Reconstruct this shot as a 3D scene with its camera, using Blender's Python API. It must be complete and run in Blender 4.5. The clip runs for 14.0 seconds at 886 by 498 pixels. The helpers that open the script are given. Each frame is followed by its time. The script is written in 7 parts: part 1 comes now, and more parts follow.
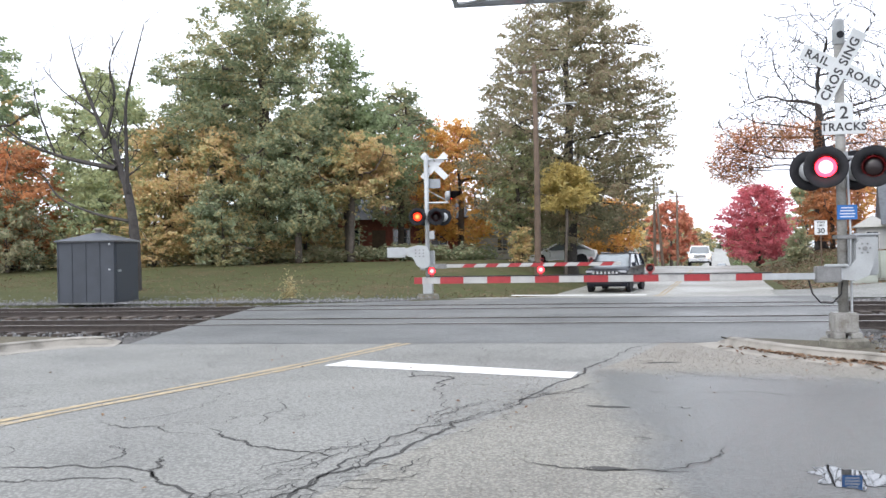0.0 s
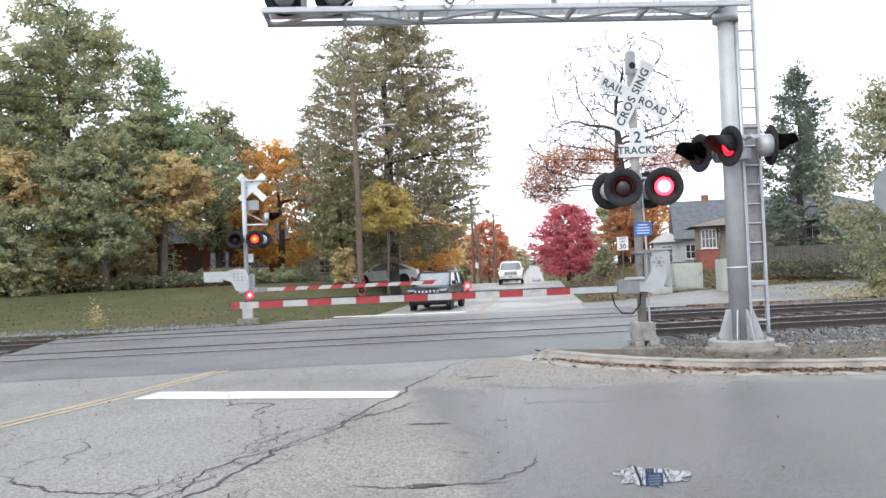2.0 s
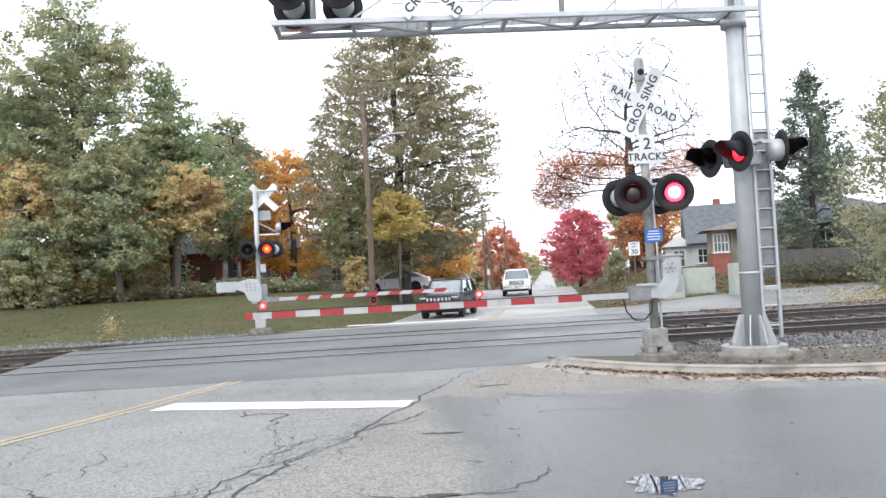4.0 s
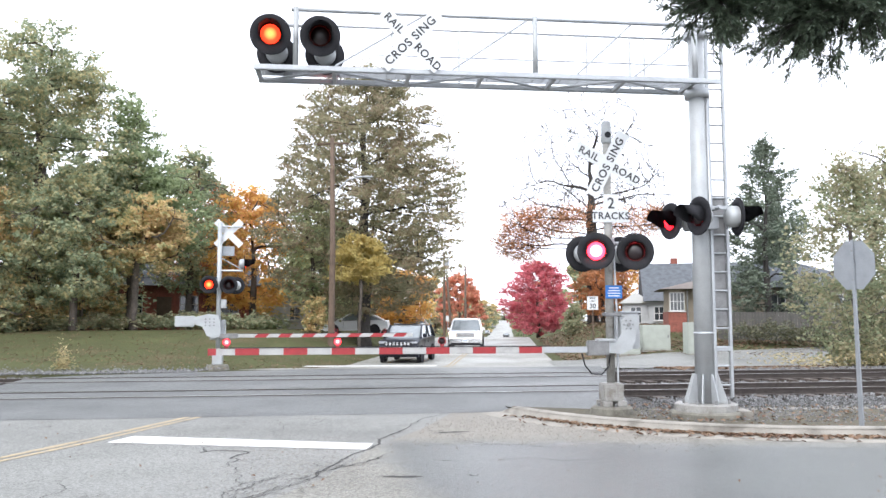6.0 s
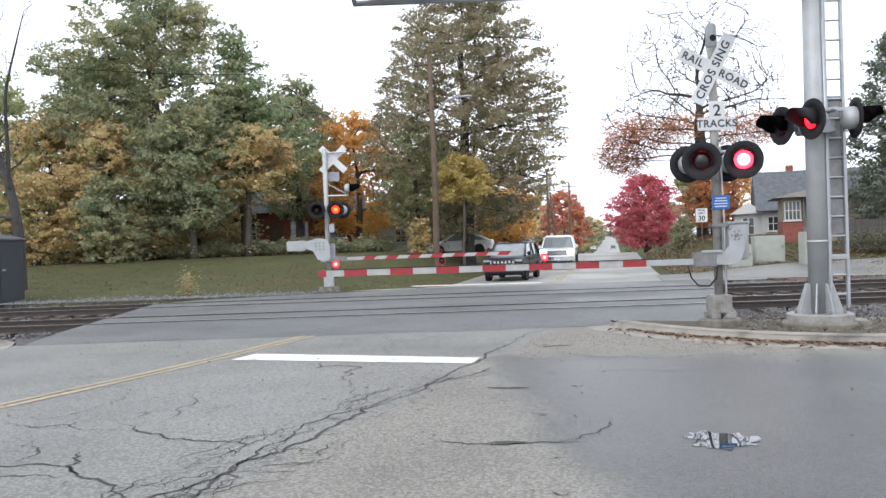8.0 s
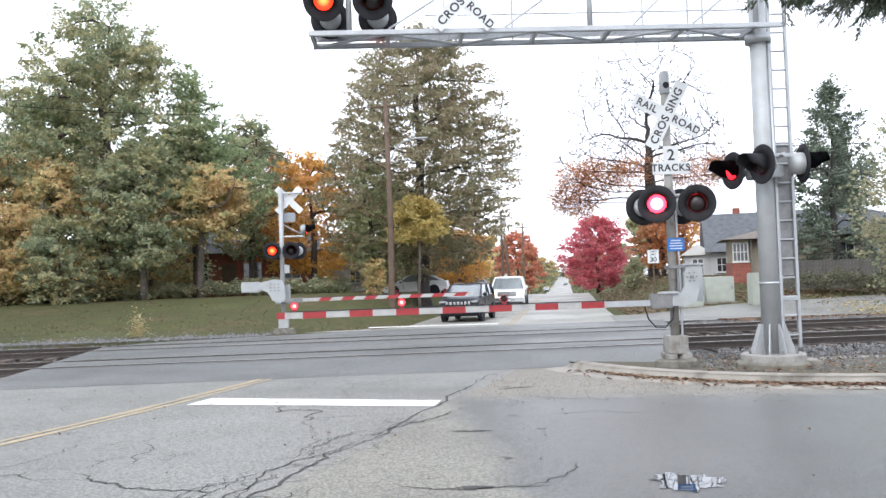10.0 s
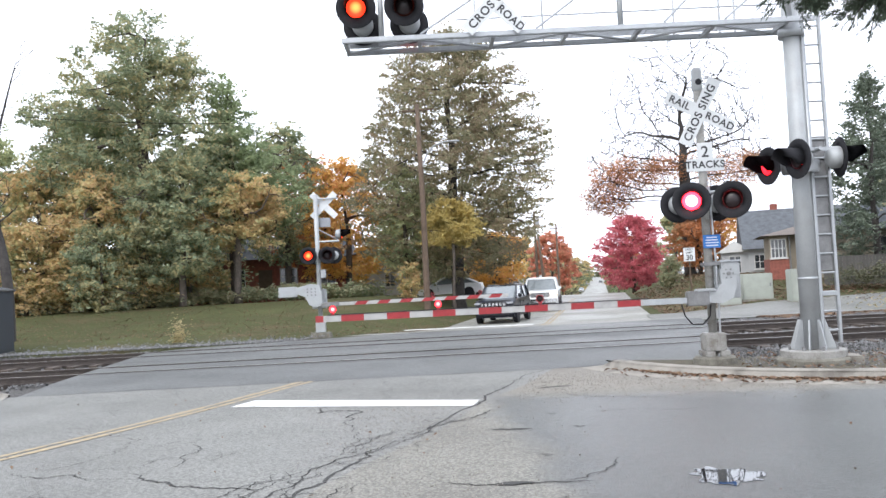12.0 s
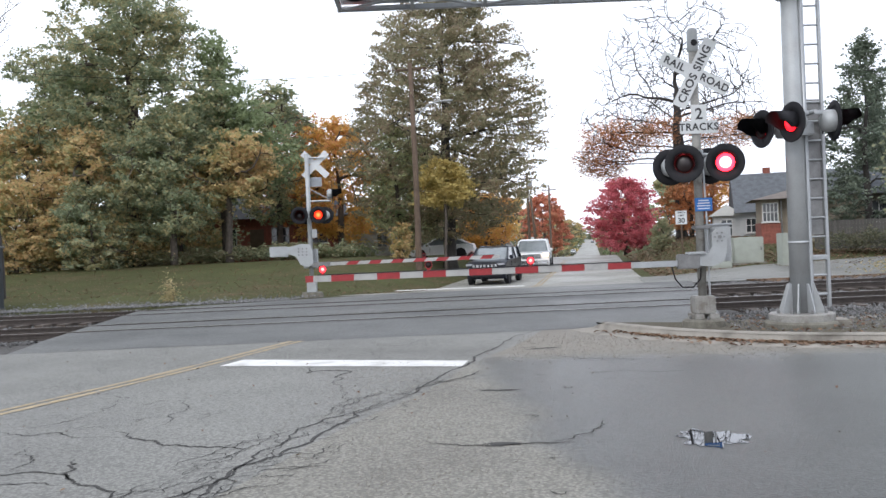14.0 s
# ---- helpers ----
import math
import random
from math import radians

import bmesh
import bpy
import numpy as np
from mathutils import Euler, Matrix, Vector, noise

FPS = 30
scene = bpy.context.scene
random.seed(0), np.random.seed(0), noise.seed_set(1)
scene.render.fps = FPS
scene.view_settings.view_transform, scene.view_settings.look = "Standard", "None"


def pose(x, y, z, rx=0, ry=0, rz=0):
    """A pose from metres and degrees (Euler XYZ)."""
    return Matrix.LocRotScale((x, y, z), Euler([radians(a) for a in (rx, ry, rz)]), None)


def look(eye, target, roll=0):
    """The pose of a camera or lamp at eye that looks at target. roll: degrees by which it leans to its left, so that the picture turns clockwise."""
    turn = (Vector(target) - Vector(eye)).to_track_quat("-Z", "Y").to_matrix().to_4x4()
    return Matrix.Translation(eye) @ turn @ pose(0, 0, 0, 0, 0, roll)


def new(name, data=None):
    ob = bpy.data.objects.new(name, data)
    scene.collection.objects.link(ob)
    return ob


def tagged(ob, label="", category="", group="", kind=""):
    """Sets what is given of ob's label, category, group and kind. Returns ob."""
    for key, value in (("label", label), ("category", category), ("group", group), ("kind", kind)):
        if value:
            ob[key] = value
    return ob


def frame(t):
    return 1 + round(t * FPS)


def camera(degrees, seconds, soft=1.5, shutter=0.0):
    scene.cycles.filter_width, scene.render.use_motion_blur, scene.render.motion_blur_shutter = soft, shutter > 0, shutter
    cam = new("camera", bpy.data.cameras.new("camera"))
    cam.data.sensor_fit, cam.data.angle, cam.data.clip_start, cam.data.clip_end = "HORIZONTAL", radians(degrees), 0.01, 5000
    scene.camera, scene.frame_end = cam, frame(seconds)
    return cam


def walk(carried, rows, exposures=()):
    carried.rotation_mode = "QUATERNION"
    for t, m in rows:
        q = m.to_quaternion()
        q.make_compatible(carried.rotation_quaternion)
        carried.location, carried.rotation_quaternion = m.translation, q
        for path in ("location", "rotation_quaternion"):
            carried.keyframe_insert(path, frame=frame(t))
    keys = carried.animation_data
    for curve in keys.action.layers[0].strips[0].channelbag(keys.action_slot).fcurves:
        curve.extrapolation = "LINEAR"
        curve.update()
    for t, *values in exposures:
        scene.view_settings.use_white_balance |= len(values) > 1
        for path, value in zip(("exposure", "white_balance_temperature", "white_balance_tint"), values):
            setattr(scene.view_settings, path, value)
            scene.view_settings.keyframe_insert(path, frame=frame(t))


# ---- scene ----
cam = camera(56.7, 14.0)
# seconds, eye, target, roll
PATH = [
    (0, (0.057, 0.214, 1.539), (-0.589, 2.106, 1.545), -1.0),
    (0.5, (0.103, 0.217, 1.554), (-0.218, 2.19, 1.607), -0.8),
    (1, (0.085, 0.202, 1.556), (-0.189, 2.183, 1.603), -1.1),
    (1.5, (0.091, 0.215, 1.549), (-0.144, 2.201, 1.578), -3.3),
    (2, (0.103, 0.229, 1.54), (-0.124, 2.216, 1.584), -2.4),
    (2.5, (0.117, 0.219, 1.565), (-0.13, 2.202, 1.642), -3.0),
    (2.7, (0.114, 0.207, 1.567), (-0.129, 2.191, 1.621), -3.2),
    (4.8, (0.111, 0.184, 1.574), (-0.153, 2.164, 1.661), -2.8),
    (5, (0.107, 0.187, 1.595), (-0.109, 2.167, 1.775), -1.1),
    (5.5, (0.095, 0.102, 1.607), (-0.105, 2.08, 1.821), 0.2),
    (6, (0.039, -0.099, 1.587), (-0.115, 1.888, 1.756), -0.2),
    (6.5, (-0.006, -0.2, 1.555), (-0.25, 1.785, 1.559), -1.7),
    (7, (0.054, -0.214, 1.547), (-0.484, 1.712, 1.55), -0.1),
    (7.5, (0.079, -0.218, 1.536), (-0.425, 1.718, 1.516), 0.1),
    (7.7, (0.1, -0.189, 1.549), (-0.359, 1.758, 1.524), -1.0),
    (9.8, (-0.001, -0.201, 1.585), (-0.254, 1.782, 1.621), -1.7),
    (10, (-0.005, -0.214, 1.584), (-0.298, 1.763, 1.657), -2.0),
    (10.5, (-0.002, -0.222, 1.608), (-0.319, 1.748, 1.739), -1.6),
    (11, (0.009, -0.268, 1.612), (-0.284, 1.698, 1.83), -1.8),
    (11.5, (0.006, -0.278, 1.61), (-0.3, 1.687, 1.818), -1.8),
    (12, (-0.012, -0.342, 1.564), (-0.385, 1.621, 1.647), -3.0),
    (12.5, (-0.038, -0.352, 1.563), (-0.653, 1.55, 1.617), -2.2),
    (13, (-0.094, -0.204, 1.571), (-0.661, 1.714, 1.582), -2.8),
    (13.5, (-0.052, -0.24, 1.564), (-0.428, 1.724, 1.549), -2.3),
    (14, (0.005, -0.274, 1.563), (-0.355, 1.694, 1.55), -2.5),
]
EXPOSURES = [(0.0, 0.82), (0.5, 0.64), (1.0, 0.84), (2.0, 0.84), (2.7, 0.99), (4.6, 0.99), (5.0, 1.14), (5.5, 1.24), (6.0, 1.12), (6.5, 1.16), (7.0, 0.41), (7.5, 0.49), (9.4, 0.79), (10.0, 0.89), (10.5, 1.09), (11.0, 0.56), (11.5, 0.58), (12.0, 0.84), (12.5, 0.60), (13.0, 0.84), (13.4, 0.5), (14.0, 0.34)]
walk(cam, [(t, look(eye, target, roll)) for t, eye, target, roll in PATH], EXPOSURES)

# ---------------------------------------------------------------- light
world = bpy.data.worlds.new("overcast_sky")
scene.world = world
world.use_nodes = True
wn, wl = world.node_tree.nodes, world.node_tree.links
sky = wn.new("ShaderNodeTexSky")
sky.sky_type, sky.sun_disc = "NISHITA", False
sky.sun_elevation, sky.sun_rotation = radians(38), radians(200)
sky.dust_density, sky.air_density = 4.0, 1.0
cloud = wn.new("ShaderNodeMixRGB")
cloud.inputs[0].default_value = 0.93
cloud.inputs[2].default_value = (9.2, 9.7, 10.9, 1)
wl.new(sky.outputs[0], cloud.inputs[1])
wl.new(cloud.outputs[0], wn["Background"].inputs[0])
wn["Background"].inputs[1].default_value = 0.13
sun = new("sun", bpy.data.lights.new("sun", "SUN"))
sun.data.energy, sun.data.angle, sun.data.color = 0.9, radians(30), (1.0, 0.97, 0.93)
sun.matrix_world = look((-12, -32, 30), (0, 0, 0))


# ---------------------------------------------------------------- materials
def rgba(c):
    return (c[0], c[1], c[2], 1.0)


def material(name, colour, rough=0.6, metal=0.0, vary=0.25, scale=6.0, fine=80.0, bump=0.15, stain=None, spec=0.5,
             island=0.0, objvar=0.0, coat=0.0, depth=0.01):
    """Two scales of colour noise, a fine bump, optional stain colour, variation by island or by object."""
    m = bpy.data.materials.new(name)
    m.use_nodes = True
    n, l = m.node_tree.nodes, m.node_tree.links
    b = n["Principled BSDF"]
    b.inputs["Roughness"].default_value, b.inputs["Metallic"].default_value = rough, metal
    b.inputs["Specular IOR Level"].default_value = spec
    b.inputs["Coat Weight"].default_value = coat
    co = n.new("ShaderNodeTexCoord")
    big, small = n.new("ShaderNodeTexNoise"), n.new("ShaderNodeTexNoise")
    big.inputs["Scale"].default_value, big.inputs["Detail"].default_value = scale, 6
    small.inputs["Scale"].default_value, small.inputs["Detail"].default_value = fine, 3
    l.new(co.outputs["Object"], big.inputs["Vector"]), l.new(co.outputs["Object"], small.inputs["Vector"])
    ramp = n.new("ShaderNodeValToRGB")
    lo = tuple(max(0.0, x * (1 - vary)) for x in colour)
    hi = tuple(min(1.0, x * (1 + vary)) for x in colour)
    ramp.color_ramp.elements[0].color, ramp.color_ramp.elements[1].color = rgba(stain or lo), rgba(hi)
    ramp.color_ramp.elements[0].position, ramp.color_ramp.elements[1].position = 0.3, 0.7
    mid = ramp.color_ramp.elements.new(0.48)
    mid.color = rgba(colour)
    l.new(big.outputs[0], ramp.inputs[0])
    out = ramp.outputs[0]
    grain = n.new("ShaderNodeMixRGB")
    grain.blend_type = "OVERLAY"
    grain.inputs[0].default_value = min(1.0, vary * 1.6)
    l.new(out, grain.inputs[1]), l.new(small.outputs[0], grain.inputs[2])
    out = grain.outputs[0]
    if island or objvar:
        hsv = n.new("ShaderNodeHueSaturation")
        src = n.new("ShaderNodeNewGeometry") if island else n.new("ShaderNodeObjectInfo")
        rnd = src.outputs["Random Per Island"] if island else src.outputs["Random"]
        rng = n.new("ShaderNodeMapRange")
        k = island or objvar
        rng.inputs[3].default_value, rng.inputs[4].default_value = 1 - k, 1 + k
        l.new(rnd, rng.inputs[0]), l.new(rng.outputs[0], hsv.inputs["Value"]), l.new(out, hsv.inputs["Color"])
        out = hsv.outputs[0]
    l.new(out, b.inputs["Base Color"])
    if bump:
        bp = n.new("ShaderNodeBump")
        bp.inputs["Strength"].default_value, bp.inputs["Distance"].default_value = bump, depth
        l.new(small.outputs[0], bp.inputs["Height"]), l.new(bp.outputs[0], b.inputs["Normal"])
    rr = n.new("ShaderNodeMapRange")
    rr.inputs[3].default_value, rr.inputs[4].default_value = max(0.02, rough - 0.12), min(1, rough + 0.12)
    l.new(big.outputs[0], rr.inputs[0]), l.new(rr.outputs[0], b.inputs["Roughness"])
    return m


def leaf_material(name, colours, through_light=0.5):
    """Foliage: a palette picked per leaf, with patches of one tint over whole boughs."""
    m = bpy.data.materials.new(name)
    m.use_nodes = True
    n, l = m.node_tree.nodes, m.node_tree.links
    b = n["Principled BSDF"]
    geo, co, noi = n.new("ShaderNodeNewGeometry"), n.new("ShaderNodeTexCoord"), n.new("ShaderNodeTexNoise")
    noi.inputs["Scale"].default_value, noi.inputs["Detail"].default_value = 0.45, 2
    l.new(co.outputs["Object"], noi.inputs["Vector"])
    mul = n.new("ShaderNodeMath")
    mul.operation = "MULTIPLY_ADD"
    mul.inputs[1].default_value = 0.5
    l.new(geo.outputs["Random Per Island"], mul.inputs[0])
    rng = n.new("ShaderNodeMapRange")
    rng.inputs[1].default_value, rng.inputs[2].default_value = 0.3, 0.7
    rng.inputs[3].default_value, rng.inputs[4].default_value = 0.0, 0.5
    l.new(noi.outputs[0], rng.inputs[0]), l.new(rng.outputs[0], mul.inputs[2])
    ramp = n.new("ShaderNodeValToRGB")
    e = ramp.color_ramp.elements
    e[0].color, e[1].color = rgba(colours[0]), rgba(colours[-1])
    for i, c in enumerate(colours[1:-1], 1):
        e.new(i / (len(colours) - 1)).color = rgba(c)
    l.new(mul.outputs[0], ramp.inputs[0])
    l.new(ramp.outputs[0], b.inputs["Base Color"])
    b.inputs["Roughness"].default_value = 0.55
    b.inputs["Specular IOR Level"].default_value = 0.25
    tr, mix = n.new("ShaderNodeBsdfTranslucent"), n.new("ShaderNodeMixShader")
    l.new(ramp.outputs[0], tr.inputs[0])
    mix.inputs[0].default_value = through_light
    l.new(b.outputs[0], mix.inputs[1]), l.new(tr.outputs[0], mix.inputs[2])
    l.new(mix.outputs[0], n["Material Output"].inputs[0])
    return m


def glow(name, core, rim, strength, radius):
    """A lit lens: hot in the middle, coloured at the rim."""
    m = bpy.data.materials.new(name)
    m.use_nodes = True
    n, l = m.node_tree.nodes, m.node_tree.links
    b = n["Principled BSDF"]
    co, ln = n.new("ShaderNodeTexCoord"), n.new("ShaderNodeVectorMath")
    ln.operation = "LENGTH"
    l.new(co.outputs["Object"], ln.inputs[0])
    ramp = n.new("ShaderNodeValToRGB")
    ramp.color_ramp.elements[0].color, ramp.color_ramp.elements[1].color = rgba(core), rgba(rim)
    ramp.color_ramp.elements[0].position, ramp.color_ramp.elements[1].position = 0.34, 0.7
    dv = n.new("ShaderNodeMath")
    dv.operation = "DIVIDE"
    dv.inputs[1].default_value = radius
    l.new(ln.outputs["Value"], dv.inputs[0]), l.new(dv.outputs[0], ramp.inputs[0])
    l.new(ramp.outputs[0], b.inputs["Emission Color"])
    b.inputs["Emission Strength"].default_value = strength
    b.inputs["Base Color"].default_value = rgba(rim)
    return m


def glass(name, tint=(0.55, 0.6, 0.62), rough=0.04):
    m = bpy.data.materials.new(name)
    m.use_nodes = True
    b = m.node_tree.nodes["Principled BSDF"]
    b.inputs["Base Color"].default_value = rgba(tint)
    b.inputs["Roughness"].default_value = rough
    b.inputs["Transmission Weight"].default_value = 0.85
    b.inputs["IOR"].default_value = 1.45
    return m


def ground_material(name, grass, dry, leaf, litter=0.45):
    """Mown autumn turf: two greens, dry straw patches, scattered fallen leaves."""
    m = material(name, grass, rough=0.95, vary=0.35, scale=0.35, fine=30, bump=0.6, stain=dry, depth=0.04, spec=0.1)
    n, l = m.node_tree.nodes, m.node_tree.links
    b = n["Principled BSDF"]
    src = b.inputs["Base Color"].links[0].from_socket
    co = n.new("ShaderNodeTexCoord")
    vor = n.new("ShaderNodeTexVoronoi")
    vor.inputs["Scale"].default_value = 3.2
    cut = n.new("ShaderNodeMath")
    cut.operation, cut.inputs[1].default_value = "LESS_THAN", 0.17
    patch = n.new("ShaderNodeTexNoise")
    patch.inputs["Scale"].default_value = 0.25
    gate = n.new("ShaderNodeMapRange")
    gate.inputs[1].default_value, gate.inputs[2].default_value, gate.inputs[4].default_value = 0.42, 0.62, litter * 2
    both = n.new("ShaderNodeMath")
    both.operation = "MULTIPLY"
    mix = n.new("ShaderNodeMixRGB")
    mix.inputs[2].default_value = rgba(leaf)
    l.new(co.outputs["Object"], vor.inputs["Vector"]), l.new(co.outputs["Object"], patch.inputs["Vector"])
    l.new(vor.outputs["Distance"], cut.inputs[0]), l.new(patch.outputs[0], gate.inputs[0])
    l.new(cut.outputs[0], both.inputs[0]), l.new(gate.outputs[0], both.inputs[1]), l.new(both.outputs[0], mix.inputs[0])
    l.new(src, mix.inputs[1]), l.new(mix.outputs[0], b.inputs["Base Color"])
    return m


def asphalt_material(name, colour, patchy, rough, wet=False):
    """Worn asphalt: aggregate grain, broad pale and dark patches, smoother damp areas."""
    m = material(name, colour, rough=rough, vary=0.14, scale=0.4, fine=55, bump=0.8, stain=patchy, depth=0.014, spec=0.4)
    n, l = m.node_tree.nodes, m.node_tree.links
    b = n["Principled BSDF"]
    src = b.inputs["Base Color"].links[0].from_socket
    co = n.new("ShaderNodeTexCoord")
    st = n.new("ShaderNodeTexVoronoi")
    st.inputs["Scale"].default_value = 34
    rng = n.new("ShaderNodeMapRange")
    rng.inputs[1].default_value, rng.inputs[2].default_value = 0.0, 0.7
    rng.inputs[3].default_value, rng.inputs[4].default_value = 1.34, 0.66
    hs = n.new("ShaderNodeHueSaturation")
    l.new(co.outputs["Object"], st.inputs["Vector"]), l.new(st.outputs["Distance"], rng.inputs[0])
    l.new(rng.outputs[0], hs.inputs["Value"]), l.new(src, hs.inputs["Color"]), l.new(hs.outputs[0], b.inputs["Base Color"])
    big = n.new("ShaderNodeTexNoise")
    big.inputs["Scale"].default_value, big.inputs["Detail"].default_value = 0.22, 3
    rr = n.new("ShaderNodeMapRange")
    rr.inputs[1].default_value, rr.inputs[2].default_value = 0.38, 0.6
    rr.inputs[3].default_value, rr.inputs[4].default_value = (0.24, 0.5) if wet else (rough - 0.1, rough + 0.12)
    l.new(co.outputs["Object"], big.inputs["Vector"]), l.new(big.outputs[0], rr.inputs[0])
    l.new(rr.outputs[0], b.inputs["Roughness"])
    return m


M_ROAD = asphalt_material("old_grey_asphalt", (0.190, 0.190, 0.175), (0.144, 0.144, 0.133), 0.6)
# Far roadway: its low-angle sheen is put into a paler asphalt colour.
M_ROADFAR = asphalt_material("sheen_pale_asphalt", (0.258, 0.255, 0.228), (0.213, 0.209, 0.189), 0.5)
M_CROSS = asphalt_material("dark_crossing_asphalt", (0.114, 0.118, 0.115), (0.084, 0.087, 0.086), 0.55)


def blend_forecourt(m):
    """Pale coarse asphalt by the road that gives way, along a wandering edge, to a smooth dark damp area."""
    n, l = m.node_tree.nodes, m.node_tree.links
    b = n["Principled BSDF"]
    co, sep, noi = n.new("ShaderNodeTexCoord"), n.new("ShaderNodeSeparateXYZ"), n.new("ShaderNodeTexNoise")
    noi.inputs["Scale"].default_value, noi.inputs["Detail"].default_value = 1.1, 6
    l.new(co.outputs["Object"], sep.inputs[0]), l.new(co.outputs["Object"], noi.inputs["Vector"])

    def calc(op, a, b_):
        q = n.new("ShaderNodeMath")
        q.operation = op
        for i, v in enumerate((a, b_)):
            if isinstance(v, float):
                q.inputs[i].default_value = v
            else:
                l.new(v, q.inputs[i])
        return q.outputs[0]
    side = calc("ADD", sep.outputs[0], calc("MULTIPLY", calc("SUBTRACT", sep.outputs[1], 4.2), 0.27))
    back = calc("MULTIPLY", calc("SUBTRACT", 10.9, sep.outputs[1]), 0.8)
    edge = calc("ADD", calc("MINIMUM", side, back), calc("MULTIPLY", calc("SUBTRACT", noi.outputs[0], 0.5), 0.9))
    rng = n.new("ShaderNodeMapRange")
    rng.inputs[1].default_value, rng.inputs[2].default_value = -0.05, 0.35
    l.new(edge, rng.inputs[0])
    dark = n.new("ShaderNodeMixRGB")
    dark.blend_type, dark.inputs[2].default_value = "MULTIPLY", (0.46, 0.5, 0.55, 1)
    l.new(rng.outputs[0], dark.inputs[0])
    l.new(b.inputs["Base Color"].links[0].from_socket, dark.inputs[1]), l.new(dark.outputs[0], b.inputs["Base Color"])
    # tan grit washed out over the asphalt before the kerb
    wash = n.new("ShaderNodeMapRange")
    wash.inputs[1].default_value, wash.inputs[2].default_value, wash.inputs[4].default_value = 10.3, 11.6, 0.45
    l.new(calc("ADD", sep.outputs[1], calc("MULTIPLY", calc("SUBTRACT", noi.outputs[0], 0.5), 2.6)), wash.inputs[0])
    tan = n.new("ShaderNodeMixRGB")
    tan.inputs[2].default_value = (0.185, 0.16, 0.13, 1)
    l.new(wash.outputs[0], tan.inputs[0]), l.new(dark.outputs[0], tan.inputs[1]), l.new(tan.outputs[0], b.inputs["Base Color"])
    rr = n.new("ShaderNodeMapRange")
    rr.inputs[3].default_value, rr.inputs[4].default_value = 0.62, 0.33
    l.new(rng.outputs[0], rr.inputs[0]), l.new(rr.outputs[0], b.inputs["Roughness"])
    return m


M_LOT = blend_forecourt(asphalt_material("forecourt_asphalt", (0.205, 0.198, 0.171), (0.152, 0.144, 0.125), 0.6))
M_GRASS = ground_material("autumn_grass", (0.061, 0.065, 0.029), (0.095, 0.080, 0.044), (0.129, 0.076, 0.038), 0.08)
M_GRAVEL = material("ballast_stone", (0.152, 0.152, 0.152), 0.9, vary=0.4, scale=9, fine=60, bump=0.8, island=0.35, depth=0.03)
M_BALLAST = material("ballast_bed", (0.093, 0.089, 0.085), 0.95, vary=0.4, scale=14, fine=45, bump=1.0, depth=0.05)
M_GRIT = material("pale_grit", (0.24, 0.225, 0.2), 0.9, vary=0.3, scale=12, island=0.3)
M_DIRTY = material("dirty_silver_paint", (0.24, 0.235, 0.22), 0.6, 0.1, vary=0.2, scale=5, fine=40, bump=0.1, stain=(0.13, 0.11, 0.09))
M_KERB = material("weathered_concrete", (0.228, 0.213, 0.186), 0.85, vary=0.22, scale=3, fine=90, bump=0.4, stain=(0.114, 0.103, 0.087))
M_FOUND = material("mossy_concrete", (0.144, 0.137, 0.114), 0.9, vary=0.3, scale=5, fine=70, bump=0.4, stain=(0.084, 0.076, 0.061))
M_YELLOW = material("worn_yellow_paint", (0.289, 0.228, 0.137), 0.7, vary=0.3, scale=8, fine=40, stain=(0.190, 0.186, 0.175))
M_WHITE = material("white_road_paint", (0.590, 0.590, 0.574), 0.6, vary=0.12, scale=3, fine=30, stain=(0.410, 0.410, 0.394))
M_CRACK = material("crack_filler", (0.035, 0.034, 0.032), 0.9, vary=0.3, scale=8)
M_GALV = material("galvanised_steel", (0.371, 0.386, 0.400), 0.42, 0.55, vary=0.12, scale=4, fine=60, bump=0.05)
M_ALU = material("silver_painted_steel", (0.346, 0.362, 0.370), 0.5, 0.2, vary=0.1, scale=3, fine=70, bump=0.05, stain=(0.315, 0.323, 0.323))
M_DARKSTEEL = material("dull_grey_steel", (0.2, 0.2, 0.2), 0.5, 0.5, vary=0.25, scale=6)
M_BLACK = material("matt_black_paint", (0.02, 0.02, 0.023), 0.7, vary=0.3, scale=5, bump=0.05, spec=0.2)
M_LENS_OFF = material("unlit_red_lens", (0.012, 0.005, 0.006), 0.35, vary=0.2, scale=20, bump=0.1)
M_LIT = glow("lit_red_lens", (1.0, 0.62, 0.5), (1.0, 0.015, 0.03), 9.0, 0.152)
M_LIT_FAR = glow("lit_amber_red_lens", (1.0, 0.26, 0.06), (1.0, 0.03, 0.01), 1.9, 0.152)
M_LIT_SIDE = glow("lit_deep_red_lens", (1.0, 0.03, 0.05), (1.0, 0.01, 0.02), 2.2, 0.152)
M_LIT_ARM = glow("lit_arm_lens", (1.0, 0.25, 0.2), (1.0, 0.02, 0.03), 5.0, 0.05)
M_SIGN = material("white_sign_sheeting", (0.562, 0.578, 0.585), 0.4, vary=0.05, scale=4, bump=0.0)
M_SIGNBACK = material("bare_aluminium_sign_back", (0.251, 0.266, 0.281), 0.45, 0.5, vary=0.12, scale=5)
M_INK = material("black_sign_ink", (0.025, 0.025, 0.028), 0.5, vary=0.1)
M_BLUE = material("blue_sign_sheeting", (0.015, 0.122, 0.380), 0.4, vary=0.08)
M_REDBAND = material("red_reflective_band", (0.258, 0.019, 0.023), 0.4, vary=0.15, scale=8)
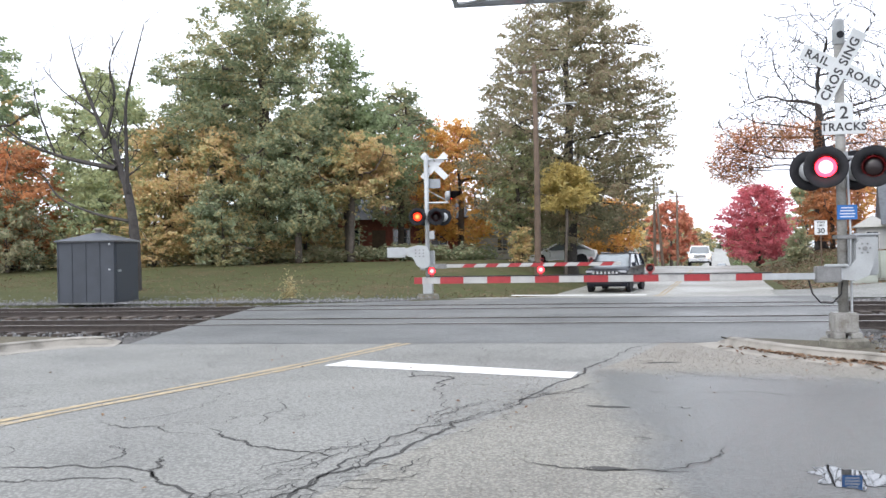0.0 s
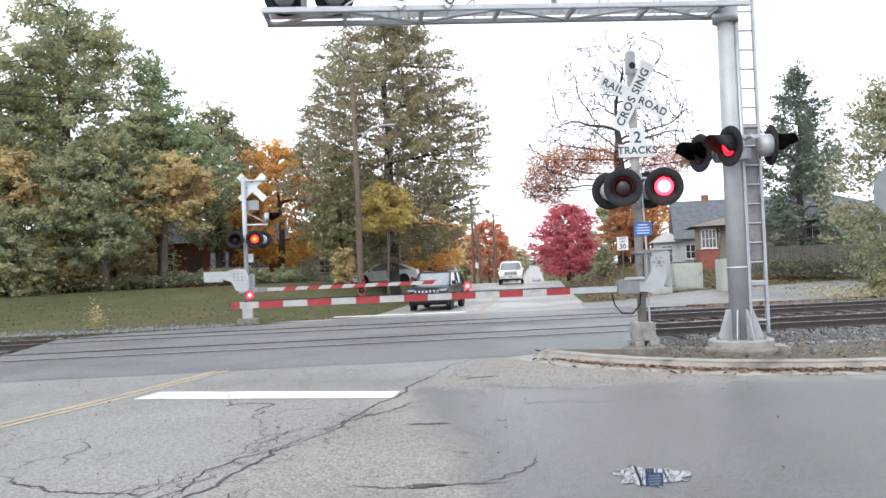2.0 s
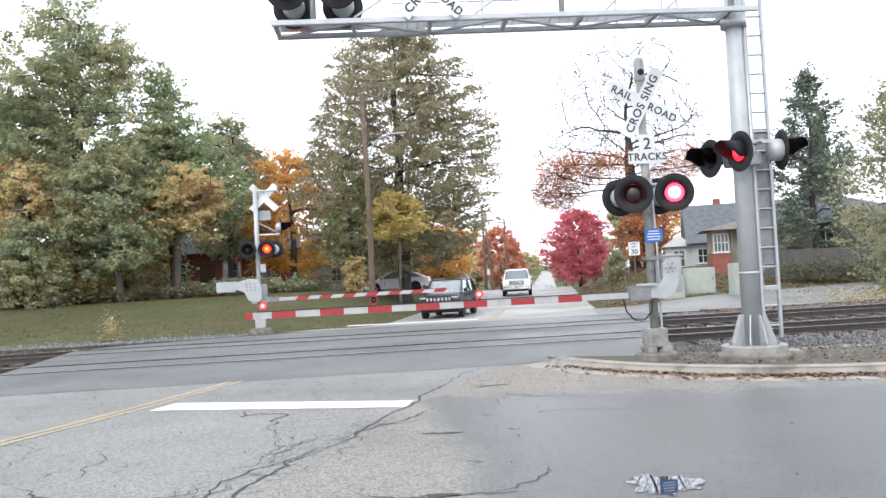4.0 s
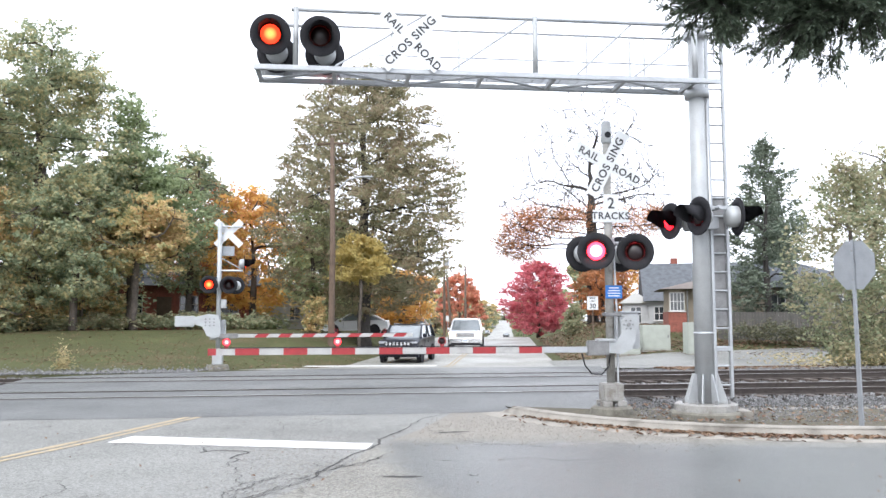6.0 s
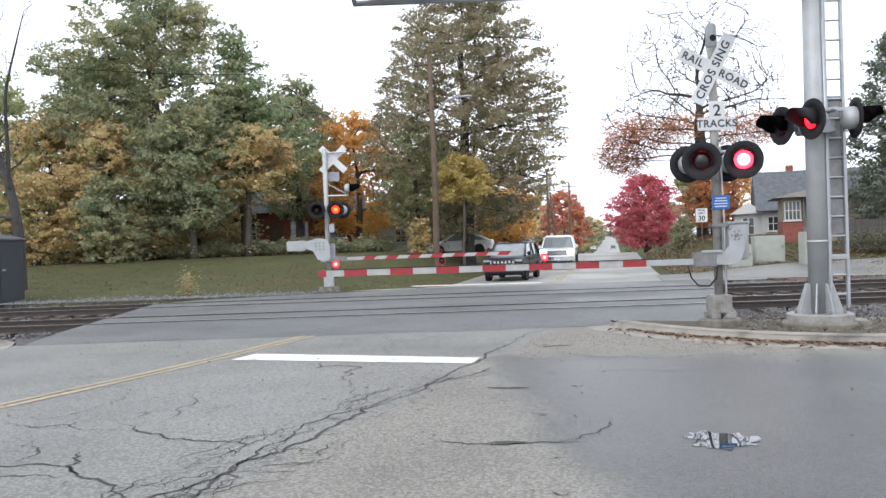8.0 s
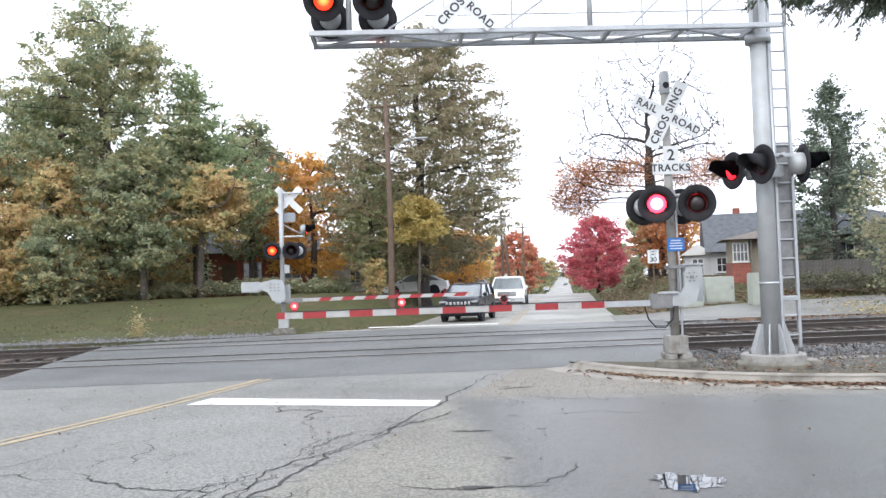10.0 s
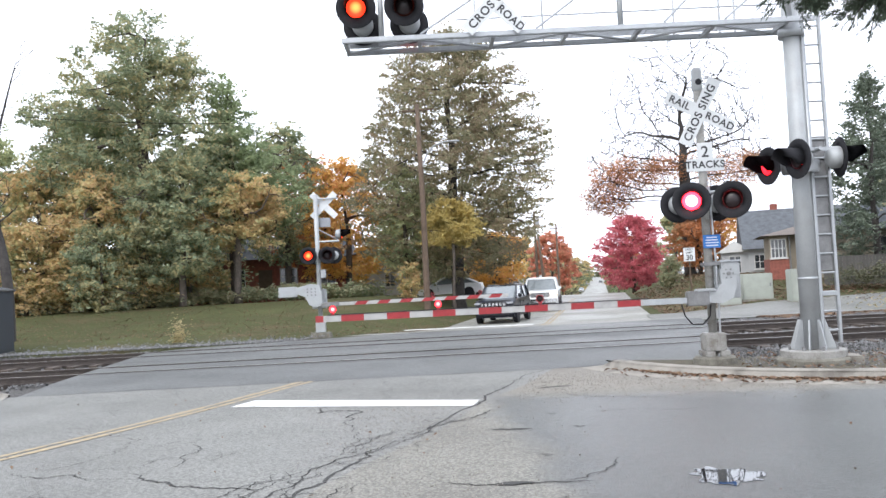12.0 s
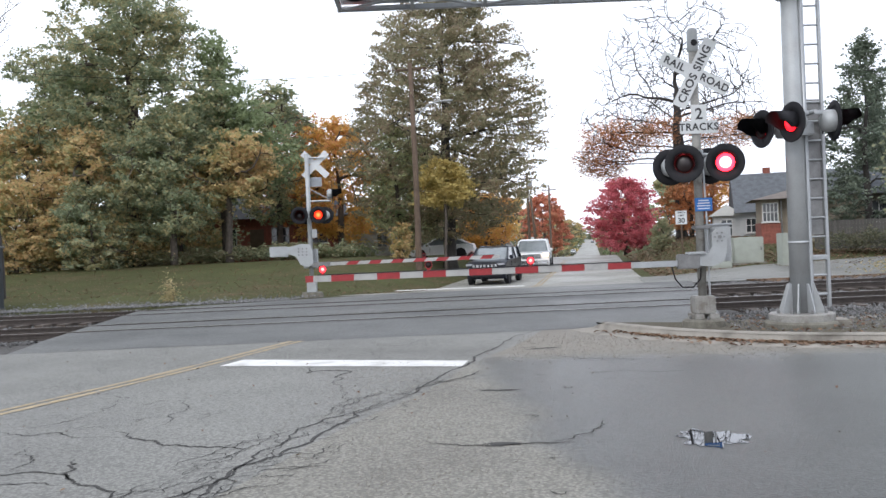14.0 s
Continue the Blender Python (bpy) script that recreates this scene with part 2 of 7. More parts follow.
M_WHITEBAND = material("white_reflective_band", (0.342, 0.342, 0.334), 0.4, vary=0.1, scale=6, stain=(0.274, 0.274, 0.266))
M_RAIL = material("rusty_rail_steel", (0.06, 0.05, 0.045), 0.7, 0.35, vary=0.3, scale=9)
M_RAILTOP = material("polished_rail_head", (0.35, 0.34, 0.33), 0.32, 0.8, vary=0.1)
M_TIE = material("creosoted_timber", (0.075, 0.06, 0.05), 0.9, vary=0.35, scale=7, fine=50, bump=0.4, objvar=0.3)
M_BARK = material("grey_brown_bark", (0.085, 0.07, 0.058), 0.95, vary=0.35, scale=5, fine=25, bump=0.7, depth=0.03)
M_DARKBARK = material("dark_wet_bark", (0.045, 0.04, 0.037), 0.95, vary=0.35, scale=5, fine=25, bump=0.7, depth=0.03)
M_POLE = material("weathered_pole_timber", (0.106, 0.074, 0.053), 0.9, vary=0.25, scale=3, fine=40, bump=0.4)
M_SHED = material("slate_blue_steel_sheet", (0.046, 0.053, 0.065), 0.5, 0.2, vary=0.15, scale=2, fine=50)
M_BRICK = material("red_brick", (0.22, 0.075, 0.055), 0.9, vary=0.3, scale=6, fine=30, bump=0.4)
M_CREAM = material("cream_stucco", (0.270, 0.235, 0.182), 0.9, vary=0.1, scale=2, fine=60, bump=0.2)
M_SIDING = material("white_clapboard", (0.393, 0.399, 0.405), 0.6, vary=0.08, scale=2)
M_ROOF = material("grey_shingles", (0.091, 0.099, 0.110), 0.9, vary=0.25, scale=3, fine=25, bump=0.5)
M_GLASS = glass("window_glass")
M_DARKGLASS = material("dark_window_glass", (0.03, 0.035, 0.04), 0.06, vary=0.1, spec=0.8, bump=0)
M_TRIM = material("white_trim_paint", (0.532, 0.532, 0.517), 0.55, vary=0.06)
M_FENCE = material("grey_fence_board", (0.075, 0.071, 0.065), 0.9, vary=0.25, scale=4, objvar=0.15)
M_LITTER = leaf_material("fallen_leaves", [(0.168, 0.093, 0.057), (0.120, 0.072, 0.048), (0.208, 0.136, 0.085), (0.080, 0.055, 0.043)], 0.1)
M_WATER = material("puddle_water", (0.02, 0.022, 0.025), 0.02, vary=0.05, spec=1.0, bump=0.0)
for node in M_WATER.node_tree.nodes:
    if node.type == "MAP_RANGE":
        node.inputs[3].default_value, node.inputs[4].default_value = 0.01, 0.03

# Most tree palettes are paled and lifted, putting haze into the leaf colours.
L_OAK = leaf_material("oak_green", [(0.160, 0.198, 0.129), (0.243, 0.291, 0.182), (0.330, 0.367, 0.231), (0.514, 0.449, 0.245), (0.237, 0.275, 0.195)])
L_DEEP = leaf_material("deep_green", [(0.180, 0.230, 0.130), (0.258, 0.320, 0.179), (0.356, 0.412, 0.231), (0.257, 0.300, 0.176)])
L_OLIVE = leaf_material("olive_brown", [(0.172, 0.185, 0.119), (0.247, 0.247, 0.157), (0.337, 0.311, 0.192), (0.357, 0.274, 0.191), (0.232, 0.232, 0.159)])
L_MIX = leaf_material("turning_mix", [(0.246, 0.296, 0.159), (0.390, 0.393, 0.200), (0.635, 0.497, 0.251), (0.651, 0.452, 0.256), (0.302, 0.330, 0.185)])
L_LIME = leaf_material("yellow_green", [(0.250, 0.322, 0.185), (0.376, 0.427, 0.249), (0.482, 0.492, 0.270), (0.285, 0.345, 0.204)])
L_YELLOW = leaf_material("yellow_leaf", [(0.366, 0.335, 0.142), (0.567, 0.450, 0.184), (0.619, 0.510, 0.200), (0.301, 0.272, 0.131)])
L_ORANGE = leaf_material("orange_maple", [(0.700, 0.440, 0.140), (0.720, 0.418, 0.130), (0.740, 0.506, 0.170), (0.700, 0.341, 0.150), (0.660, 0.484, 0.160)], 0.6)
L_CORAL = leaf_material("coral_maple", [(0.60, 0.23, 0.17), (0.66, 0.28, 0.19), (0.58, 0.3, 0.18), (0.5, 0.2, 0.17)])
L_HEDGE = leaf_material("dull_hedge", [(0.09, 0.11, 0.065), (0.12, 0.13, 0.08), (0.16, 0.15, 0.09), (0.1, 0.1, 0.07)], 0.3)
L_RUST = leaf_material("rust_leaf", [(0.483, 0.214, 0.098), (0.620, 0.279, 0.125), (0.405, 0.212, 0.116), (0.326, 0.230, 0.105)])
L_RED = leaf_material("crimson_maple", [(0.486, 0.115, 0.145), (0.600, 0.160, 0.190), (0.600, 0.195, 0.220), (0.422, 0.105, 0.130)])
L_PINE = leaf_material("pine_needle", [(0.090, 0.118, 0.090), (0.126, 0.158, 0.120), (0.174, 0.206, 0.150), (0.118, 0.144, 0.118)], 0.2)
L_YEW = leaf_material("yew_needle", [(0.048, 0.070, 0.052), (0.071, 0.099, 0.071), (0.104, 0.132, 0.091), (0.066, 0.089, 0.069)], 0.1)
L_SCRUB = leaf_material("scrub", [(0.178, 0.220, 0.148), (0.292, 0.324, 0.197), (0.400, 0.356, 0.227), (0.233, 0.237, 0.186)])
L_DRY = leaf_material("dry_grass", [(0.411, 0.354, 0.198), (0.575, 0.479, 0.287), (0.329, 0.290, 0.156), (0.248, 0.268, 0.114)])


# ---------------------------------------------------------------- mesh helpers
def mesh_from(name, verts, faces, mats, smooth=False, index=None):
    me = bpy.data.meshes.new(name)
    me.from_pydata([tuple(v) for v in verts], [], faces)
    for m in mats if isinstance(mats, (list, tuple)) else [mats]:
        me.materials.append(m)
    if index is not None:
        me.polygons.foreach_set("material_index", index)
    if smooth:
        me.polygons.foreach_set("use_smooth", [True] * len(me.polygons))
    me.update()
    return me


def part(name, bm, mat, parent=None, label="", at=None, smooth=False):
    """Links a bmesh (or a mesh) as one mesh object under a thing or a part."""
    if isinstance(bm, bmesh.types.BMesh):
        me = bpy.data.meshes.new(name)
        bm.to_mesh(me)
        bm.free()
        for m in mat if isinstance(mat, (list, tuple)) else [mat]:
            me.materials.append(m)
        if smooth:
            me.polygons.foreach_set("use_smooth", [True] * len(me.polygons))
    else:
        me = bm
    ob = new(name, me)
    if parent is not None:
        ob.parent = parent
    if at is not None:
        ob.matrix_basis = at
    if label:
        ob["label"] = label
    return ob


def thing(name, label, category, at=None, group="", kind=""):
    ob = new(name)
    ob.empty_display_size = 0.2
    if at is not None:
        ob.matrix_basis = at
    return tagged(ob, label, category, group, kind)


def add_box(bm, lo, hi, bevel=0.0, m=None):
    c = [(a + b) / 2 for a, b in zip(lo, hi)]
    s = [abs(b - a) for a, b in zip(lo, hi)]
    r = bmesh.ops.create_cube(bm, size=1, matrix=(m or Matrix()) @ Matrix.Translation(c) @ Matrix.Diagonal((*s, 1)))
    if bevel:
        es = list({e for v in r["verts"] for e in v.link_edges})
        bmesh.ops.bevel(bm, geom=es, offset=bevel, segments=2, affect="EDGES", clamp_overlap=True)
    return bm


def box(lo, hi, bevel=0.0, m=None):
    return add_box(bmesh.new(), lo, hi, bevel, m)


def add_cyl(bm, p, q, r, r2=None, seg=16, caps=True):
    p, q = Vector(p), Vector(q)
    rot = (q - p).to_track_quat("Z", "Y").to_matrix().to_4x4()
    bmesh.ops.create_cone(bm, cap_ends=caps, cap_tris=False, segments=seg, radius1=r, radius2=r if r2 is None else r2,
                          depth=(q - p).length, matrix=Matrix.Translation((p + q) / 2) @ rot)
    return bm


def cyl(p, q, r, r2=None, seg=16, caps=True):
    return add_cyl(bmesh.new(), p, q, r, r2, seg, caps)


def add_tube(verts, faces, pts, radii, sides=6):
    base = len(verts)
    up = Vector((0, 0, 1))
    for i, p in enumerate(pts):
        a = Vector(pts[min(i + 1, len(pts) - 1)]) - Vector(pts[max(i - 1, 0)])
        a.normalize()
        u = a.cross(up if abs(a.z) < 0.95 else Vector((1, 0, 0))).normalized()
        w = a.cross(u)
        for k in range(sides):
            g = 2 * math.pi * k / sides
            verts.append(Vector(p) + float(radii[i]) * (math.cos(g) * u + math.sin(g) * w))
    for i in range(len(pts) - 1):
        for k in range(sides):
            a, b = base + i * sides + k, base + i * sides + (k + 1) % sides
            faces.append((a, b, b + sides, a + sides))
    faces.append(tuple(base + (len(pts) - 1) * sides + k for k in range(sides)))


def tube(name, pts, radius, mat, parent, sides=10, label=""):
    v, f = [], []
    add_tube(v, f, pts, [radius] * len(pts) if isinstance(radius, float) else radius, sides)
    return part(name, mesh_from(name, v, f, mat, True), mat, parent, label)


def prism(poly, z0, z1):
    """An upright prism over a polygon of (x, y)."""
    bm = bmesh.new()
    lo = [bm.verts.new((x, y, z0)) for x, y in poly]
    hi = [bm.verts.new((x, y, z1)) for x, y in poly]
    bm.faces.new(lo[::-1]), bm.faces.new(hi)
    for i in range(len(poly)):
        j = (i + 1) % len(poly)
        bm.faces.new((lo[i], lo[j], hi[j], hi[i]))
    bmesh.ops.recalc_face_normals(bm, faces=bm.faces)
    return bm


def extrude_side(poly, y0, y1):
    """A profile of (x, z) pushed along y."""
    bm = prism(poly, y0, y1)
    for v in bm.verts:
        v.co = Vector((v.co.x, v.co.z, v.co.y))
    bmesh.ops.recalc_face_normals(bm, faces=bm.faces)
    return bm


def lathe(profile, seg=24, axis="Y"):
    """Turns a profile of (radius, along) round an axis."""
    bm = bmesh.new()
    rings = []
    for r, a in profile:
        ring = []
        for k in range(seg):
            g = 2 * math.pi * k / seg
            c = (r * math.cos(g), a, r * math.sin(g)) if axis == "Y" else (r * math.cos(g), r * math.sin(g), a)
            ring.append(bm.verts.new(c))
        rings.append(ring)
    for i in range(len(rings) - 1):
        for k in range(seg):
            j = (k + 1) % seg
            bm.faces.new((rings[i][k], rings[i][j], rings[i + 1][j], rings[i + 1][k]))
    bmesh.ops.remove_doubles(bm, verts=bm.verts, dist=1e-5)
    bmesh.ops.recalc_face_normals(bm, faces=bm.faces)
    return bm


def writing(name, text, size, parent, at, mat=None, bold=0.0, spacing=1.0):
    cu = bpy.data.curves.new(name, "FONT")
    cu.body, cu.size, cu.align_x, cu.align_y, cu.extrude, cu.offset = text, size, "CENTER", "CENTER", 0.002, bold
    cu.space_character = spacing
    cu.materials.append(mat or M_INK)
    ob = new(name, cu)
    ob.parent, ob.matrix_basis = parent, at
    return ob


# ---------------------------------------------------------------- lie of the land
def step(x, a, b):
    t = min(1.0, max(0.0, (x - a) / (b - a)))
    return t * t * (3 - 2 * t)


TRACK = 0.2                      # the rails run along y = 17.45 + 0.2 x
RAIL0 = 17.45


def s_of(x, y):
    return y - RAIL0 - TRACK * x


PROFILE = [(-4000, 0), (24, 0), (35, -0.35), (52, -0.38), (78, -0.2), (100, -0.8), (180, -3.3), (250, -4.5), (350, -4.2),
           (600, -1.2), (850, 1.7), (1200, 6), (4500, 20)]


def road_z(y):
    for (y0, z0), (y1, z1) in zip(PROFILE, PROFILE[1:]):
        if y <= y1:
            return z0 + (z1 - z0) * step(y, y0, y1) if y < 250 else z0 + (z1 - z0) * (y - y0) / (y1 - y0)
    return PROFILE[-1][1]


def road_x(y):
    """Centre line of the road: square to the rails on the near side, then straight on."""
    return -5.0 + 0.19 * (y - 13.2) if y < 24 else -2.95 + 0.65 * step(y, 24, 34)


def land_z(x, y):
    z = road_z(y)
    s = s_of(x, y)
    c = road_x(y) if y > -40 else -15
    left, right = step(c - x, 5.0, 10.0), step(x - c, 5.0, 10.0)
    far = 1 - 0.6 * step(y, 150, 500)
    z += left * (1.4 * step(s, 9, 30) - 0.4 * step(s, 28, 45)) * far + right * 1.5 * step(s, 11, 40) * far
    return z


def sheet(name, xs, ys, zf, mat, lift=0.0, edge=None):
    """A grid over the land; xs may be a function of y."""
    v, f = [], []
    for y in ys:
        row = xs(y) if callable(xs) else xs
        for x in row:
            v.append((x, y, zf(x, y) + lift))
    n = len(row)
    for i in range(len(ys) - 1):
        for k in range(n - 1):
            f.append((i * n + k, i * n + k + 1, (i + 1) * n + k + 1, (i + 1) * n + k))
    return part(name, mesh_from(name, v, f, mat, True), mat)


def spread(a, b, n, power=1.0):
    return [a + (b - a) * (i / n) ** power for i in range(n + 1)]


gx = [-4000, -1500, -700, -350, -200, -130] + [x * 1.5 for x in range(-60, 41)] + [80, 120, 200, 350, 700, 1500, 4000]
gy = [-4000, -800, -200, -60] + [y * 1.5 for y in range(-20, 68)] + [110, 130, 160, 200, 250, 300, 350, 425, 500, 600, 700, 850, 1100, 1600, 2500, 4400]


def sunk(x, y):
    c = road_x(y) if y > -60 else -20
    s = s_of(x, y)
    under = 0.0
    if c - 8 < x < c + 8 and y < 1200:
        under = 0.12
    if y < 20 and s < 0 and x > c - 8:
        under = 0.12
    if -2.5 < s < 9:
        under = 0.25
    return land_z(x, y) - under - (0.06 if s < -2 and x > -12 else 0)


ground = tagged(sheet("ground", gx, gy, sunk, M_GRASS), "dull green autumn turf with straw patches and fallen leaves", "ground", kind="structure")


# ---------------------------------------------------------------- roads
def panel_y(x):
    return 14.1 + TRACK * x


def seam_x(y):
    return -0.85 + (y - 14.0) * (0.19 if y > 9.8 else 0.175) + 0.05 * math.sin(y * 1.7)


def patch_x(y):
    return -1.35 + (9.2 - y) * 0.27 + 0.06 * math.sin(y * 2.3)


def near_strip(name, left, right, mat, n, y_to=None):
    """A strip of the near roadway between two edge lines, up to the crossing's edge."""
    v, f = [], []
    m = 46
    for i in range(m + 1):
        for k in range(n + 1):
            u = i / m
            y = -30 + u * 43.5
            for _ in range(6):
                x = left(y) + (right(y) - left(y)) * k / n
                y = -30 + u * (panel_y(x) + 30)
            v.append((x, y, 0.0))
    for i in range(m):
        for k in range(n):
            a = i * (n + 1) + k
            f.append((a, a + 1, a + n + 2, a + n + 1))
    return part(name, mesh_from(name, v, f, mat), mat)


road_near = tagged(near_strip("road", lambda y: road_x(y) - 5.3, seam_x, M_ROAD, 8), "cracked pale grey asphalt road with a faded yellow centre line", "road", kind="structure")
apron = tagged(near_strip("road_shoulder", seam_x, lambda y: max(seam_x(y) + 0.8, patch_x(y)) if y < 11 else seam_x(y) + 0.8 + (y - 11) * 0.5, M_LOT, 4), "coarse worn grey asphalt shoulder", "road", kind="structure")
lot = tagged(near_strip("forecourt", lambda y: max(seam_x(y) + 0.8, patch_x(y)) if y < 11 else seam_x(y) + 0.8 + (y - 11) * 0.5, lambda y: 45.0, M_LOT, 20), "smooth damp grey asphalt forecourt", "pavement", kind="structure")


def cross_x(s, u):
    """Across the crossing: u 0 to 1 from its ragged outer edge to the other."""
    lo, hi = -9.9 - 0.3 * (s + 3.35), 2.2 + 0.07 * (s + 3.35)
    if s > 6.6:
        lo = -12.9 + (s - 6.6) * 2.0
    return lo + (hi - lo) * u


v, f = [], []
srow = [-3.35, -2.5, -1.6, -0.8, -0.1, 0.07, 0.75, 1.37, 1.54, 2.4, 3.4, 4.4, 4.57, 5.25, 5.87, 6.04, 7.0, 8.2, 9.6]
for s in srow:
    for k in range(25):
        x = cross_x(s, k / 24)
        v.append((x, RAIL0 + TRACK * x + s, 0.035 * step(s, -3.35, -1.5) * step(9.6 - s, 0, 2.5)))
for i in range(len(srow) - 1):
    for k in range(24):
        a = i * 25 + k
        f.append((a, a + 1, a + 26, a + 25))
crossing = tagged(part("crossing_panel", mesh_from("crossing_panel", v, f, M_CROSS), M_CROSS), "dark asphalt level crossing panel between the rails", "crossing", kind="structure")

ys_far = [RAIL0 + 8.5 + i * 1.5 for i in range(32)] + [75, 80, 90, 100, 120, 140, 160, 180, 210, 250, 300, 350, 450, 600, 850, 1200]
road_far = tagged(sheet("road", lambda y: [road_x(y) + w * (1 + 0.35 * step(31 - y, 0, 6)) for w in (-4.35, -3, -1.5, 0, 1.5, 3, 4.4)], ys_far,
                        lambda x, y: road_z(y), M_ROADFAR, 0.002), "grey asphalt road, paled by painted sheen, running straight to a far hill", "road", kind="structure")


def strip(name, pts, width, mat, parent, lift=0.005, jitter=0.0):
    """A flat painted or filled line along points on the ground."""
    v, f = [], []
    for i, p in enumerate(pts):
        a = Vector(pts[min(i + 1, len(pts) - 1)]) - Vector(pts[max(i - 1, 0)])
        a.normalize()
        q = Vector((-a.y, a.x))
        w = width * (1 + random.uniform(-jitter, jitter)) / 2
        for sgn in (-1, 1):
            v.append((p[0] + sgn * w * q.x, p[1] + sgn * w * q.y, (p[2] if len(p) > 2 else 0) + lift))
    for i in range(len(pts) - 1):
        f.append((2 * i, 2 * i + 2, 2 * i + 3, 2 * i + 1))
    return part(name, mesh_from(name, v, f, mat), mat, parent)


for off in (-0.09, 0.09):
    strip("yellow_line", [(road_x(y) + off + 0.06 * math.sin(y * 0.8), y) for y in spread(-25, 13.1, 60)], 0.1, M_YELLOW, road_near, jitter=0.35)
    strip("yellow_line", [(road_x(y) + off, y, road_z(y)) for y in spread(32, 68, 40)], 0.1, M_YELLOW, road_far, 0.012, 0.3)
part("stop_line", mesh_from("stop_line", [(-5.15, 10.34, 0.005), (-1.69, 9.95, 0.005), (-1.68, 10.45, 0.005), (-5.05, 10.93, 0.005)], [(0, 1, 2, 3)], M_WHITE), M_WHITE, road_near)
part("stop_line", mesh_from("stop_line", [(-6.75, 27.0, 0.012), (-2.35, 27.4, 0.012), (-2.35, 27.9, 0.012), (-6.75, 27.5, 0.012)], [(0, 1, 2, 3)], M_WHITE), M_WHITE, road_far)


def crack(pts, width, rough=0.16):
    """A jagged crack through waypoints: each leg is split again and again with a sideways kick, the width wanders."""
    line = [Vector(p) for p in pts]
    while True:
        if max((q - p).length for p, q in zip(line, line[1:])) < 0.06:
            break
        out = []
        for p, q in zip(line, line[1:]):
            out.append(p)
            d = q - p
            if d.length >= 0.06:
                out.append(p.lerp(q, random.uniform(0.4, 0.6)) + Vector((-d.y, d.x)) * random.gauss(0, rough))
        line = out + [line[-1]]
    n = len(line)
    v, f = [], []
    w = width
    for i, p in enumerate(line):
        a = (line[min(i + 1, n - 1)] - line[max(i - 1, 0)]).normalized()
        w = min(width * 1.7, max(width * 0.25, w * random.uniform(0.72, 1.38)))
        e = w / 2 * min(1.0, 0.15 + 4 * min(i, n - 1 - i) / n)
        v += [(p.x + a.y * e, p.y - a.x * e, 0.004), (p.x - a.y * e, p.y + a.x * e, 0.004)]
    for i in range(n - 1):
        f.append((2 * i, 2 * i + 2, 2 * i + 3, 2 * i + 1))
    return part("crack", mesh_from("crack", v, f, M_CRACK), M_CRACK, road_near)


random.seed(3)
crack([(-3.84, 10.24), (-3.01, 9.13), (-2.78, 8.37), (-2.56, 7.85), (-2.32, 7.51)], 0.02)
crack([(-3.01, 9.13), (-2.47, 9.48)], 0.008)
crack([(-4.31, 6.47), (-3.86, 6.14), (-3.35, 5.94), (-2.92, 5.9), (-2.72, 5.84)], 0.016)
crack([(-5.59, 6.5), (-5.22, 6.34), (-4.87, 6.4), (-4.41, 6.22), (-4.04, 6.18)], 0.009)
crack([(-5.3, 4.85), (-4.77, 4.95), (-4.34, 5.06), (-4.09, 5.15), (-3.8, 5.06), (-3.45, 4.84), (-3.04, 4.52), (-2.85, 4.3), (-2.8, 3.6)], 0.017)
crack([(-4.05, 5.5), (-3.86, 5.24), (-3.6, 4.95)], 0.015)
crack([(-4.28, 5.18), (-4.38, 5.47), (-4.65, 5.63), (-4.72, 5.88)], 0.008)
crack([(-5.16, 6.58), (-5.03, 7.12), (-5.03, 7.58), (-5.06, 7.88)], 0.008)
crack([(-3.97, 6.59), (-4.14, 7.17), (-4.09, 7.36), (-4.48, 7.93)], 0.006)
crack([(-4.9, 4.5), (-4.45, 4.67), (-4.22, 4.82), (-3.86, 4.89), (-3.68, 4.83)], 0.01)
crack([(-5.6, 5.4), (-5.3, 5.25), (-5.4, 4.85)], 0.01)
crack([(-2.6, 3.4), (-2.57, 4.37), (-2.54, 4.72), (-2.61, 5.32), (-2.4, 5.62), (-2.3, 6.06), (-2.25, 6.75), (-2.06, 7.89)], 0.022, 0.1)
crack([(-2.9, 3.6), (-2.82, 4.33), (-2.7, 4.68), (-2.6, 4.9), (-2.59, 5.33), (-2.63, 5.76), (-2.6, 6.53), (-2.36, 7.08), (-2.04, 7.8)], 0.014, 0.1)
crack([(-2.04, 7.8), (-1.91, 8.59), (-1.79, 9.53), (-1.67, 10.81), (-1.43, 12.47), (-0.93, 13.94)], 0.022, 0.05)
crack([(-1.87, 8.12), (-1.79, 8.73), (-1.41, 9.62)], 0.024, 0.1)
crack([(-1.41, 6.13), (-0.93, 5.97), (-0.52, 6.04), (-0.13, 6.06)], 0.014, 0.08)
crack([(-0.9, 5.99), (-0.6, 6.03)], 0.06, 0.05)
crack([(-0.47, 6.02), (-0.21, 6.18), (0.01, 6.6), (0.07, 6.91)], 0.009)
crack([(-1.0, 11.4), (-0.5, 11.65)], 0.06, 0.06)
crack([(-1.25, 8.3), (-0.8, 8.3)], 0.05, 0.06)
crack([(-1.1, 10.9), (0.3, 10.4), (1.0, 10.3)], 0.01)
crack([(-0.3, 9.3), (1.2, 9.5)], 0.01, 0.06)
crack([(-2.9, 12.9), (-3.4, 12.2), (-3.2, 11.4)], 0.009)
crack([(-3.6, 12.6), (-3.4, 12.2)], 0.008)
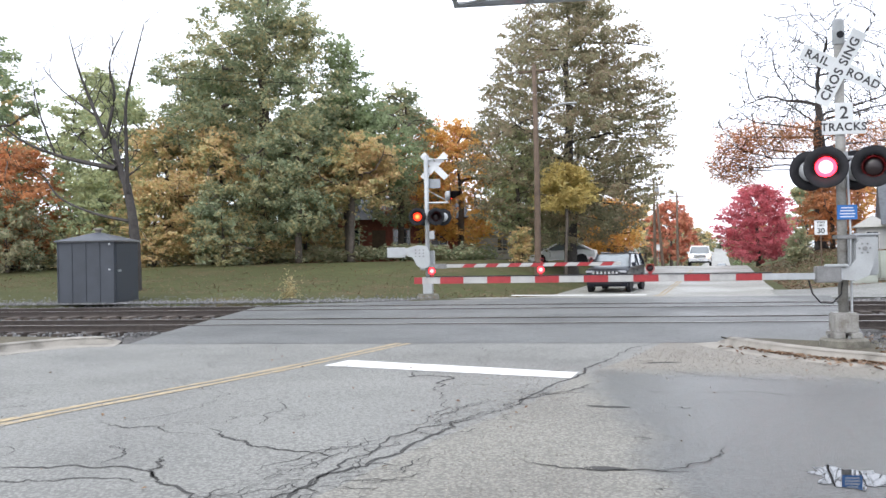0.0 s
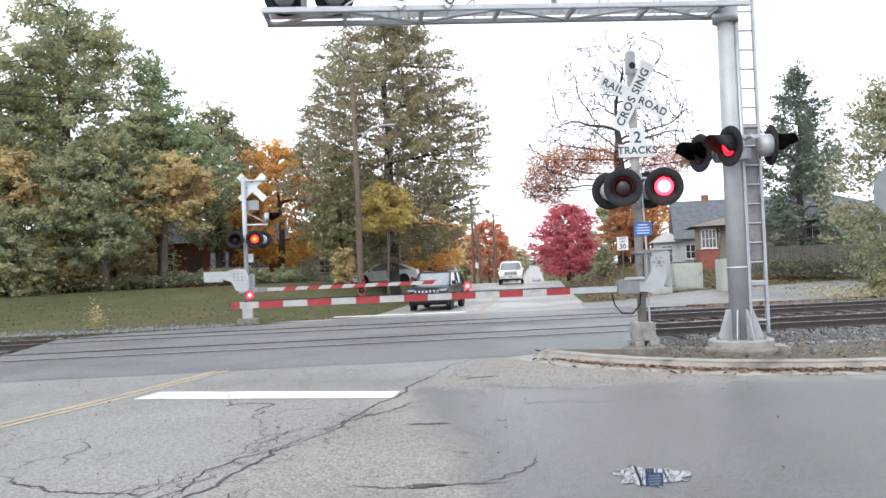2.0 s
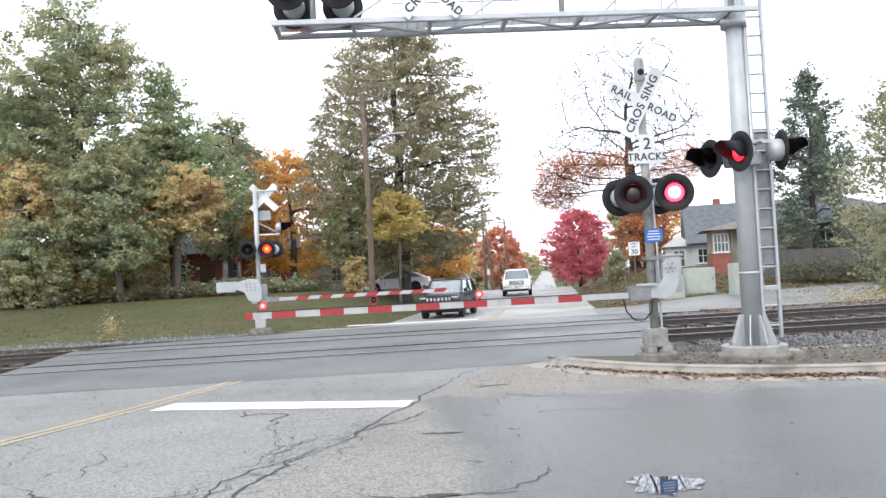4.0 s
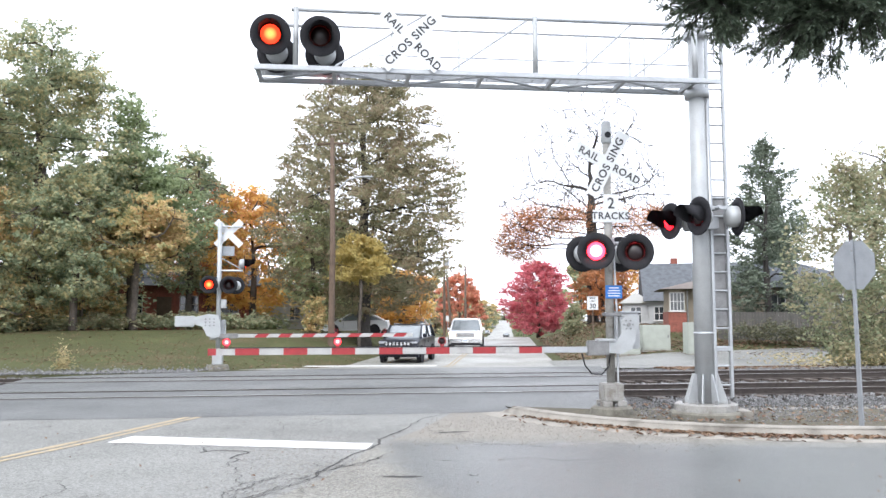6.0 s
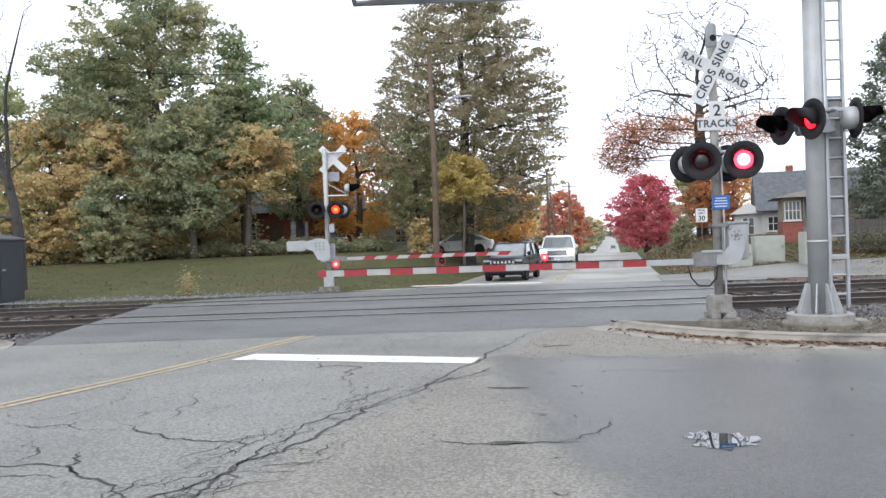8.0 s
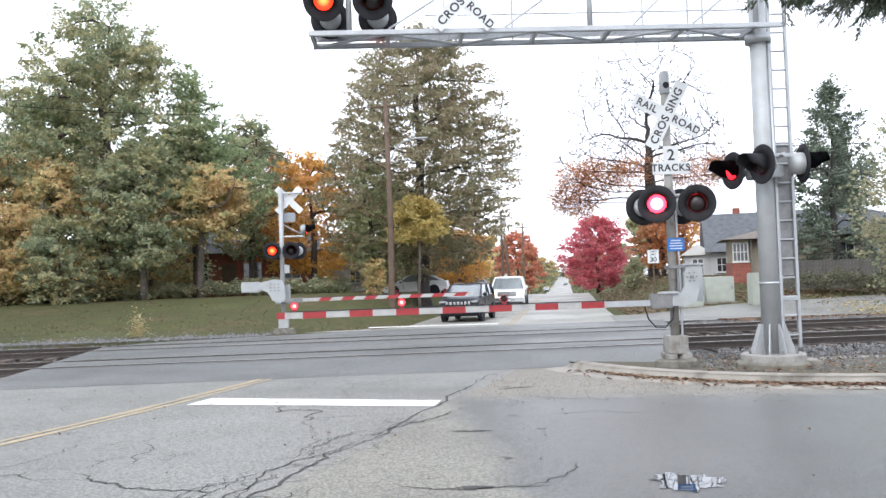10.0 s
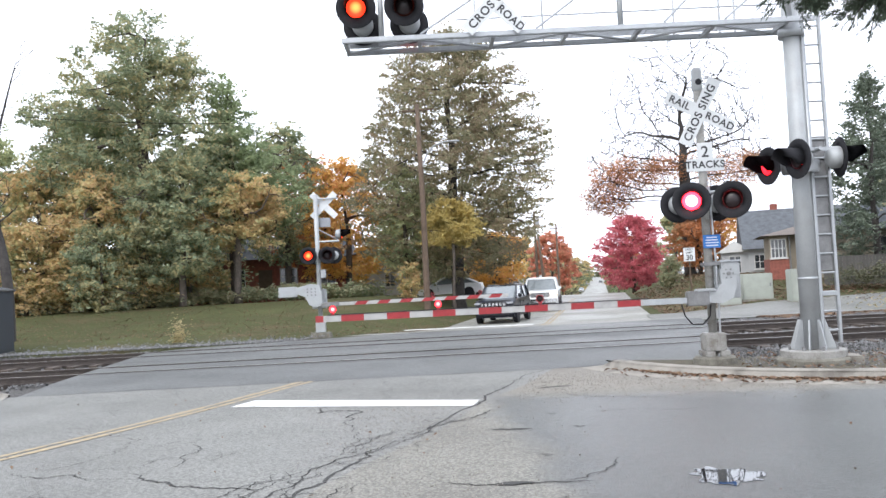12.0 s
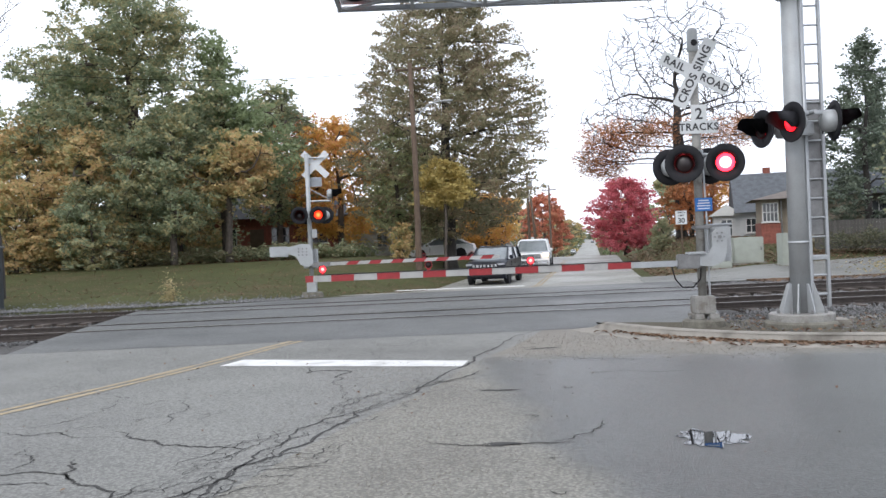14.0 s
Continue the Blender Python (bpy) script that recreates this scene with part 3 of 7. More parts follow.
for off in (-0.42, -0.28, -0.14, 0.1, 0.22):
    # fine cracks that run beside the seam
    for y0 in (3.6, 5.2, 6.9):
        crack([(seam_x(y) - 0.35 + off * (1.1 - y / 14) + random.gauss(0, 0.04), y) for y in (y0, y0 + 0.6, y0 + 1.2, y0 + 1.5)], 0.006, 0.16)
for _ in range(44):
    # fine cross-cracks that break up the old seam
    y = random.uniform(4.0, 9.5)
    x = seam_x(y) - 0.2 + random.uniform(-0.3, 0.3)
    g = random.uniform(-0.5, 1.2)
    ln = random.uniform(0.25, 0.8)
    crack([(x, y), (x + ln * math.cos(g) * 0.6, y + ln * math.sin(g))], 0.007, 0.2)
for _ in range(30):
    x, y = random.uniform(-9, -2.6), random.uniform(4.6, 13)
    g, ln = random.uniform(0, 6.28), random.uniform(0.3, 1.1)
    crack([(x, y), (x + ln * math.cos(g), y + ln * math.sin(g))], 0.005, 0.25)
for _ in range(16):
    # little potholes and chipped spots in the shoulder
    x, y = random.uniform(-2.2, 0.3), random.uniform(4.4, 12)
    crack([(x, y), (x + random.uniform(0.05, 0.16), y + random.uniform(-0.03, 0.03))], random.uniform(0.01, 0.022), 0.35)
crack([(-3.4, 13.4), (0.6, panel_y(0.6) - 0.02)], 0.02, 0.02)
crack([(-10.2, panel_y(-10.2) - 0.03), (-6, panel_y(-6) - 0.03), (-3.4, 13.4)], 0.016, 0.02)
for s, w in ((-0.28, 0.05), (0.1, 0.06), (1.32, 0.06), (1.72, 0.035), (4.22, 0.05), (4.6, 0.06), (5.82, 0.06), (6.25, 0.05)):
    xs = spread(cross_x(s, 0) + 0.3, cross_x(s, 1) - 0.2, 40)
    o = strip("flangeway_groove", [(x, RAIL0 + TRACK * x + s) for x in xs], w, M_CRACK, crossing, 0.039, 0.25)

# puddle in the forecourt, with a ragged shore
pts = []
for k in range(60):
    g = 2 * math.pi * k / 60
    r = 1 + 0.14 * math.sin(3 * g + 1) + 0.12 * math.sin(7 * g) + 0.1 * math.sin(13 * g + 2) + random.uniform(-0.1, 0.1)
    pts.append((0.83 + 0.25 * r * math.cos(g), 6.2 + 0.25 * r * math.sin(g), 0.004))
tagged(part("puddle", mesh_from("puddle", pts, [tuple(range(60))], M_WATER), M_WATER), "small still puddle of rainwater on asphalt", "puddle", kind="structure")


# ---------------------------------------------------------------- rails, sleepers, ballast
def on_track(x, s, z):
    return (x, RAIL0 + TRACK * x + s, z)


bed_v, bed_f = [], []
bs = [(-2.9, -0.3), (-1.5, -0.14), (1.5, -0.12), (3.0, -0.16), (7.5, -0.12), (9.6, -0.06)]
bxs = spread(-140, 140, 140)
for x in bxs:
    for s, z in bs:
        s2 = max(s, -2.0) if x > 0 else s
        bed_v.append(on_track(x, s2, z - 0.05 + random.uniform(-0.015, 0.015)))
for i in range(len(bxs) - 1):
    for k in range(len(bs) - 1):
        a = i * len(bs) + k
        bed_f.append((a, a + 1, a + len(bs) + 1, a + len(bs)))
ballast = tagged(part("ballast_bed", mesh_from("ballast_bed", bed_v, bed_f, M_BALLAST), M_BALLAST), "dirty grey stone ballast under the railway tracks", "ballast", kind="structure")

rail_profile = [(-0.07, -0.15), (0.07, -0.15), (0.07, -0.135), (0.012, -0.12), (0.012, -0.045), (0.036, -0.035), (0.036, 0.0),
                (-0.036, 0.0), (-0.036, -0.035), (-0.012, -0.045), (-0.012, -0.12), (-0.07, -0.135)]
tie_bm = box((-0.115, -1.3, -0.09), (0.115, 1.3, 0.09), 0.012)
tie_me = bpy.data.meshes.new("sleeper")
tie_bm.to_mesh(tie_me)
tie_bm.free()
tie_me.materials.append(M_TIE)
for s0, word in ((0.0, "rusty railway track on dark sleepers, close to the road signal"), (4.5, "rusty railway track on dark sleepers, beside the grass verge")):
    track = thing("railway_track", word, "railway track", group="railway tracks")
    for ds in (0.0, 1.47):
        vv, ff = [], []
        np_ = len(rail_profile)
        for x in (-140, -60, -20, 0, 20, 60, 140):
            for o, z in rail_profile:
                q = on_track(x, s0 + ds + o, z + 0.05)
                vv.append(q)
        for i in range(6):
            for k in range(np_):
                a, b = i * np_ + k, i * np_ + (k + 1) % np_
                ff.append((a, b, b + np_, a + np_))
        idx = [1 if (i % np_) == 6 else 0 for i in range(len(ff))]
        part("rail", mesh_from("rail", vv, ff, [M_RAIL, M_RAILTOP], False, idx), M_RAIL, track)
    x = -44.0
    ang = math.atan(TRACK)
    while x < 36:
        if not (-12.6 < x < 2.6):
            o = part("sleeper", tie_me, M_TIE, track)
            px, py, _ = on_track(x, s0 + 0.735, 0)
            o.matrix_basis = Matrix.Translation((px, py, -0.175)) @ Matrix.Rotation(ang + random.uniform(-0.02, 0.02), 4, "Z")
        x += 0.56


def stones(name, n, place, size, mat, label):
    """Loose stones, joined: rough octahedra."""
    vv, ff = [], []
    base = [(1, 0, 0), (-1, 0, 0), (0, 1, 0), (0, -1, 0), (0, 0, 1), (0, 0, -1)]
    tri = [(0, 2, 4), (2, 1, 4), (1, 3, 4), (3, 0, 4), (2, 0, 5), (1, 2, 5), (3, 1, 5), (0, 3, 5)]
    for _ in range(n):
        p = place()
        if p is None:
            continue
        k = len(vv)
        r = size * random.uniform(0.5, 1.3)
        e = Euler((random.random() * 6, random.random() * 6, random.random() * 6)).to_matrix()
        for b in base:
            q = e @ Vector((b[0] * r * random.uniform(0.7, 1.2), b[1] * r * random.uniform(0.7, 1.2), b[2] * r * random.uniform(0.5, 0.9)))
            vv.append((p[0] + q.x, p[1] + q.y, p[2] + q.z))
        ff += [(a + k, b + k, c + k) for a, b, c in tri]
    return tagged(part(name, mesh_from(name, vv, ff, mat), mat), label, "stones", kind="stuff")


def ballast_spot():
    x = random.choice((random.uniform(-34, -11.5), random.uniform(3.0, 22), random.uniform(3.0, 14)))
    s = random.choice((random.uniform(-2.2, 9.0), random.uniform(-2.6, -0.1), random.uniform(1.7, 4.3), random.uniform(6.2, 9.6)))
    if x > 0 and s < -1.0 and random.random() < 0.5:
        return None
    return on_track(x, s, -0.15 + (0.04 if s < 0 or s > 6 else 0.0))


stones("ballast_stones", 16000, ballast_spot, 0.045, M_GRAVEL, "loose grey crushed stone between and beside the rails")
stones("island_stones", 5000, lambda: (lambda x: (x, random.uniform(12.3 - 0.12 * min(x, 4), 15.4 + 0.2 * x), random.uniform(0.0, 0.03)))(random.uniform(2.2, 13)), 0.026, M_GRAVEL, "small loose stones strewn over the island")
random.seed(4)
stones("shoulder_grit", 5000, lambda: (lambda y: (patch_x(y) + random.gauss(-0.9, 0.55), y, 0.003))(random.uniform(3.6, 10.5)), 0.006, M_GRIT, "fine loose grit strewn over the worn shoulder")
stones("kerb_grit", 3500, lambda: (lambda x: (x, random.triangular(10.2, 14.0, 12.4) - 0.25 * abs(x - 0.3), 0.004))(random.uniform(-1.2, 2.6)), 0.008, M_GRIT, "fine loose grit washed out before the kerb")
random.seed(5)
stones("verge_gravel", 6000, lambda: (lambda x, s: on_track(x, s, 0.0 + land_z(*on_track(x, s, 0)[:2])))(random.uniform(-34, -9.5), 8.6 + random.expovariate(1.4)), 0.04, M_GRAVEL,
       "pale gravel strewn along the far edge of the tracks")


# ---------------------------------------------------------------- kerbed island
def smooth_line(pts, n=8):
    out = []
    for i in range(len(pts) - 1):
        p0, p1, p2, p3 = (Vector(pts[max(0, min(len(pts) - 1, j))]) for j in (i - 1, i, i + 1, i + 2))
        for k in range(n):
            t = k / n
            out.append(0.5 * ((2 * p1) + (p2 - p0) * t + (2 * p0 - 5 * p1 + 4 * p2 - p3) * t * t + (3 * p1 - p0 - 3 * p2 + p3) * t ** 3))
    out.append(Vector(pts[-1]))
    return out


def kerb(name, line, parent_label, inner):
    """A rounded concrete kerb with its flat gutter, swept along a line; inner is +1 where the raised ground lies to its left."""
    prof = [(-0.42, 0.002), (-0.4, 0.012), (-0.02, 0.02), (0.0, 0.1), (0.03, 0.13), (0.13, 0.14), (0.17, 0.12), (0.18, -0.05)]
    vv, ff = [], []
    n = len(prof)
    for i, p in enumerate(line):
        a = line[min(i + 1, len(line) - 1)] - line[max(i - 1, 0)]
        a.normalize()
        q = Vector((-a.y, a.x)) * inner
        rise = min(1.0, 0.25 + i / 6)
        for o, z in prof:
            vv.append((p.x + q.x * o, p.y + q.y * o, (z if o < -0.01 else z * rise) + random.uniform(-0.004, 0.004)))
    for i in range(len(line) - 1):
        for k in range(n - 1):
            a = i * n + k
            ff.append((a, a + 1, a + n + 1, a + n))
    return tagged(part(name, mesh_from(name, vv, ff, M_KERB, True), M_KERB), parent_label, "kerb", kind="structure")


kline = smooth_line([(-0.05, 14.05), (0.36, 13.3), (1.25, 12.35), (2.4, 11.65), (3.5, 11.35), (5.0, 11.3), (9.0, 11.5), (16.0, 12.2), (30, 14)])
kerb("kerb_right", kline, "worn pale concrete kerb with a gutter, curving round a gravel island", 1)
lline = smooth_line([(-10.1, 12.15), (-10.75, 11.75), (-11.15, 11.0), (-11.35, 9.8), (-11.6, 7.5), (-12.6, 2.5), (-15, -9), (-18, -24)])
kerb("kerb_left", lline, "worn pale concrete kerb at the edge of the road", -1)


def fill(name, line, far, mat, z, nx=10):
    vv, ff = [], []
    for p in line:
        q = far(p)
        for k in range(nx + 1):
            u = k / nx
            vv.append((p.x + (q[0] - p.x) * u, p.y + (q[1] - p.y) * u, z(u)))
    for i in range(len(line) - 1):
        for k in range(nx):
            a = i * (nx + 1) + k
            ff.append((a, a + 1, a + nx + 2, a + nx + 1))
    return part(name, mesh_from(name, vv, ff, mat, True), mat)


M_ISLAND = ground_material("gravelly_turf", (0.099, 0.090, 0.068), (0.137, 0.128, 0.114), (0.152, 0.084, 0.042), 0.3)
tagged(fill("island_ground", kline, lambda p: (p.x + 0.35, RAIL0 + TRACK * (p.x + 0.35) - 1.7), M_ISLAND,
            lambda u: 0.115 - 0.1 * step(u, 0.0, 0.3) - 0.17 * step(u, 0.55, 1)), "gravelly dry turf island beside the tracks", "ground", kind="structure")
tagged(fill("verge_left", lline, lambda p: (p.x - 9 - 0.6 * (12 - p.y), min(p.y + 0.2, RAIL0 - 2.4 + TRACK * (p.x - 9))), M_ISLAND,
            lambda u: 0.115 - 0.2 * step(u, 0.5, 1)), "gravelly dry turf verge", "ground", kind="structure")


def leaf_cloud(n, spot, size, curl=0.3):
    """Leaves as folded four-sided blades; returns vertices and faces."""
    vv, ff = [], []
    for _ in range(n):
        p = spot()
        if p is None:
            continue
        r = size * random.uniform(0.6, 1.4)
        e = Euler((random.uniform(-0.5, 0.5), random.uniform(-0.5, 0.5), random.random() * 6.28)).to_matrix()
        k = len(vv)
        for q in ((-r, 0, 0), (0, -0.6 * r, curl * r), (r, 0, 0), (0, 0.6 * r, curl * r)):
            w = e @ Vector(q)
            vv.append((p[0] + w.x, p[1] + w.y, p[2] + w.z))
        ff.append((k, k + 1, k + 2)), ff.append((k, k + 2, k + 3))
    return vv, ff


def litter(name, n, spot, size, label, mat=None):
    vv, ff = leaf_cloud(n, spot, size)
    return tagged(part(name, mesh_from(name, vv, ff, mat or M_LITTER), mat or M_LITTER), label, "leaves", kind="stuff")


def gutter_spot():
    i = int(random.triangular(5, 62, 26))
    p, q = kline[i], kline[i + 1]
    u = random.random()
    a = (q - p).normalized()
    o = -abs(random.gauss(0.0, 0.12)) if random.random() < 0.8 else random.uniform(-0.6, 0.5)
    return (p.x + (q.x - p.x) * u - a.y * o, p.y + (q.y - p.y) * u + a.x * o, 0.03)


random.seed(8)
litter("gutter_leaves", 1000, gutter_spot, 0.045, "brown fallen leaves gathered along the kerb")
litter("road_leaves", 130, lambda: (random.uniform(-9, 7), random.uniform(4, 13), 0.012), 0.02, "scattered small fallen leaves on the asphalt")
litter("island_leaves", 700, lambda: (lambda x: (x, random.uniform(11.9, 15), 0.06))(random.uniform(2.0, 12)), 0.04, "fallen leaves on the gravel island")
litter("verge_leaves", 5000, lambda: (lambda x, y: (x, y, land_z(x, y) + 0.02))(random.uniform(-34, -6.5), random.triangular(26, 50, 28)), 0.04, "fallen leaves scattered over the grass")
litter("roadside_leaves", 7000, lambda: (lambda x: (lambda y: (x, y, land_z(x, y) + 0.03))(26.2 + 0.55 * x - abs(random.gauss(0, 1.4)) if random.random() < 0.7 else random.uniform(38.5, 41) + 0.35 * x))(random.uniform(5, 26)), 0.07, "drifts of brown leaves beside the driveway")

litter("lawn_leaves", 9000, lambda: (lambda x, y: (x, y, land_z(x, y) + 0.02))(random.uniform(2.6, 16), random.uniform(38, 75)), 0.075, "brown leaves lying thick on the lawn by the houses")

# side driveway beyond the tracks
drive_lo = smooth_line([(1.9, 26.3), (5.5, 28.6), (10, 31.6), (16, 35.2), (24, 39.5), (36, 44)], 6)
drive_hi = smooth_line([(1.9, 37.5), (6.0, 38.2), (10, 39.6), (16, 42.4), (24, 45.6), (36, 49)], 6)
v, f = [], []
for p, q in zip(drive_lo, drive_hi):
    for k in range(9):
        c = p.lerp(q, k / 8)
        v.append((c.x, c.y, land_z(c.x, c.y) + 0.035))
for i in range(len(drive_lo) - 1):
    for k in range(8):
        f.append((i * 9 + k, i * 9 + k + 1, i * 9 + k + 10, i * 9 + k + 9))
tagged(part("driveway", mesh_from("driveway", v, f, M_ROAD, True), M_ROAD), "pale asphalt driveway branching off beside the tracks", "driveway", kind="structure")


# ---------------------------------------------------------------- trees
def grow(marks, trunk, live, stride, rnd, limit=9000):
    """Limbs that grow from a trunk towards marks strewn through a crown; returns nodes and their parents."""
    nodes, parent = [np.array(p, float) for p in trunk], list(range(-1, len(trunk) - 1))
    for phase in (0, 1):
        # first the main limbs towards a few marks, then boughs and twigs towards all
        P = marks[:max(14, len(marks) // 25)] if phase == 0 else marks
        go = stride * (1.5 if phase == 0 else 1.0)
        best, who = np.full(len(P), 1e9), np.zeros(len(P), int)
        fresh = list(range(live, len(nodes)))
        for _ in range(90):
            if len(P) == 0 or not fresh or len(nodes) > limit:
                break
            N = np.array([nodes[i] for i in fresh])
            d2 = ((P[:, None, :] - N[None]) ** 2).sum(2)
            j = d2.argmin(1)
            dm = d2[np.arange(len(P)), j]
            closer = dm < best
            best, who = np.where(closer, dm, best), np.where(closer, np.array(fresh)[j], who)
            alive = best > (go * 1.1) ** 2
            P, best, who = P[alive], best[alive], who[alive]
            fresh = []
            for n in np.unique(who):
                v = P[who == n] - nodes[n]
                v /= np.linalg.norm(v, axis=1)[:, None] + 1e-6
                d = v.mean(0)
                if parent[n] >= 0:
                    back = nodes[n] - nodes[parent[n]]
                    d = d + 0.35 * back / (np.linalg.norm(back) + 1e-6)
                d = d + rnd.randn(3) * 0.1
                if np.linalg.norm(d) < 0.2:
                    d = v[rnd.randint(len(v))]
                nodes.append(nodes[n] + d / np.linalg.norm(d) * go), parent.append(int(n))
                fresh.append(len(nodes) - 1)
    return nodes, parent


def limb_mesh(nodes, parent, trunk_r, twig, power=0.6):
    """Tapered tubes along the limbs; also the tips and the ways they point."""
    m = len(nodes)
    load = np.zeros(m)
    kids = [[] for _ in range(m)]
    for i in range(1, m):
        kids[parent[i]].append(i)
    for i in range(m - 1, -1, -1):
        load[i] = max(1.0, load[i])
        if parent[i] >= 0:
            load[parent[i]] += load[i]
    rad = np.maximum(twig, trunk_r * (load / load[0]) ** power)
    rad[0] *= 1.35
    vv, ff, tips, ways, stack = [], [], [], [], [0]
    while stack:
        s0 = stack.pop()
        line, rr = [nodes[parent[s0]] if parent[s0] >= 0 else nodes[s0]], [rad[s0]]
        n = s0
        while True:
            line.append(nodes[n]), rr.append(rad[n])
            if not kids[n]:
                break
            best = max(kids[n], key=lambda c: load[c])
            stack += [c for c in kids[n] if c != best]
            n = best
        rr[-1] *= 0.5
        d = line[-1] - line[-2]
        tips.append(line[-1]), ways.append(d / (np.linalg.norm(d) + 1e-6))
        add_tube(vv, ff, [Vector(q) for q in line], rr, 9 if rr[0] > 0.12 else (5 if rr[0] > 0.04 else 3))
    return vv, ff, np.array(tips), np.array(ways)


def leaf_tree(x, y, h, r, base, trunk_r, leaf, label, shape="round", clumps=120, per=70, size=0.13, bark=None, seed=1, name="tree", squash=1.0, clump_r=0.7, z0=None,
              lean=0.0, hollow=0.35, group="", lobes=None, profile=None, leader=0.6, gaps=0.0, flat=0.6):
    """A leafy tree: limbs grow from a tapered trunk through an uneven crown, and each twig ends in a spray of small leaves.
    lobes: ellipsoids (x, y, z, rx, ry, rz); profile: (height, radius) from the crown's foot to its top."""
    rnd = np.random.RandomState(seed)
    bark = bark or M_BARK
    z0 = land_z(x, y) if z0 is None else z0
    n_tip = clumps if group else int(clumps * 3.2)
    pts = []
    vol = np.array([a[3] * a[4] * a[5] for a in lobes]) if lobes else None
    for _ in range(n_tip * 12):
        if len(pts) >= n_tip:
            break
        if lobes:
            c = lobes[rnd.choice(len(lobes), p=vol / vol.sum())]
            d = rnd.randn(3)
            d *= rnd.rand() ** 0.42 / np.linalg.norm(d)
            p = np.array([c[0] + c[3] * d[0], c[1] + c[4] * d[1], c[2] + c[5] * d[2]])
        else:
            u = rnd.rand()
            zz = base + (h - base) * u
            if profile:
                zz = profile[0][0] + (profile[-1][0] - profile[0][0]) * u
                rad = float(np.interp(zz, [a[0] for a in profile], [a[1] for a in profile]))
                if rnd.rand() > rad / max(a[1] for a in profile) + 0.12:
                    continue
            elif shape == "cone":
                rad = max(0.25, r * (1 - u) ** 0.8)
            elif shape == "oval":
                rad = r * math.sin(math.pi * min(1, (u * 0.86 + 0.12))) ** 0.65
            else:
                rad = r * math.sqrt(max(0.02, 1 - (2 * u - 0.85) ** 2 / 1.4))
            g = rnd.rand() * 2 * math.pi
            rad *= 0.9 + 0.22 * math.sin(3 * g + seed) * math.sin(u * 7 + seed * 2)
            q = math.sqrt(hollow ** 2 + (1 - hollow ** 2) * rnd.rand())
            p = np.array([lean * h * u ** 1.5 + rad * q * math.cos(g), squash * rad * q * math.sin(g), zz + rnd.randn() * 0.25])
        if gaps and noise.noise(Vector(p * np.array([0.6, 0.6, 0.95])) + Vector((seed * 3.7, 0, 0))) < gaps - 0.3:
            continue
        pts.append(p)
    P = np.array(pts)
    top = min(h * leader, h - 0.4)
    n = max(4, int(top / 0.8))
    trunk = [(lean * h * (i / n * leader) ** 1.5 + 0.14 * math.sin(i * 0.9 + seed) * i / n, 0.12 * math.cos(i * 1.1 + seed) * i / n, -0.2 + (top + 0.2) * i / n) for i in range(n + 1)]
    live = max(1, min(n - 1, int(n * (base + 0.1 * h) / max(top, 0.5))))
    stride = max(0.3, min(1.4, 0.035 * h + (0.35 if group else 0.0)))
    nodes, parent = grow(P[::2], trunk, live, stride, rnd)
    vv, ff, _, _ = limb_mesh(nodes, parent, trunk_r, 0.013)
    tips = P
    ways = P - np.array([0.0, 0.0, 1.0]) * (P[:, 2:] - 0.12 * h * (1 - flat))
    ways /= np.linalg.norm(ways, axis=1)[:, None] + 1e-6
    m = clumps * per
    who = rnd.randint(len(tips), size=m)
    L = clump_r * (0.55 + 0.6 * rnd.rand(len(tips)))[who]
    d = rnd.randn(m, 3)
    d /= np.linalg.norm(d, axis=1)[:, None]
    d *= (rnd.rand(m) ** 0.6)[:, None]
    P = tips[who] + ways[who] * (L * (rnd.rand(m) * 1.3 - 0.95))[:, None] + d * (L * 0.72)[:, None] * np.array([1, 1, flat])
    s = size * (0.55 + 0.9 * rnd.rand(m))
    a = rnd.randn(m, 3)
    a[:, 2] *= 0.55
    a /= np.linalg.norm(a, axis=1)[:, None]
    b = np.cross(a, rnd.randn(m, 3))
    b /= np.linalg.norm(b, axis=1)[:, None]
    nrm = np.cross(a, b)
    V = np.empty((m, 4, 3))
    V[:, 0], V[:, 2] = P - a * s[:, None], P + a * s[:, None]
    V[:, 1] = P + b * (0.62 * s)[:, None] + nrm * (0.2 * s)[:, None]
    V[:, 3] = P - b * (0.62 * s)[:, None] + nrm * (0.2 * s)[:, None]
    F = np.arange(m * 4).reshape(m, 4)
    t = thing(name, label, "tree", pose(x, y, z0), group)
    part("trunk", mesh_from("trunk", vv, ff, bark, True), bark, t)
    part("crown", mesh_from("crown", V.reshape(-1, 3).tolist(), F.tolist(), leaf), leaf, t)
    return t


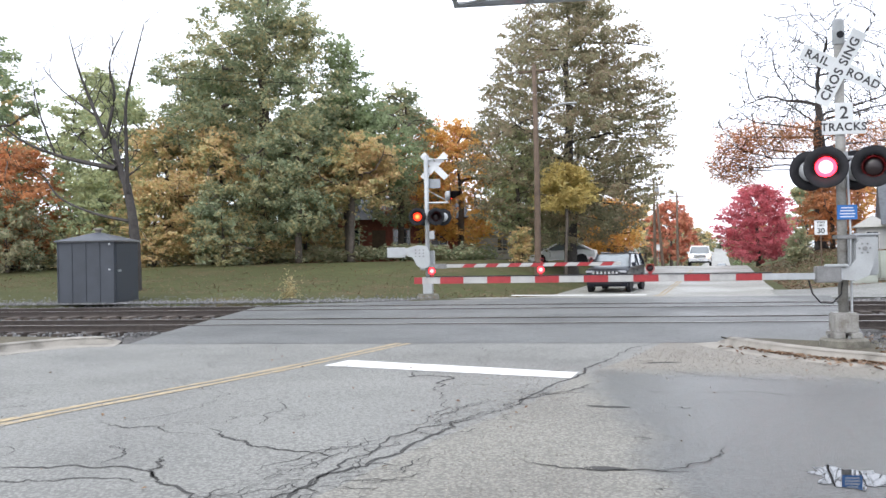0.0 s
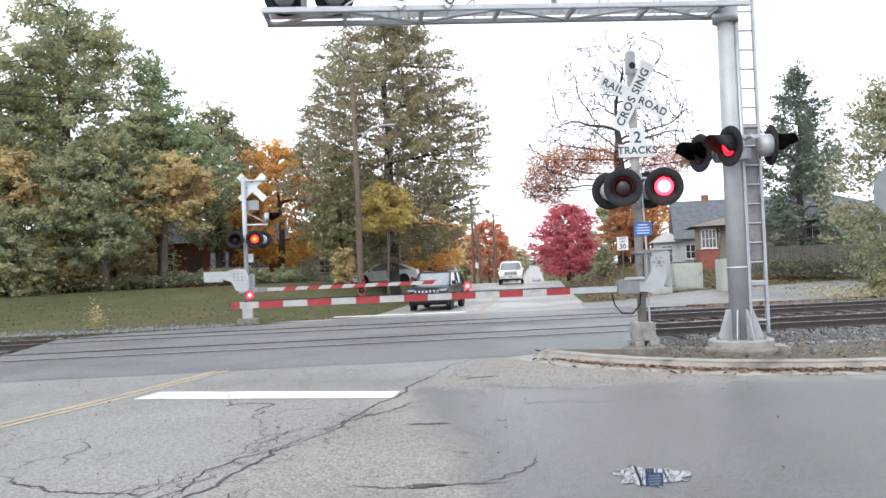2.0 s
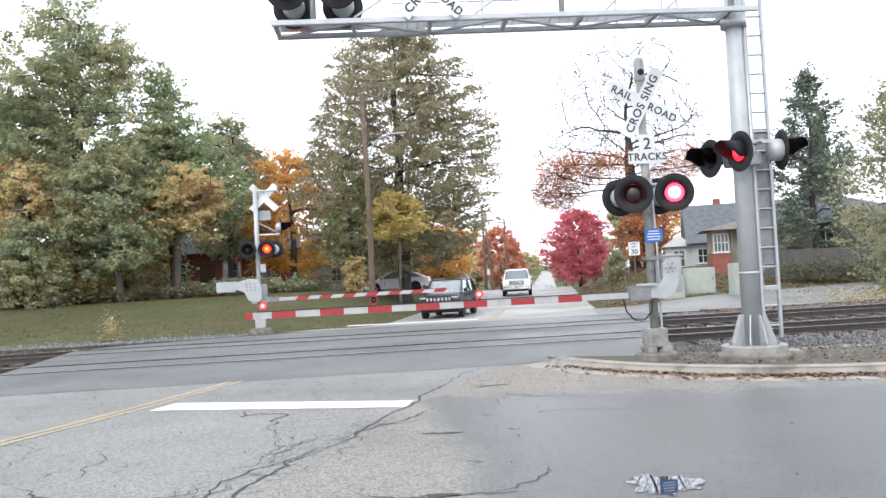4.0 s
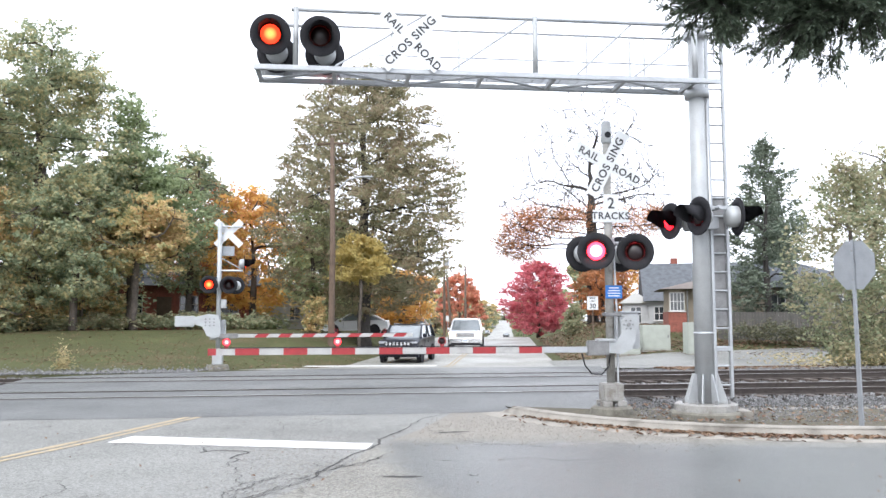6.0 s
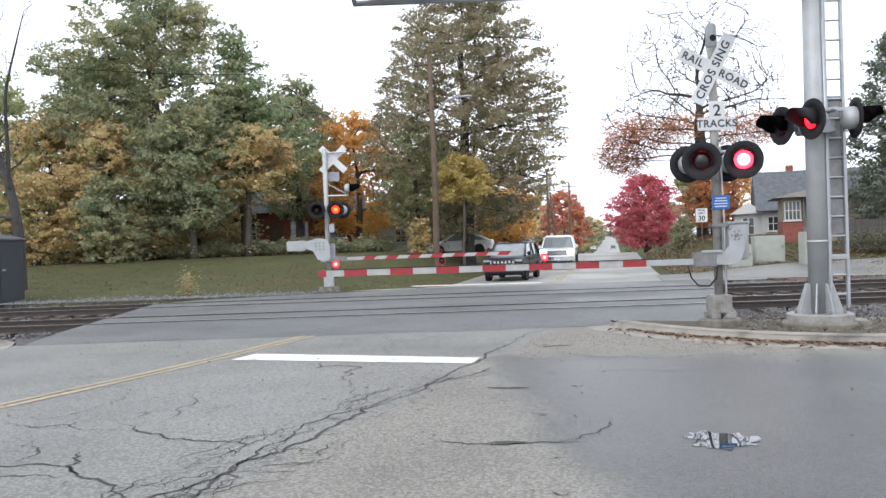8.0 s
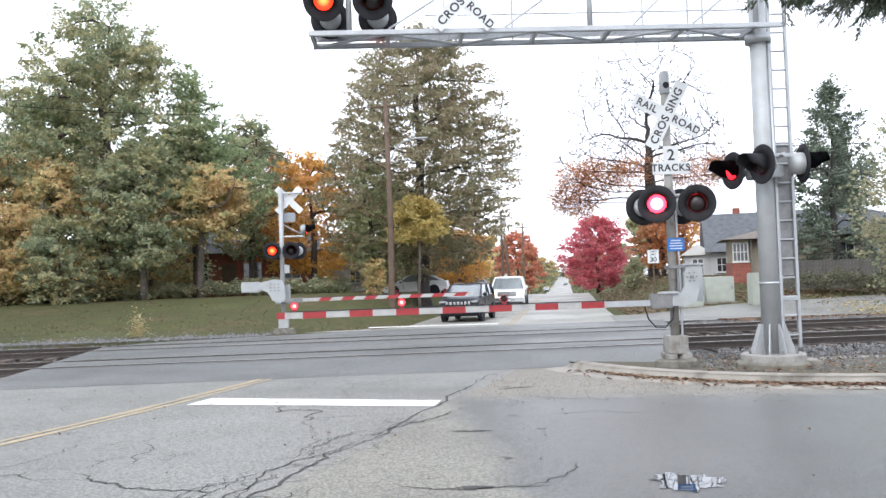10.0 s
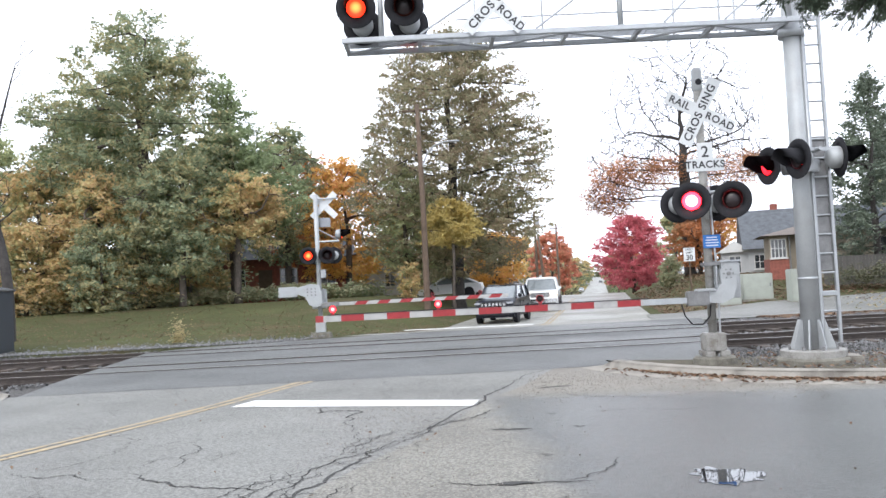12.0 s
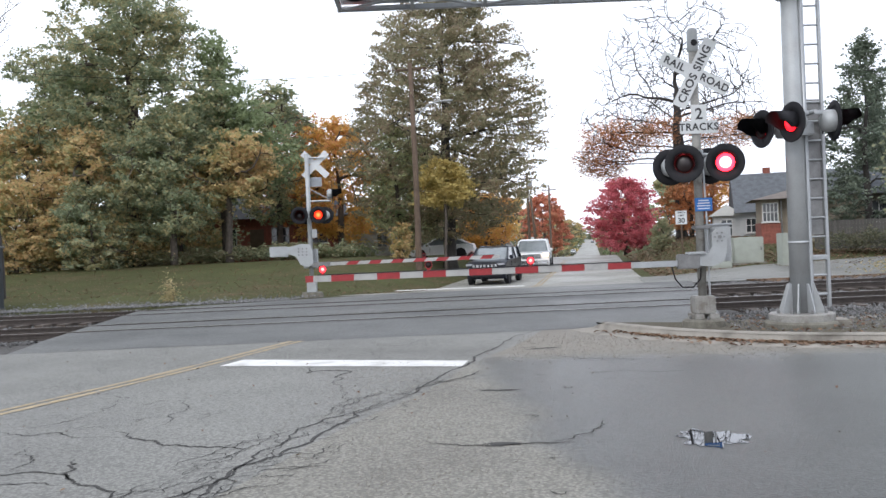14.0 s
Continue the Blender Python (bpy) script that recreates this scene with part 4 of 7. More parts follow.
def grown_tree(x, y, h, trunk_r, fork, crown, bark, label, seed=1, marks=700, stride=0.5, leaf=None, leaf_n=0, leaf_size=0.1, leaf_low=1.0, lean=0.0, name="tree", twig=0.014):
    """A bare or thinly leaved tree whose limbs grow towards marks strewn through the crown.
    crown: ellipsoids (x, z, rx, rz) about the trunk's foot."""
    rnd = np.random.RandomState(seed)
    pts = []
    while len(pts) < marks:
        cx, cz, rx, rz = crown[rnd.randint(len(crown))]
        d = rnd.randn(3)
        d /= np.linalg.norm(d)
        d *= rnd.rand() ** 0.4
        pts.append((cx + rx * d[0], rx * d[1] * 0.9, cz + rz * d[2]))
    P = np.array(pts)
    k = max(3, int(fork / stride))
    trunk = [(lean * fork * i / k + 0.06 * math.sin(i * 1.1 + seed) * i / k, 0.05 * math.cos(i + seed), -0.2 + (fork + 0.2) * i / k) for i in range(k + 1)]
    nodes, parent = grow(P, trunk, max(1, int(k * 0.45)), stride, rnd, 16000)
    vv, ff, tips, _ = limb_mesh(nodes, parent, trunk_r, twig, 0.66)
    t = thing(name, label, "tree", pose(x, y, land_z(x, y)))
    part("trunk", mesh_from("trunk", vv, ff, bark, True), bark, t)
    if leaf:
        state = random.getstate()
        random.seed(seed)
        low = [q for q in tips if q[2] < h * leaf_low] or tips

        def spot():
            q = random.choice(low)
            return (q[0] + random.gauss(0, 0.32), q[1] + random.gauss(0, 0.32), q[2] + random.gauss(-0.1, 0.26))
        v2, f2 = leaf_cloud(leaf_n, spot, leaf_size)
        part("crown", mesh_from("crown", v2, f2, leaf), leaf, t)
        random.setstate(state)
    return t


def dead_tree(x, y, label, limbs, seed):
    """A bare tree: tapered main limbs (x, z, radius) with side shoots that fork twice."""
    rnd = random.Random(seed)
    z0 = land_z(x, y)
    v, f = [], []
    t = thing("tree", label, "tree", pose(x, y, z0))

    def shoot(p, way, length, rad, deep):
        line = [p]
        for _ in range(4):
            way = (way + Vector((rnd.gauss(0, 0.22), rnd.gauss(0, 0.22), rnd.gauss(0.08, 0.15)))).normalized()
            line.append(line[-1] + way * length / 4)
        add_tube(v, f, line, [rad, rad * 0.8, rad * 0.6, rad * 0.45, rad * 0.25], 4)
        if deep:
            for k in range(rnd.randint(2, 4)):
                q = line[rnd.randint(1, 4)]
                shoot(q, (way + Vector((rnd.gauss(0, 0.7), rnd.gauss(0, 0.7), rnd.gauss(0.2, 0.4)))).normalized(), length * rnd.uniform(0.35, 0.65), rad * 0.55, deep - 1)

    for limb in limbs:
        deep = rnd.uniform(-0.5, 0.5)
        line = [Vector((a, deep * min(1.0, c / 8) * k / 3, c)) for k, (a, c, _) in enumerate(limb)]
        fine = smooth_line(line, 4)
        rr = np.interp(np.linspace(0, len(limb) - 1, len(fine)), range(len(limb)), [q[2] for q in limb])
        rr = rr * 0.82
        add_tube(v, f, fine, list(rr), 8)
        for k in range(2, len(fine)):
            if fine[k].z > 4.2 and rnd.random() < 0.9:
                way = (fine[k] - fine[k - 1]).normalized()
                shoot(fine[k], (way * 0.6 + Vector((rnd.gauss(0, 0.6), rnd.gauss(0, 0.6), rnd.gauss(0.25, 0.3)))).normalized(), rnd.uniform(0.7, 1.7), max(0.016, rr[k] * 0.4), 2)
    part("trunk", mesh_from("trunk", v, f, M_DARKBARK, True), M_DARKBARK, t)
    return t


# the wood behind the grass
leaf_tree(-25.7, 43.0, 17.3, 6.9, 3.0, 0.4, L_OAK, "tall green oak just turning, on the border of a wood", clumps=430, per=120, size=0.1, seed=11, clump_r=0.75, leader=0.8, gaps=0.16,
          lobes=[(-0.6, 0, 12.9, 4.1, 3.6, 3.6), (-0.3, 0, 16.1, 2.6, 2.4, 1.7), (-5.2, 0.4, 11.4, 3.0, 2.8, 2.2), (2.6, 0, 13.2, 1.9, 2.0, 2.4), (2.6, 0, 9.2, 3.4, 3.2, 2.6), (-3.4, -0.4, 7.8, 4.2, 3.6, 2.8), (1.5, -0.8, 5.6, 4.6, 3.2, 2.0)])
leaf_tree(-21.4, 45.5, 13.9, 3.9, 2.4, 0.3, L_DEEP, "dense dark green oak on the border of a wood", clumps=230, per=110, size=0.11, seed=12, clump_r=0.75, leader=0.75, gaps=0.12,
          lobes=[(-0.3, 0, 11.7, 1.9, 1.9, 2.1), (0.3, 0, 8.8, 3.0, 2.6, 2.0), (1.6, 0, 6.4, 3.4, 3.0, 2.4), (-1.6, 0, 6.6, 2.8, 2.8, 2.4)])
leaf_tree(-29.8, 44.6, 12.0, 4.6, 1.5, 0.28, L_DEEP, "dark green tree on the border of a wood", "round", 180, 95, 0.115, seed=13, gaps=0.1)
leaf_tree(-31.5, 41.5, 8.2, 3.6, 0.8, 0.2, L_MIX, "yellow and green tree with low boughs", "round", 125, 91, 0.111, seed=14)
leaf_tree(-27.6, 41.4, 7.6, 3.6, 0.7, 0.18, L_MIX, "low turning tree with yellow-orange boughs", "round", 170, 95, 0.1, seed=15, gaps=0.12)
leaf_tree(-22.8, 41.8, 8.4, 3.4, 1.6, 0.2, L_OAK, "bushy green tree below a tall oak", "round", 160, 95, 0.1, seed=16, gaps=0.12)
leaf_tree(-20.1, 43.0, 7.6, 3.0, 2.3, 0.2, L_MIX, "yellow-leaved young oak with spreading boughs", clumps=150, per=95, size=0.1, seed=17, gaps=0.12, leader=0.7,
          lobes=[(0.4, 0, 5.6, 2.6, 2.4, 1.9), (-1.4, 0, 4.2, 2.2, 2.2, 1.5), (1.6, 0, 4.4, 1.7, 2.0, 1.3)])
leaf_tree(-36.5, 42.0, 12.0, 4.2, 1.5, 0.25, L_LIME, "pale yellow-green tree behind a bare tree", "oval", 150, 91, 0.126, seed=18)
leaf_tree(-37.5, 36.0, 6.8, 3.2, 0.6, 0.2, L_RUST, "rust-orange tree behind a metal hut", "round", 112, 91, 0.111, seed=19)
leaf_tree(-42.0, 38.5, 14.0, 4.0, 2.0, 0.3, L_DEEP, "dark green tree closing off the wood", "oval", 137, 91, 0.126, seed=20)
leaf_tree(-44.0, 34.0, 7.5, 3.6, 0.6, 0.2, L_MIX, "brown and orange tree at the wood's end", "round", 112, 91, 0.111, seed=21)
leaf_tree(-21.2, 53.5, 12.2, 3.6, 3.0, 0.22, L_OAK, "green tree behind the wood's edge", "oval", 112, 78, 0.126, seed=22)
leaf_tree(-17.0, 54.0, 9.3, 3.8, 1.9, 0.22, L_ORANGE, "bright orange maple in full autumn leaf", "round", 180, 100, 0.105, seed=23, gaps=0.14)
leaf_tree(-21.5, 58.0, 11.0, 3.4, 3.0, 0.22, L_RUST, "orange-topped maple behind the oaks", "round", 100, 78, 0.118, seed=24)
for i, (tx, ty, th) in enumerate([(-34, 50, 12), (-40, 47, 12), (-47, 42, 13), (-52, 36, 14), (-28, 55, 12), (-14, 66, 9), (-24, 68, 11), (-58, 30, 13)]):
    leaf_tree(tx, ty, th, 4.2, 1.0, 0.25, (L_OAK, L_LIME, L_MIX, L_DEEP)[i % 4], "tree standing deep in a mixed autumn wood", "round", 70, 55, 0.22, seed=30 + i, clump_r=1.1, group="deep wood")
leaf_tree(-30.5, 39.0, 4.8, 2.6, 0.2, 0.1, L_MIX, "bushy yellow-green sapling before the wood", "round", 80, 80, 0.1, seed=61, clump_r=0.6)
leaf_tree(-26.4, 39.6, 4.4, 2.5, 0.2, 0.1, L_OAK, "bushy green sapling before the wood", "round", 80, 80, 0.1, seed=62, clump_r=0.6)
leaf_tree(-40.3, 70.0, 10.0, 4.6, 0.3, 0.25, L_DEEP, "tree standing deep in a mixed autumn wood", "round", 110, 60, 0.22, seed=77, clump_r=1.1, group="deep wood")
leaf_tree(-33.8, 38.0, 5.2, 2.6, 0.2, 0.1, L_LIME, "pale green sapling before the wood", "round", 80, 80, 0.1, seed=63, clump_r=0.6)
leaf_tree(-36.5, 34.5, 4.2, 2.6, 0.2, 0.1, L_SCRUB, "brownish green scrub sapling by a metal hut", "round", 70, 80, 0.1, seed=64, clump_r=0.6)
leaf_tree(-23.8, 44.5, 5.6, 2.6, 0.4, 0.1, L_MIX, "yellowing sapling beneath an oak", "round", 70, 80, 0.1, seed=65, clump_r=0.6)
# the great tree by the road and the small ones round it
leaf_tree(-9.0, 51.5, 17.4, 7.0, 2.6, 0.42, L_OLIVE, "tall broad olive-brown pin oak beside the road", clumps=820, per=115, size=0.088, bark=M_DARKBARK, seed=41, clump_r=0.7, hollow=0.3, leader=0.9, gaps=0.17, flat=0.42,
          profile=[(2.2, 3.2), (4.0, 6.0), (7.0, 7.1), (9.5, 7.1), (11.5, 6.5), (13.5, 5.8), (15.2, 4.9), (16.5, 3.5), (17.4, 1.6), (17.8, 0.4)])
leaf_tree(-8.4, 46.6, 6.9, 2.0, 3.9, 0.09, L_YELLOW, "small yellow-leaved tree before a tall oak", clumps=130, per=85, size=0.085, seed=42, clump_r=0.5, gaps=0.14,
          lobes=[(0.1, 0, 5.5, 1.6, 1.5, 1.2), (-0.9, 0, 4.6, 1.2, 1.2, 0.8), (1.0, 0, 4.7, 1.0, 1.2, 0.8)])
leaf_tree(-11.8, 49.5, 8.2, 2.6, 2.0, 0.16, L_LIME, "thin yellow-green tree beside a street lamp", "oval", 75, 78, 0.096, seed=43, clump_r=0.7)
leaf_tree(-11.1, 47.0, 1.7, 0.8, 0.2, 0.05, L_MIX, "small round yellow-brown shrub in grass", "round", 35, 60, 0.09, seed=44, clump_r=0.35, name="shrub")
leaf_tree(-8.4, 67, 5.6, 3.0, 1.4, 0.16, L_ORANGE, "orange and yellow maple beyond a tall oak", "round", 100, 78, 0.111, seed=45)
leaf_tree(-12.0, 75, 6.0, 3.4, 1.4, 0.16, L_YELLOW, "yellow tree far along the road", "round", 87, 78, 0.118, seed=46)
# the right side
grown_tree(7.2, 69.4, 19.4, 0.5, 11.5, [(0.0, 14.0, 6.8, 5.9), (-3.6, 9.6, 4.4, 3.0), (3.6, 10.4, 3.8, 3.6), (-6.0, 6.8, 2.4, 1.6)], M_DARKBARK, "tall half-bare oak with brown leaves on its lower limbs", 7, 6500, 0.42, L_RUST, 14000, 0.1, 0.5, twig=0.03)
leaf_tree(3.4, 89.5, 7.9, 4.3, 0.8, 0.2, L_RED, "brilliant crimson maple beside the road", "round", 230, 90, 0.12, seed=51)
leaf_tree(7.6, 66.0, 6.2, 2.4, 0.8, 0.16, L_RUST, "rust-red small tree by the houses", "round", 100, 91, 0.111, seed=52)
leaf_tree(10.0, 72.0, 6.5, 2.6, 0.8, 0.16, L_ORANGE, "orange tree beside a house", "round", 87, 78, 0.111, seed=53)
leaf_tree(5.0, 62.0, 2.2, 1.0, 0.2, 0.06, L_SCRUB, "low green roadside shrub", "round", 30, 60, 0.1, seed=54, name="shrub", clump_r=0.4)
leaf_tree(-7.6, 132, 10.0, 4.4, 1.5, 0.25, L_CORAL, "red-orange maple standing by the distant road", "round", 90, 60, 0.28, seed=55, z0=-1.6)
leaf_tree(14.9, 48.2, 11.2, 3.0, 1.2, 0.2, L_PINE, "dark green pine with open drooping boughs", clumps=230, per=85, size=0.085, bark=M_DARKBARK, seed=56, name="pine_tree", clump_r=0.6, leader=0.97, gaps=0.2, flat=0.4,
          profile=[(1.0, 3.0), (3.0, 3.6), (5.0, 3.2), (7.0, 2.6), (8.6, 1.9), (9.8, 1.4), (10.6, 0.7), (11.3, 0.2)])
leaf_tree(17.6, 55.0, 9.0, 2.4, 1.0, 0.2, L_PINE, "dark pine behind a house", "cone", 112, 78, 0.111, M_DARKBARK, seed=57, name="pine_tree")
leaf_tree(12.9, 31.4, 7.6, 2.6, 0.4, 0.12, L_SCRUB, "thin yellow-green tree with bare upper twigs", "oval", 150, 84, 0.074, seed=58, clump_r=0.7)
leaf_tree(15.7, 33.0, 8.6, 3.2, 0.3, 0.14, L_SCRUB, "yellow-green tree beside the tracks", "oval", 160, 84, 0.081, seed=59, clump_r=0.7)
grown_tree(14.2, 33.2, 9.5, 0.1, 3.0, [(0.0, 6.5, 1.5, 3.0)], M_BARK, "slim bare tree among yellow-green leaves", 17, 220, 0.35)
dead_tree(-22.6, 27.8, "bare dark dead tree with forked spreading limbs",
          [[(0, -0.3, 0.3), (-0.05, 2.2, 0.24), (-0.45, 4.1, 0.2), (-0.9, 5.0, 0.17), (-1.4, 6.3, 0.13)], [(-1.4, 6.3, 0.11), (-2.2, 8.1, 0.08), (-2.7, 9.3, 0.05), (-3.1, 10.7, 0.02)],
           [(-1.8, 7.2, 0.06), (-3.5, 8.4, 0.04), (-4.4, 9.4, 0.02)], [(-1.4, 6.3, 0.1), (-0.8, 7.9, 0.07), (-0.9, 9.3, 0.05), (0.0, 10.6, 0.02)],
           [(-0.35, 4.0, 0.12), (-0.3, 5.6, 0.09), (-0.2, 7.6, 0.07), (0.3, 9.1, 0.05), (0.9, 10.7, 0.02)], [(-0.9, 5.0, 0.13), (-3.5, 5.6, 0.09), (-5.4, 6.3, 0.06), (-6.6, 7.1, 0.03)],
           [(-4.0, 5.7, 0.06), (-4.7, 7.5, 0.04), (-5.0, 9.1, 0.02)], [(-0.1, 2.8, 0.09), (-2.0, 3.2, 0.06), (-3.7, 3.9, 0.05), (-4.4, 4.8, 0.03)]], 23)
for i in range(64):
    yy = 112 + i * 8.5 + 40 * (i / 64) ** 2
    side = -1 if i % 2 else 1
    out = (6.6 if yy > 190 else 9.0) + (i * 7) % 5 + (3 if side > 0 and yy < 160 else 0)
    leaf_tree(side * out - 2.0, yy, 8 + (i * 5) % 6, 3.4 + (i % 3) * 0.7, 0.4, 0.2, (L_OAK, L_MIX, L_RUST, L_OLIVE, L_DEEP, L_OAK)[i % 6],
              "distant roadside tree in autumn leaf", "round", 30, 46, 0.36, seed=70 + i, clump_r=1.2, group="far roadside trees")
for i in range(14):
    leaf_tree(-46 + i * 7 + (i * 5) % 4, 640 + (i * 37) % 60, 11 + (i * 5) % 6, 5.5, 0.4, 0.3, (L_OAK, L_OLIVE, L_MIX)[i % 3], "tree on the crest of a distant hill", "round", 30, 40, 0.7, seed=150 + i, clump_r=2.0, group="hilltop trees")


def thicket(name, n, spot, size, mat, label, category="bush"):
    vv, ff = leaf_cloud(n, spot, size, 0.35)
    return tagged(part(name, mesh_from(name, vv, ff, mat), mat), label, category, kind="stuff")


def along(x0, y0, x1, y1, deep, high):
    def spot():
        u = random.random()
        k = random.random()
        x, y = x0 + (x1 - x0) * u + random.gauss(0, deep), y0 + (y1 - y0) * u + random.gauss(0, deep)
        top = high * (0.55 + 0.45 * noise.noise((x * 0.7, y * 0.7, 3.1)) + 0.25 * noise.noise((x * 2, y * 2, 1)))
        return (x, y, land_z(x, y) + max(0.05, top) * math.sqrt(k))
    return spot


random.seed(12)
thicket("undergrowth", 9000, along(-35, 37.5, -24.5, 41.5, 0.8, 3.0), 0.1, L_MIX, "yellow-green saplings and brambles before the wood", "undergrowth")
thicket("undergrowth", 9000, along(-34, 41.5, -27.5, 45.5, 1.0, 5.0), 0.12, L_SCRUB, "leafy growth between the trunks of a wood", "undergrowth")
thicket("undergrowth", 9000, along(-45, 33, -30, 40, 0.9, 2.8), 0.13, L_SCRUB, "tangled green-brown undergrowth along the wood's edge", "undergrowth")
thicket("undergrowth", 6000, along(-30, 40, -14, 46, 0.7, 1.3), 0.12, L_SCRUB, "low tangled weeds before a brick house", "undergrowth")
thicket("undergrowth", 4500, along(-42, 35, -31, 41, 1.0, 4.0), 0.15, L_MIX, "yellowing saplings along the wood's edge", "undergrowth")
thicket("undergrowth", 14000, along(-56, 37, -31, 49, 1.6, 5.0), 0.2, L_SCRUB, "dense green-brown growth deep in the wood", "undergrowth")
thicket("undergrowth", 12000, along(-32, 62, -12, 76, 1.8, 6.0), 0.22, L_MIX, "dense autumn growth behind the houses", "undergrowth")
thicket("undergrowth", 5000, along(-28, 45.5, -23, 48, 0.8, 3.4), 0.15, L_OAK, "saplings between tall oaks", "undergrowth")
thicket("hedge", 4200, along(11.8, 43.6, 19, 40.6, 0.6, 1.6), 0.08, L_HEDGE, "dull green hedge before a fence", "hedge")
thicket("bush", 2500, along(-20, 50, -14.5, 53, 0.5, 1.5), 0.1, L_DEEP, "dark green bushes before a house", "bush")
thicket("dry_grass", 4500, along(10, 29.5, 26, 37, 1.0, 0.9), 0.06, L_DRY, "tall dry grass and weeds beside the tracks", "grass")
thicket("tall_weed", 500, lambda: (-13.9 + random.gauss(0, 0.14), 24.9 + random.gauss(0, 0.14), 0.05 + abs(random.gauss(0, 0.32))), 0.04, L_DRY, "pale dry weed at the edge of the gravel", "weed")


# ---------------------------------------------------------------- crossing signals
TURN = 11.3
FLASH = []                       # turning lens, its pose, the beat on which it is lit


def keep(bm, name, mats, smooth=True):
    me = bpy.data.meshes.new(name)
    bm.to_mesh(me)
    bm.free()
    for m in mats if isinstance(mats, (list, tuple)) else [mats]:
        me.materials.append(m)
    me.polygons.foreach_set("use_smooth", [smooth] * len(me.polygons))
    return me


def lens_mesh(r, lit):
    """A two-sided lens: one face glows, the other is dark."""
    bm = lathe([(0.0, -r * 0.36), (r * 0.5, -r * 0.3), (r * 0.85, -r * 0.15), (r, 0.0), (r * 0.85, r * 0.15), (r * 0.5, r * 0.3), (0.0, r * 0.36)], 20)
    for fc in bm.faces:
        fc.material_index = 0 if fc.calc_center_median().y < 0 else 1
    return keep(bm, "lens", [lit, M_LENS_OFF], True)


LENS_NEAR, LENS_FAR, LENS_ARM = lens_mesh(0.148, M_LIT), lens_mesh(0.148, M_LIT_FAR), lens_mesh(0.052, M_LIT_ARM)
LENS_SIDE = lens_mesh(0.148, M_LIT_SIDE)
BOARD = keep(lathe([(0.158, -0.005), (0.3, -0.004), (0.308, 0.0), (0.305, 0.012), (0.158, 0.008), (0.158, -0.005)], 36), "backboard", M_BLACK)
BOWL = keep(lathe([(0.165, 0.006), (0.172, 0.05), (0.165, 0.14), (0.12, 0.19), (0.04, 0.2), (0.0, 0.2)], 24), "housing", M_ALU)
BOWL_IN = keep(lathe([(0.157, -0.01), (0.157, 0.1), (0.12, 0.17), (0.0, 0.175)], 20), "reflector_bowl", M_BLACK)


def visor_mesh(length=0.34):
    bm = bmesh.new()
    n, rows = 18, []
    for y, sag in ((0.0, 1.0), (-length * 0.5, 0.92), (-length, 0.8)):
        row = []
        for k in range(n + 1):
            g = math.radians(-35 + 250 * k / n) if y == 0 else math.radians(-35 + 250 * k / n)
            z = 0.17 * math.sin(g)
            yy = y if z > -0.02 else y * max(0.15, 0.75 + z * 4)
            row.append(bm.verts.new((0.17 * math.cos(g), yy, z)))
        rows.append(row)
    for a, b in zip(rows, rows[1:]):
        for k in range(n):
            bm.faces.new((a[k], a[k + 1], b[k + 1], b[k]))
    bmesh.ops.solidify(bm, geom=bm.faces, thickness=0.006)
    return keep(bm, "visor", M_BLACK)


VISOR, SHORT_VISOR = visor_mesh(), visor_mesh(0.13)


def lamp_unit(parent, at, beat, lens=None, visor=None, name="signal_lamp", label="black round flashing lamp with a hood"):
    """One flasher: round backing board, bowl, hood, and a lens that turns its lit or its dark face to the road."""
    u = part(name, BOARD, None, parent, label, at)
    part("housing", BOWL, None, u, "grey metal housing")
    part("reflector_bowl", BOWL_IN, None, u)
    part("visor", visor or VISOR, None, u)
    o = part("lens", lens or LENS_NEAR, None, u, "red lens")
    FLASH.append((o, Vector((0, -0.012, 0)), beat))
    return u


def blade(parent, name, angle, mat, length=1.22, text=None, y=0.0):
    m = pose(0, y, 0, 0, angle, 0)
    o = part(name, box((-length / 2, -0.004, -0.114), (length / 2, 0.004, 0.114), 0.002), mat, parent, at=m)
    return o


def crossbuck(parent, at, a1, a2, mats, lettered=True):
    """Crossed blades with the words on them; faces -y."""
    cb = part("crossbuck", box((-0.05, 0.0, -0.05), (0.05, 0.03, 0.05), 0.005), M_GALV, parent, "crossed white blades lettered in black" if lettered else "bare grey-white backs of crossed blades", at)
    b1 = blade(cb, "blade", a1, mats, y=-0.012)
    b2 = blade(cb, "blade", a2, mats, y=-0.024)
    if lettered:
        for b, halves in ((b1, ("RAIL", "ROAD")), (b2, ("CROS", "SING"))):
            for sgn, w in zip((-1, 1), halves):
                off = 0.365 if b is b1 else 0.275
                writing("lettering", w, 0.168 if b is b1 else 0.185, b, Matrix.Translation((sgn * off, -0.006, -0.005)) @ Matrix.Rotation(radians(90), 4, "X"), bold=0.004, spacing=1.12)
    return cb


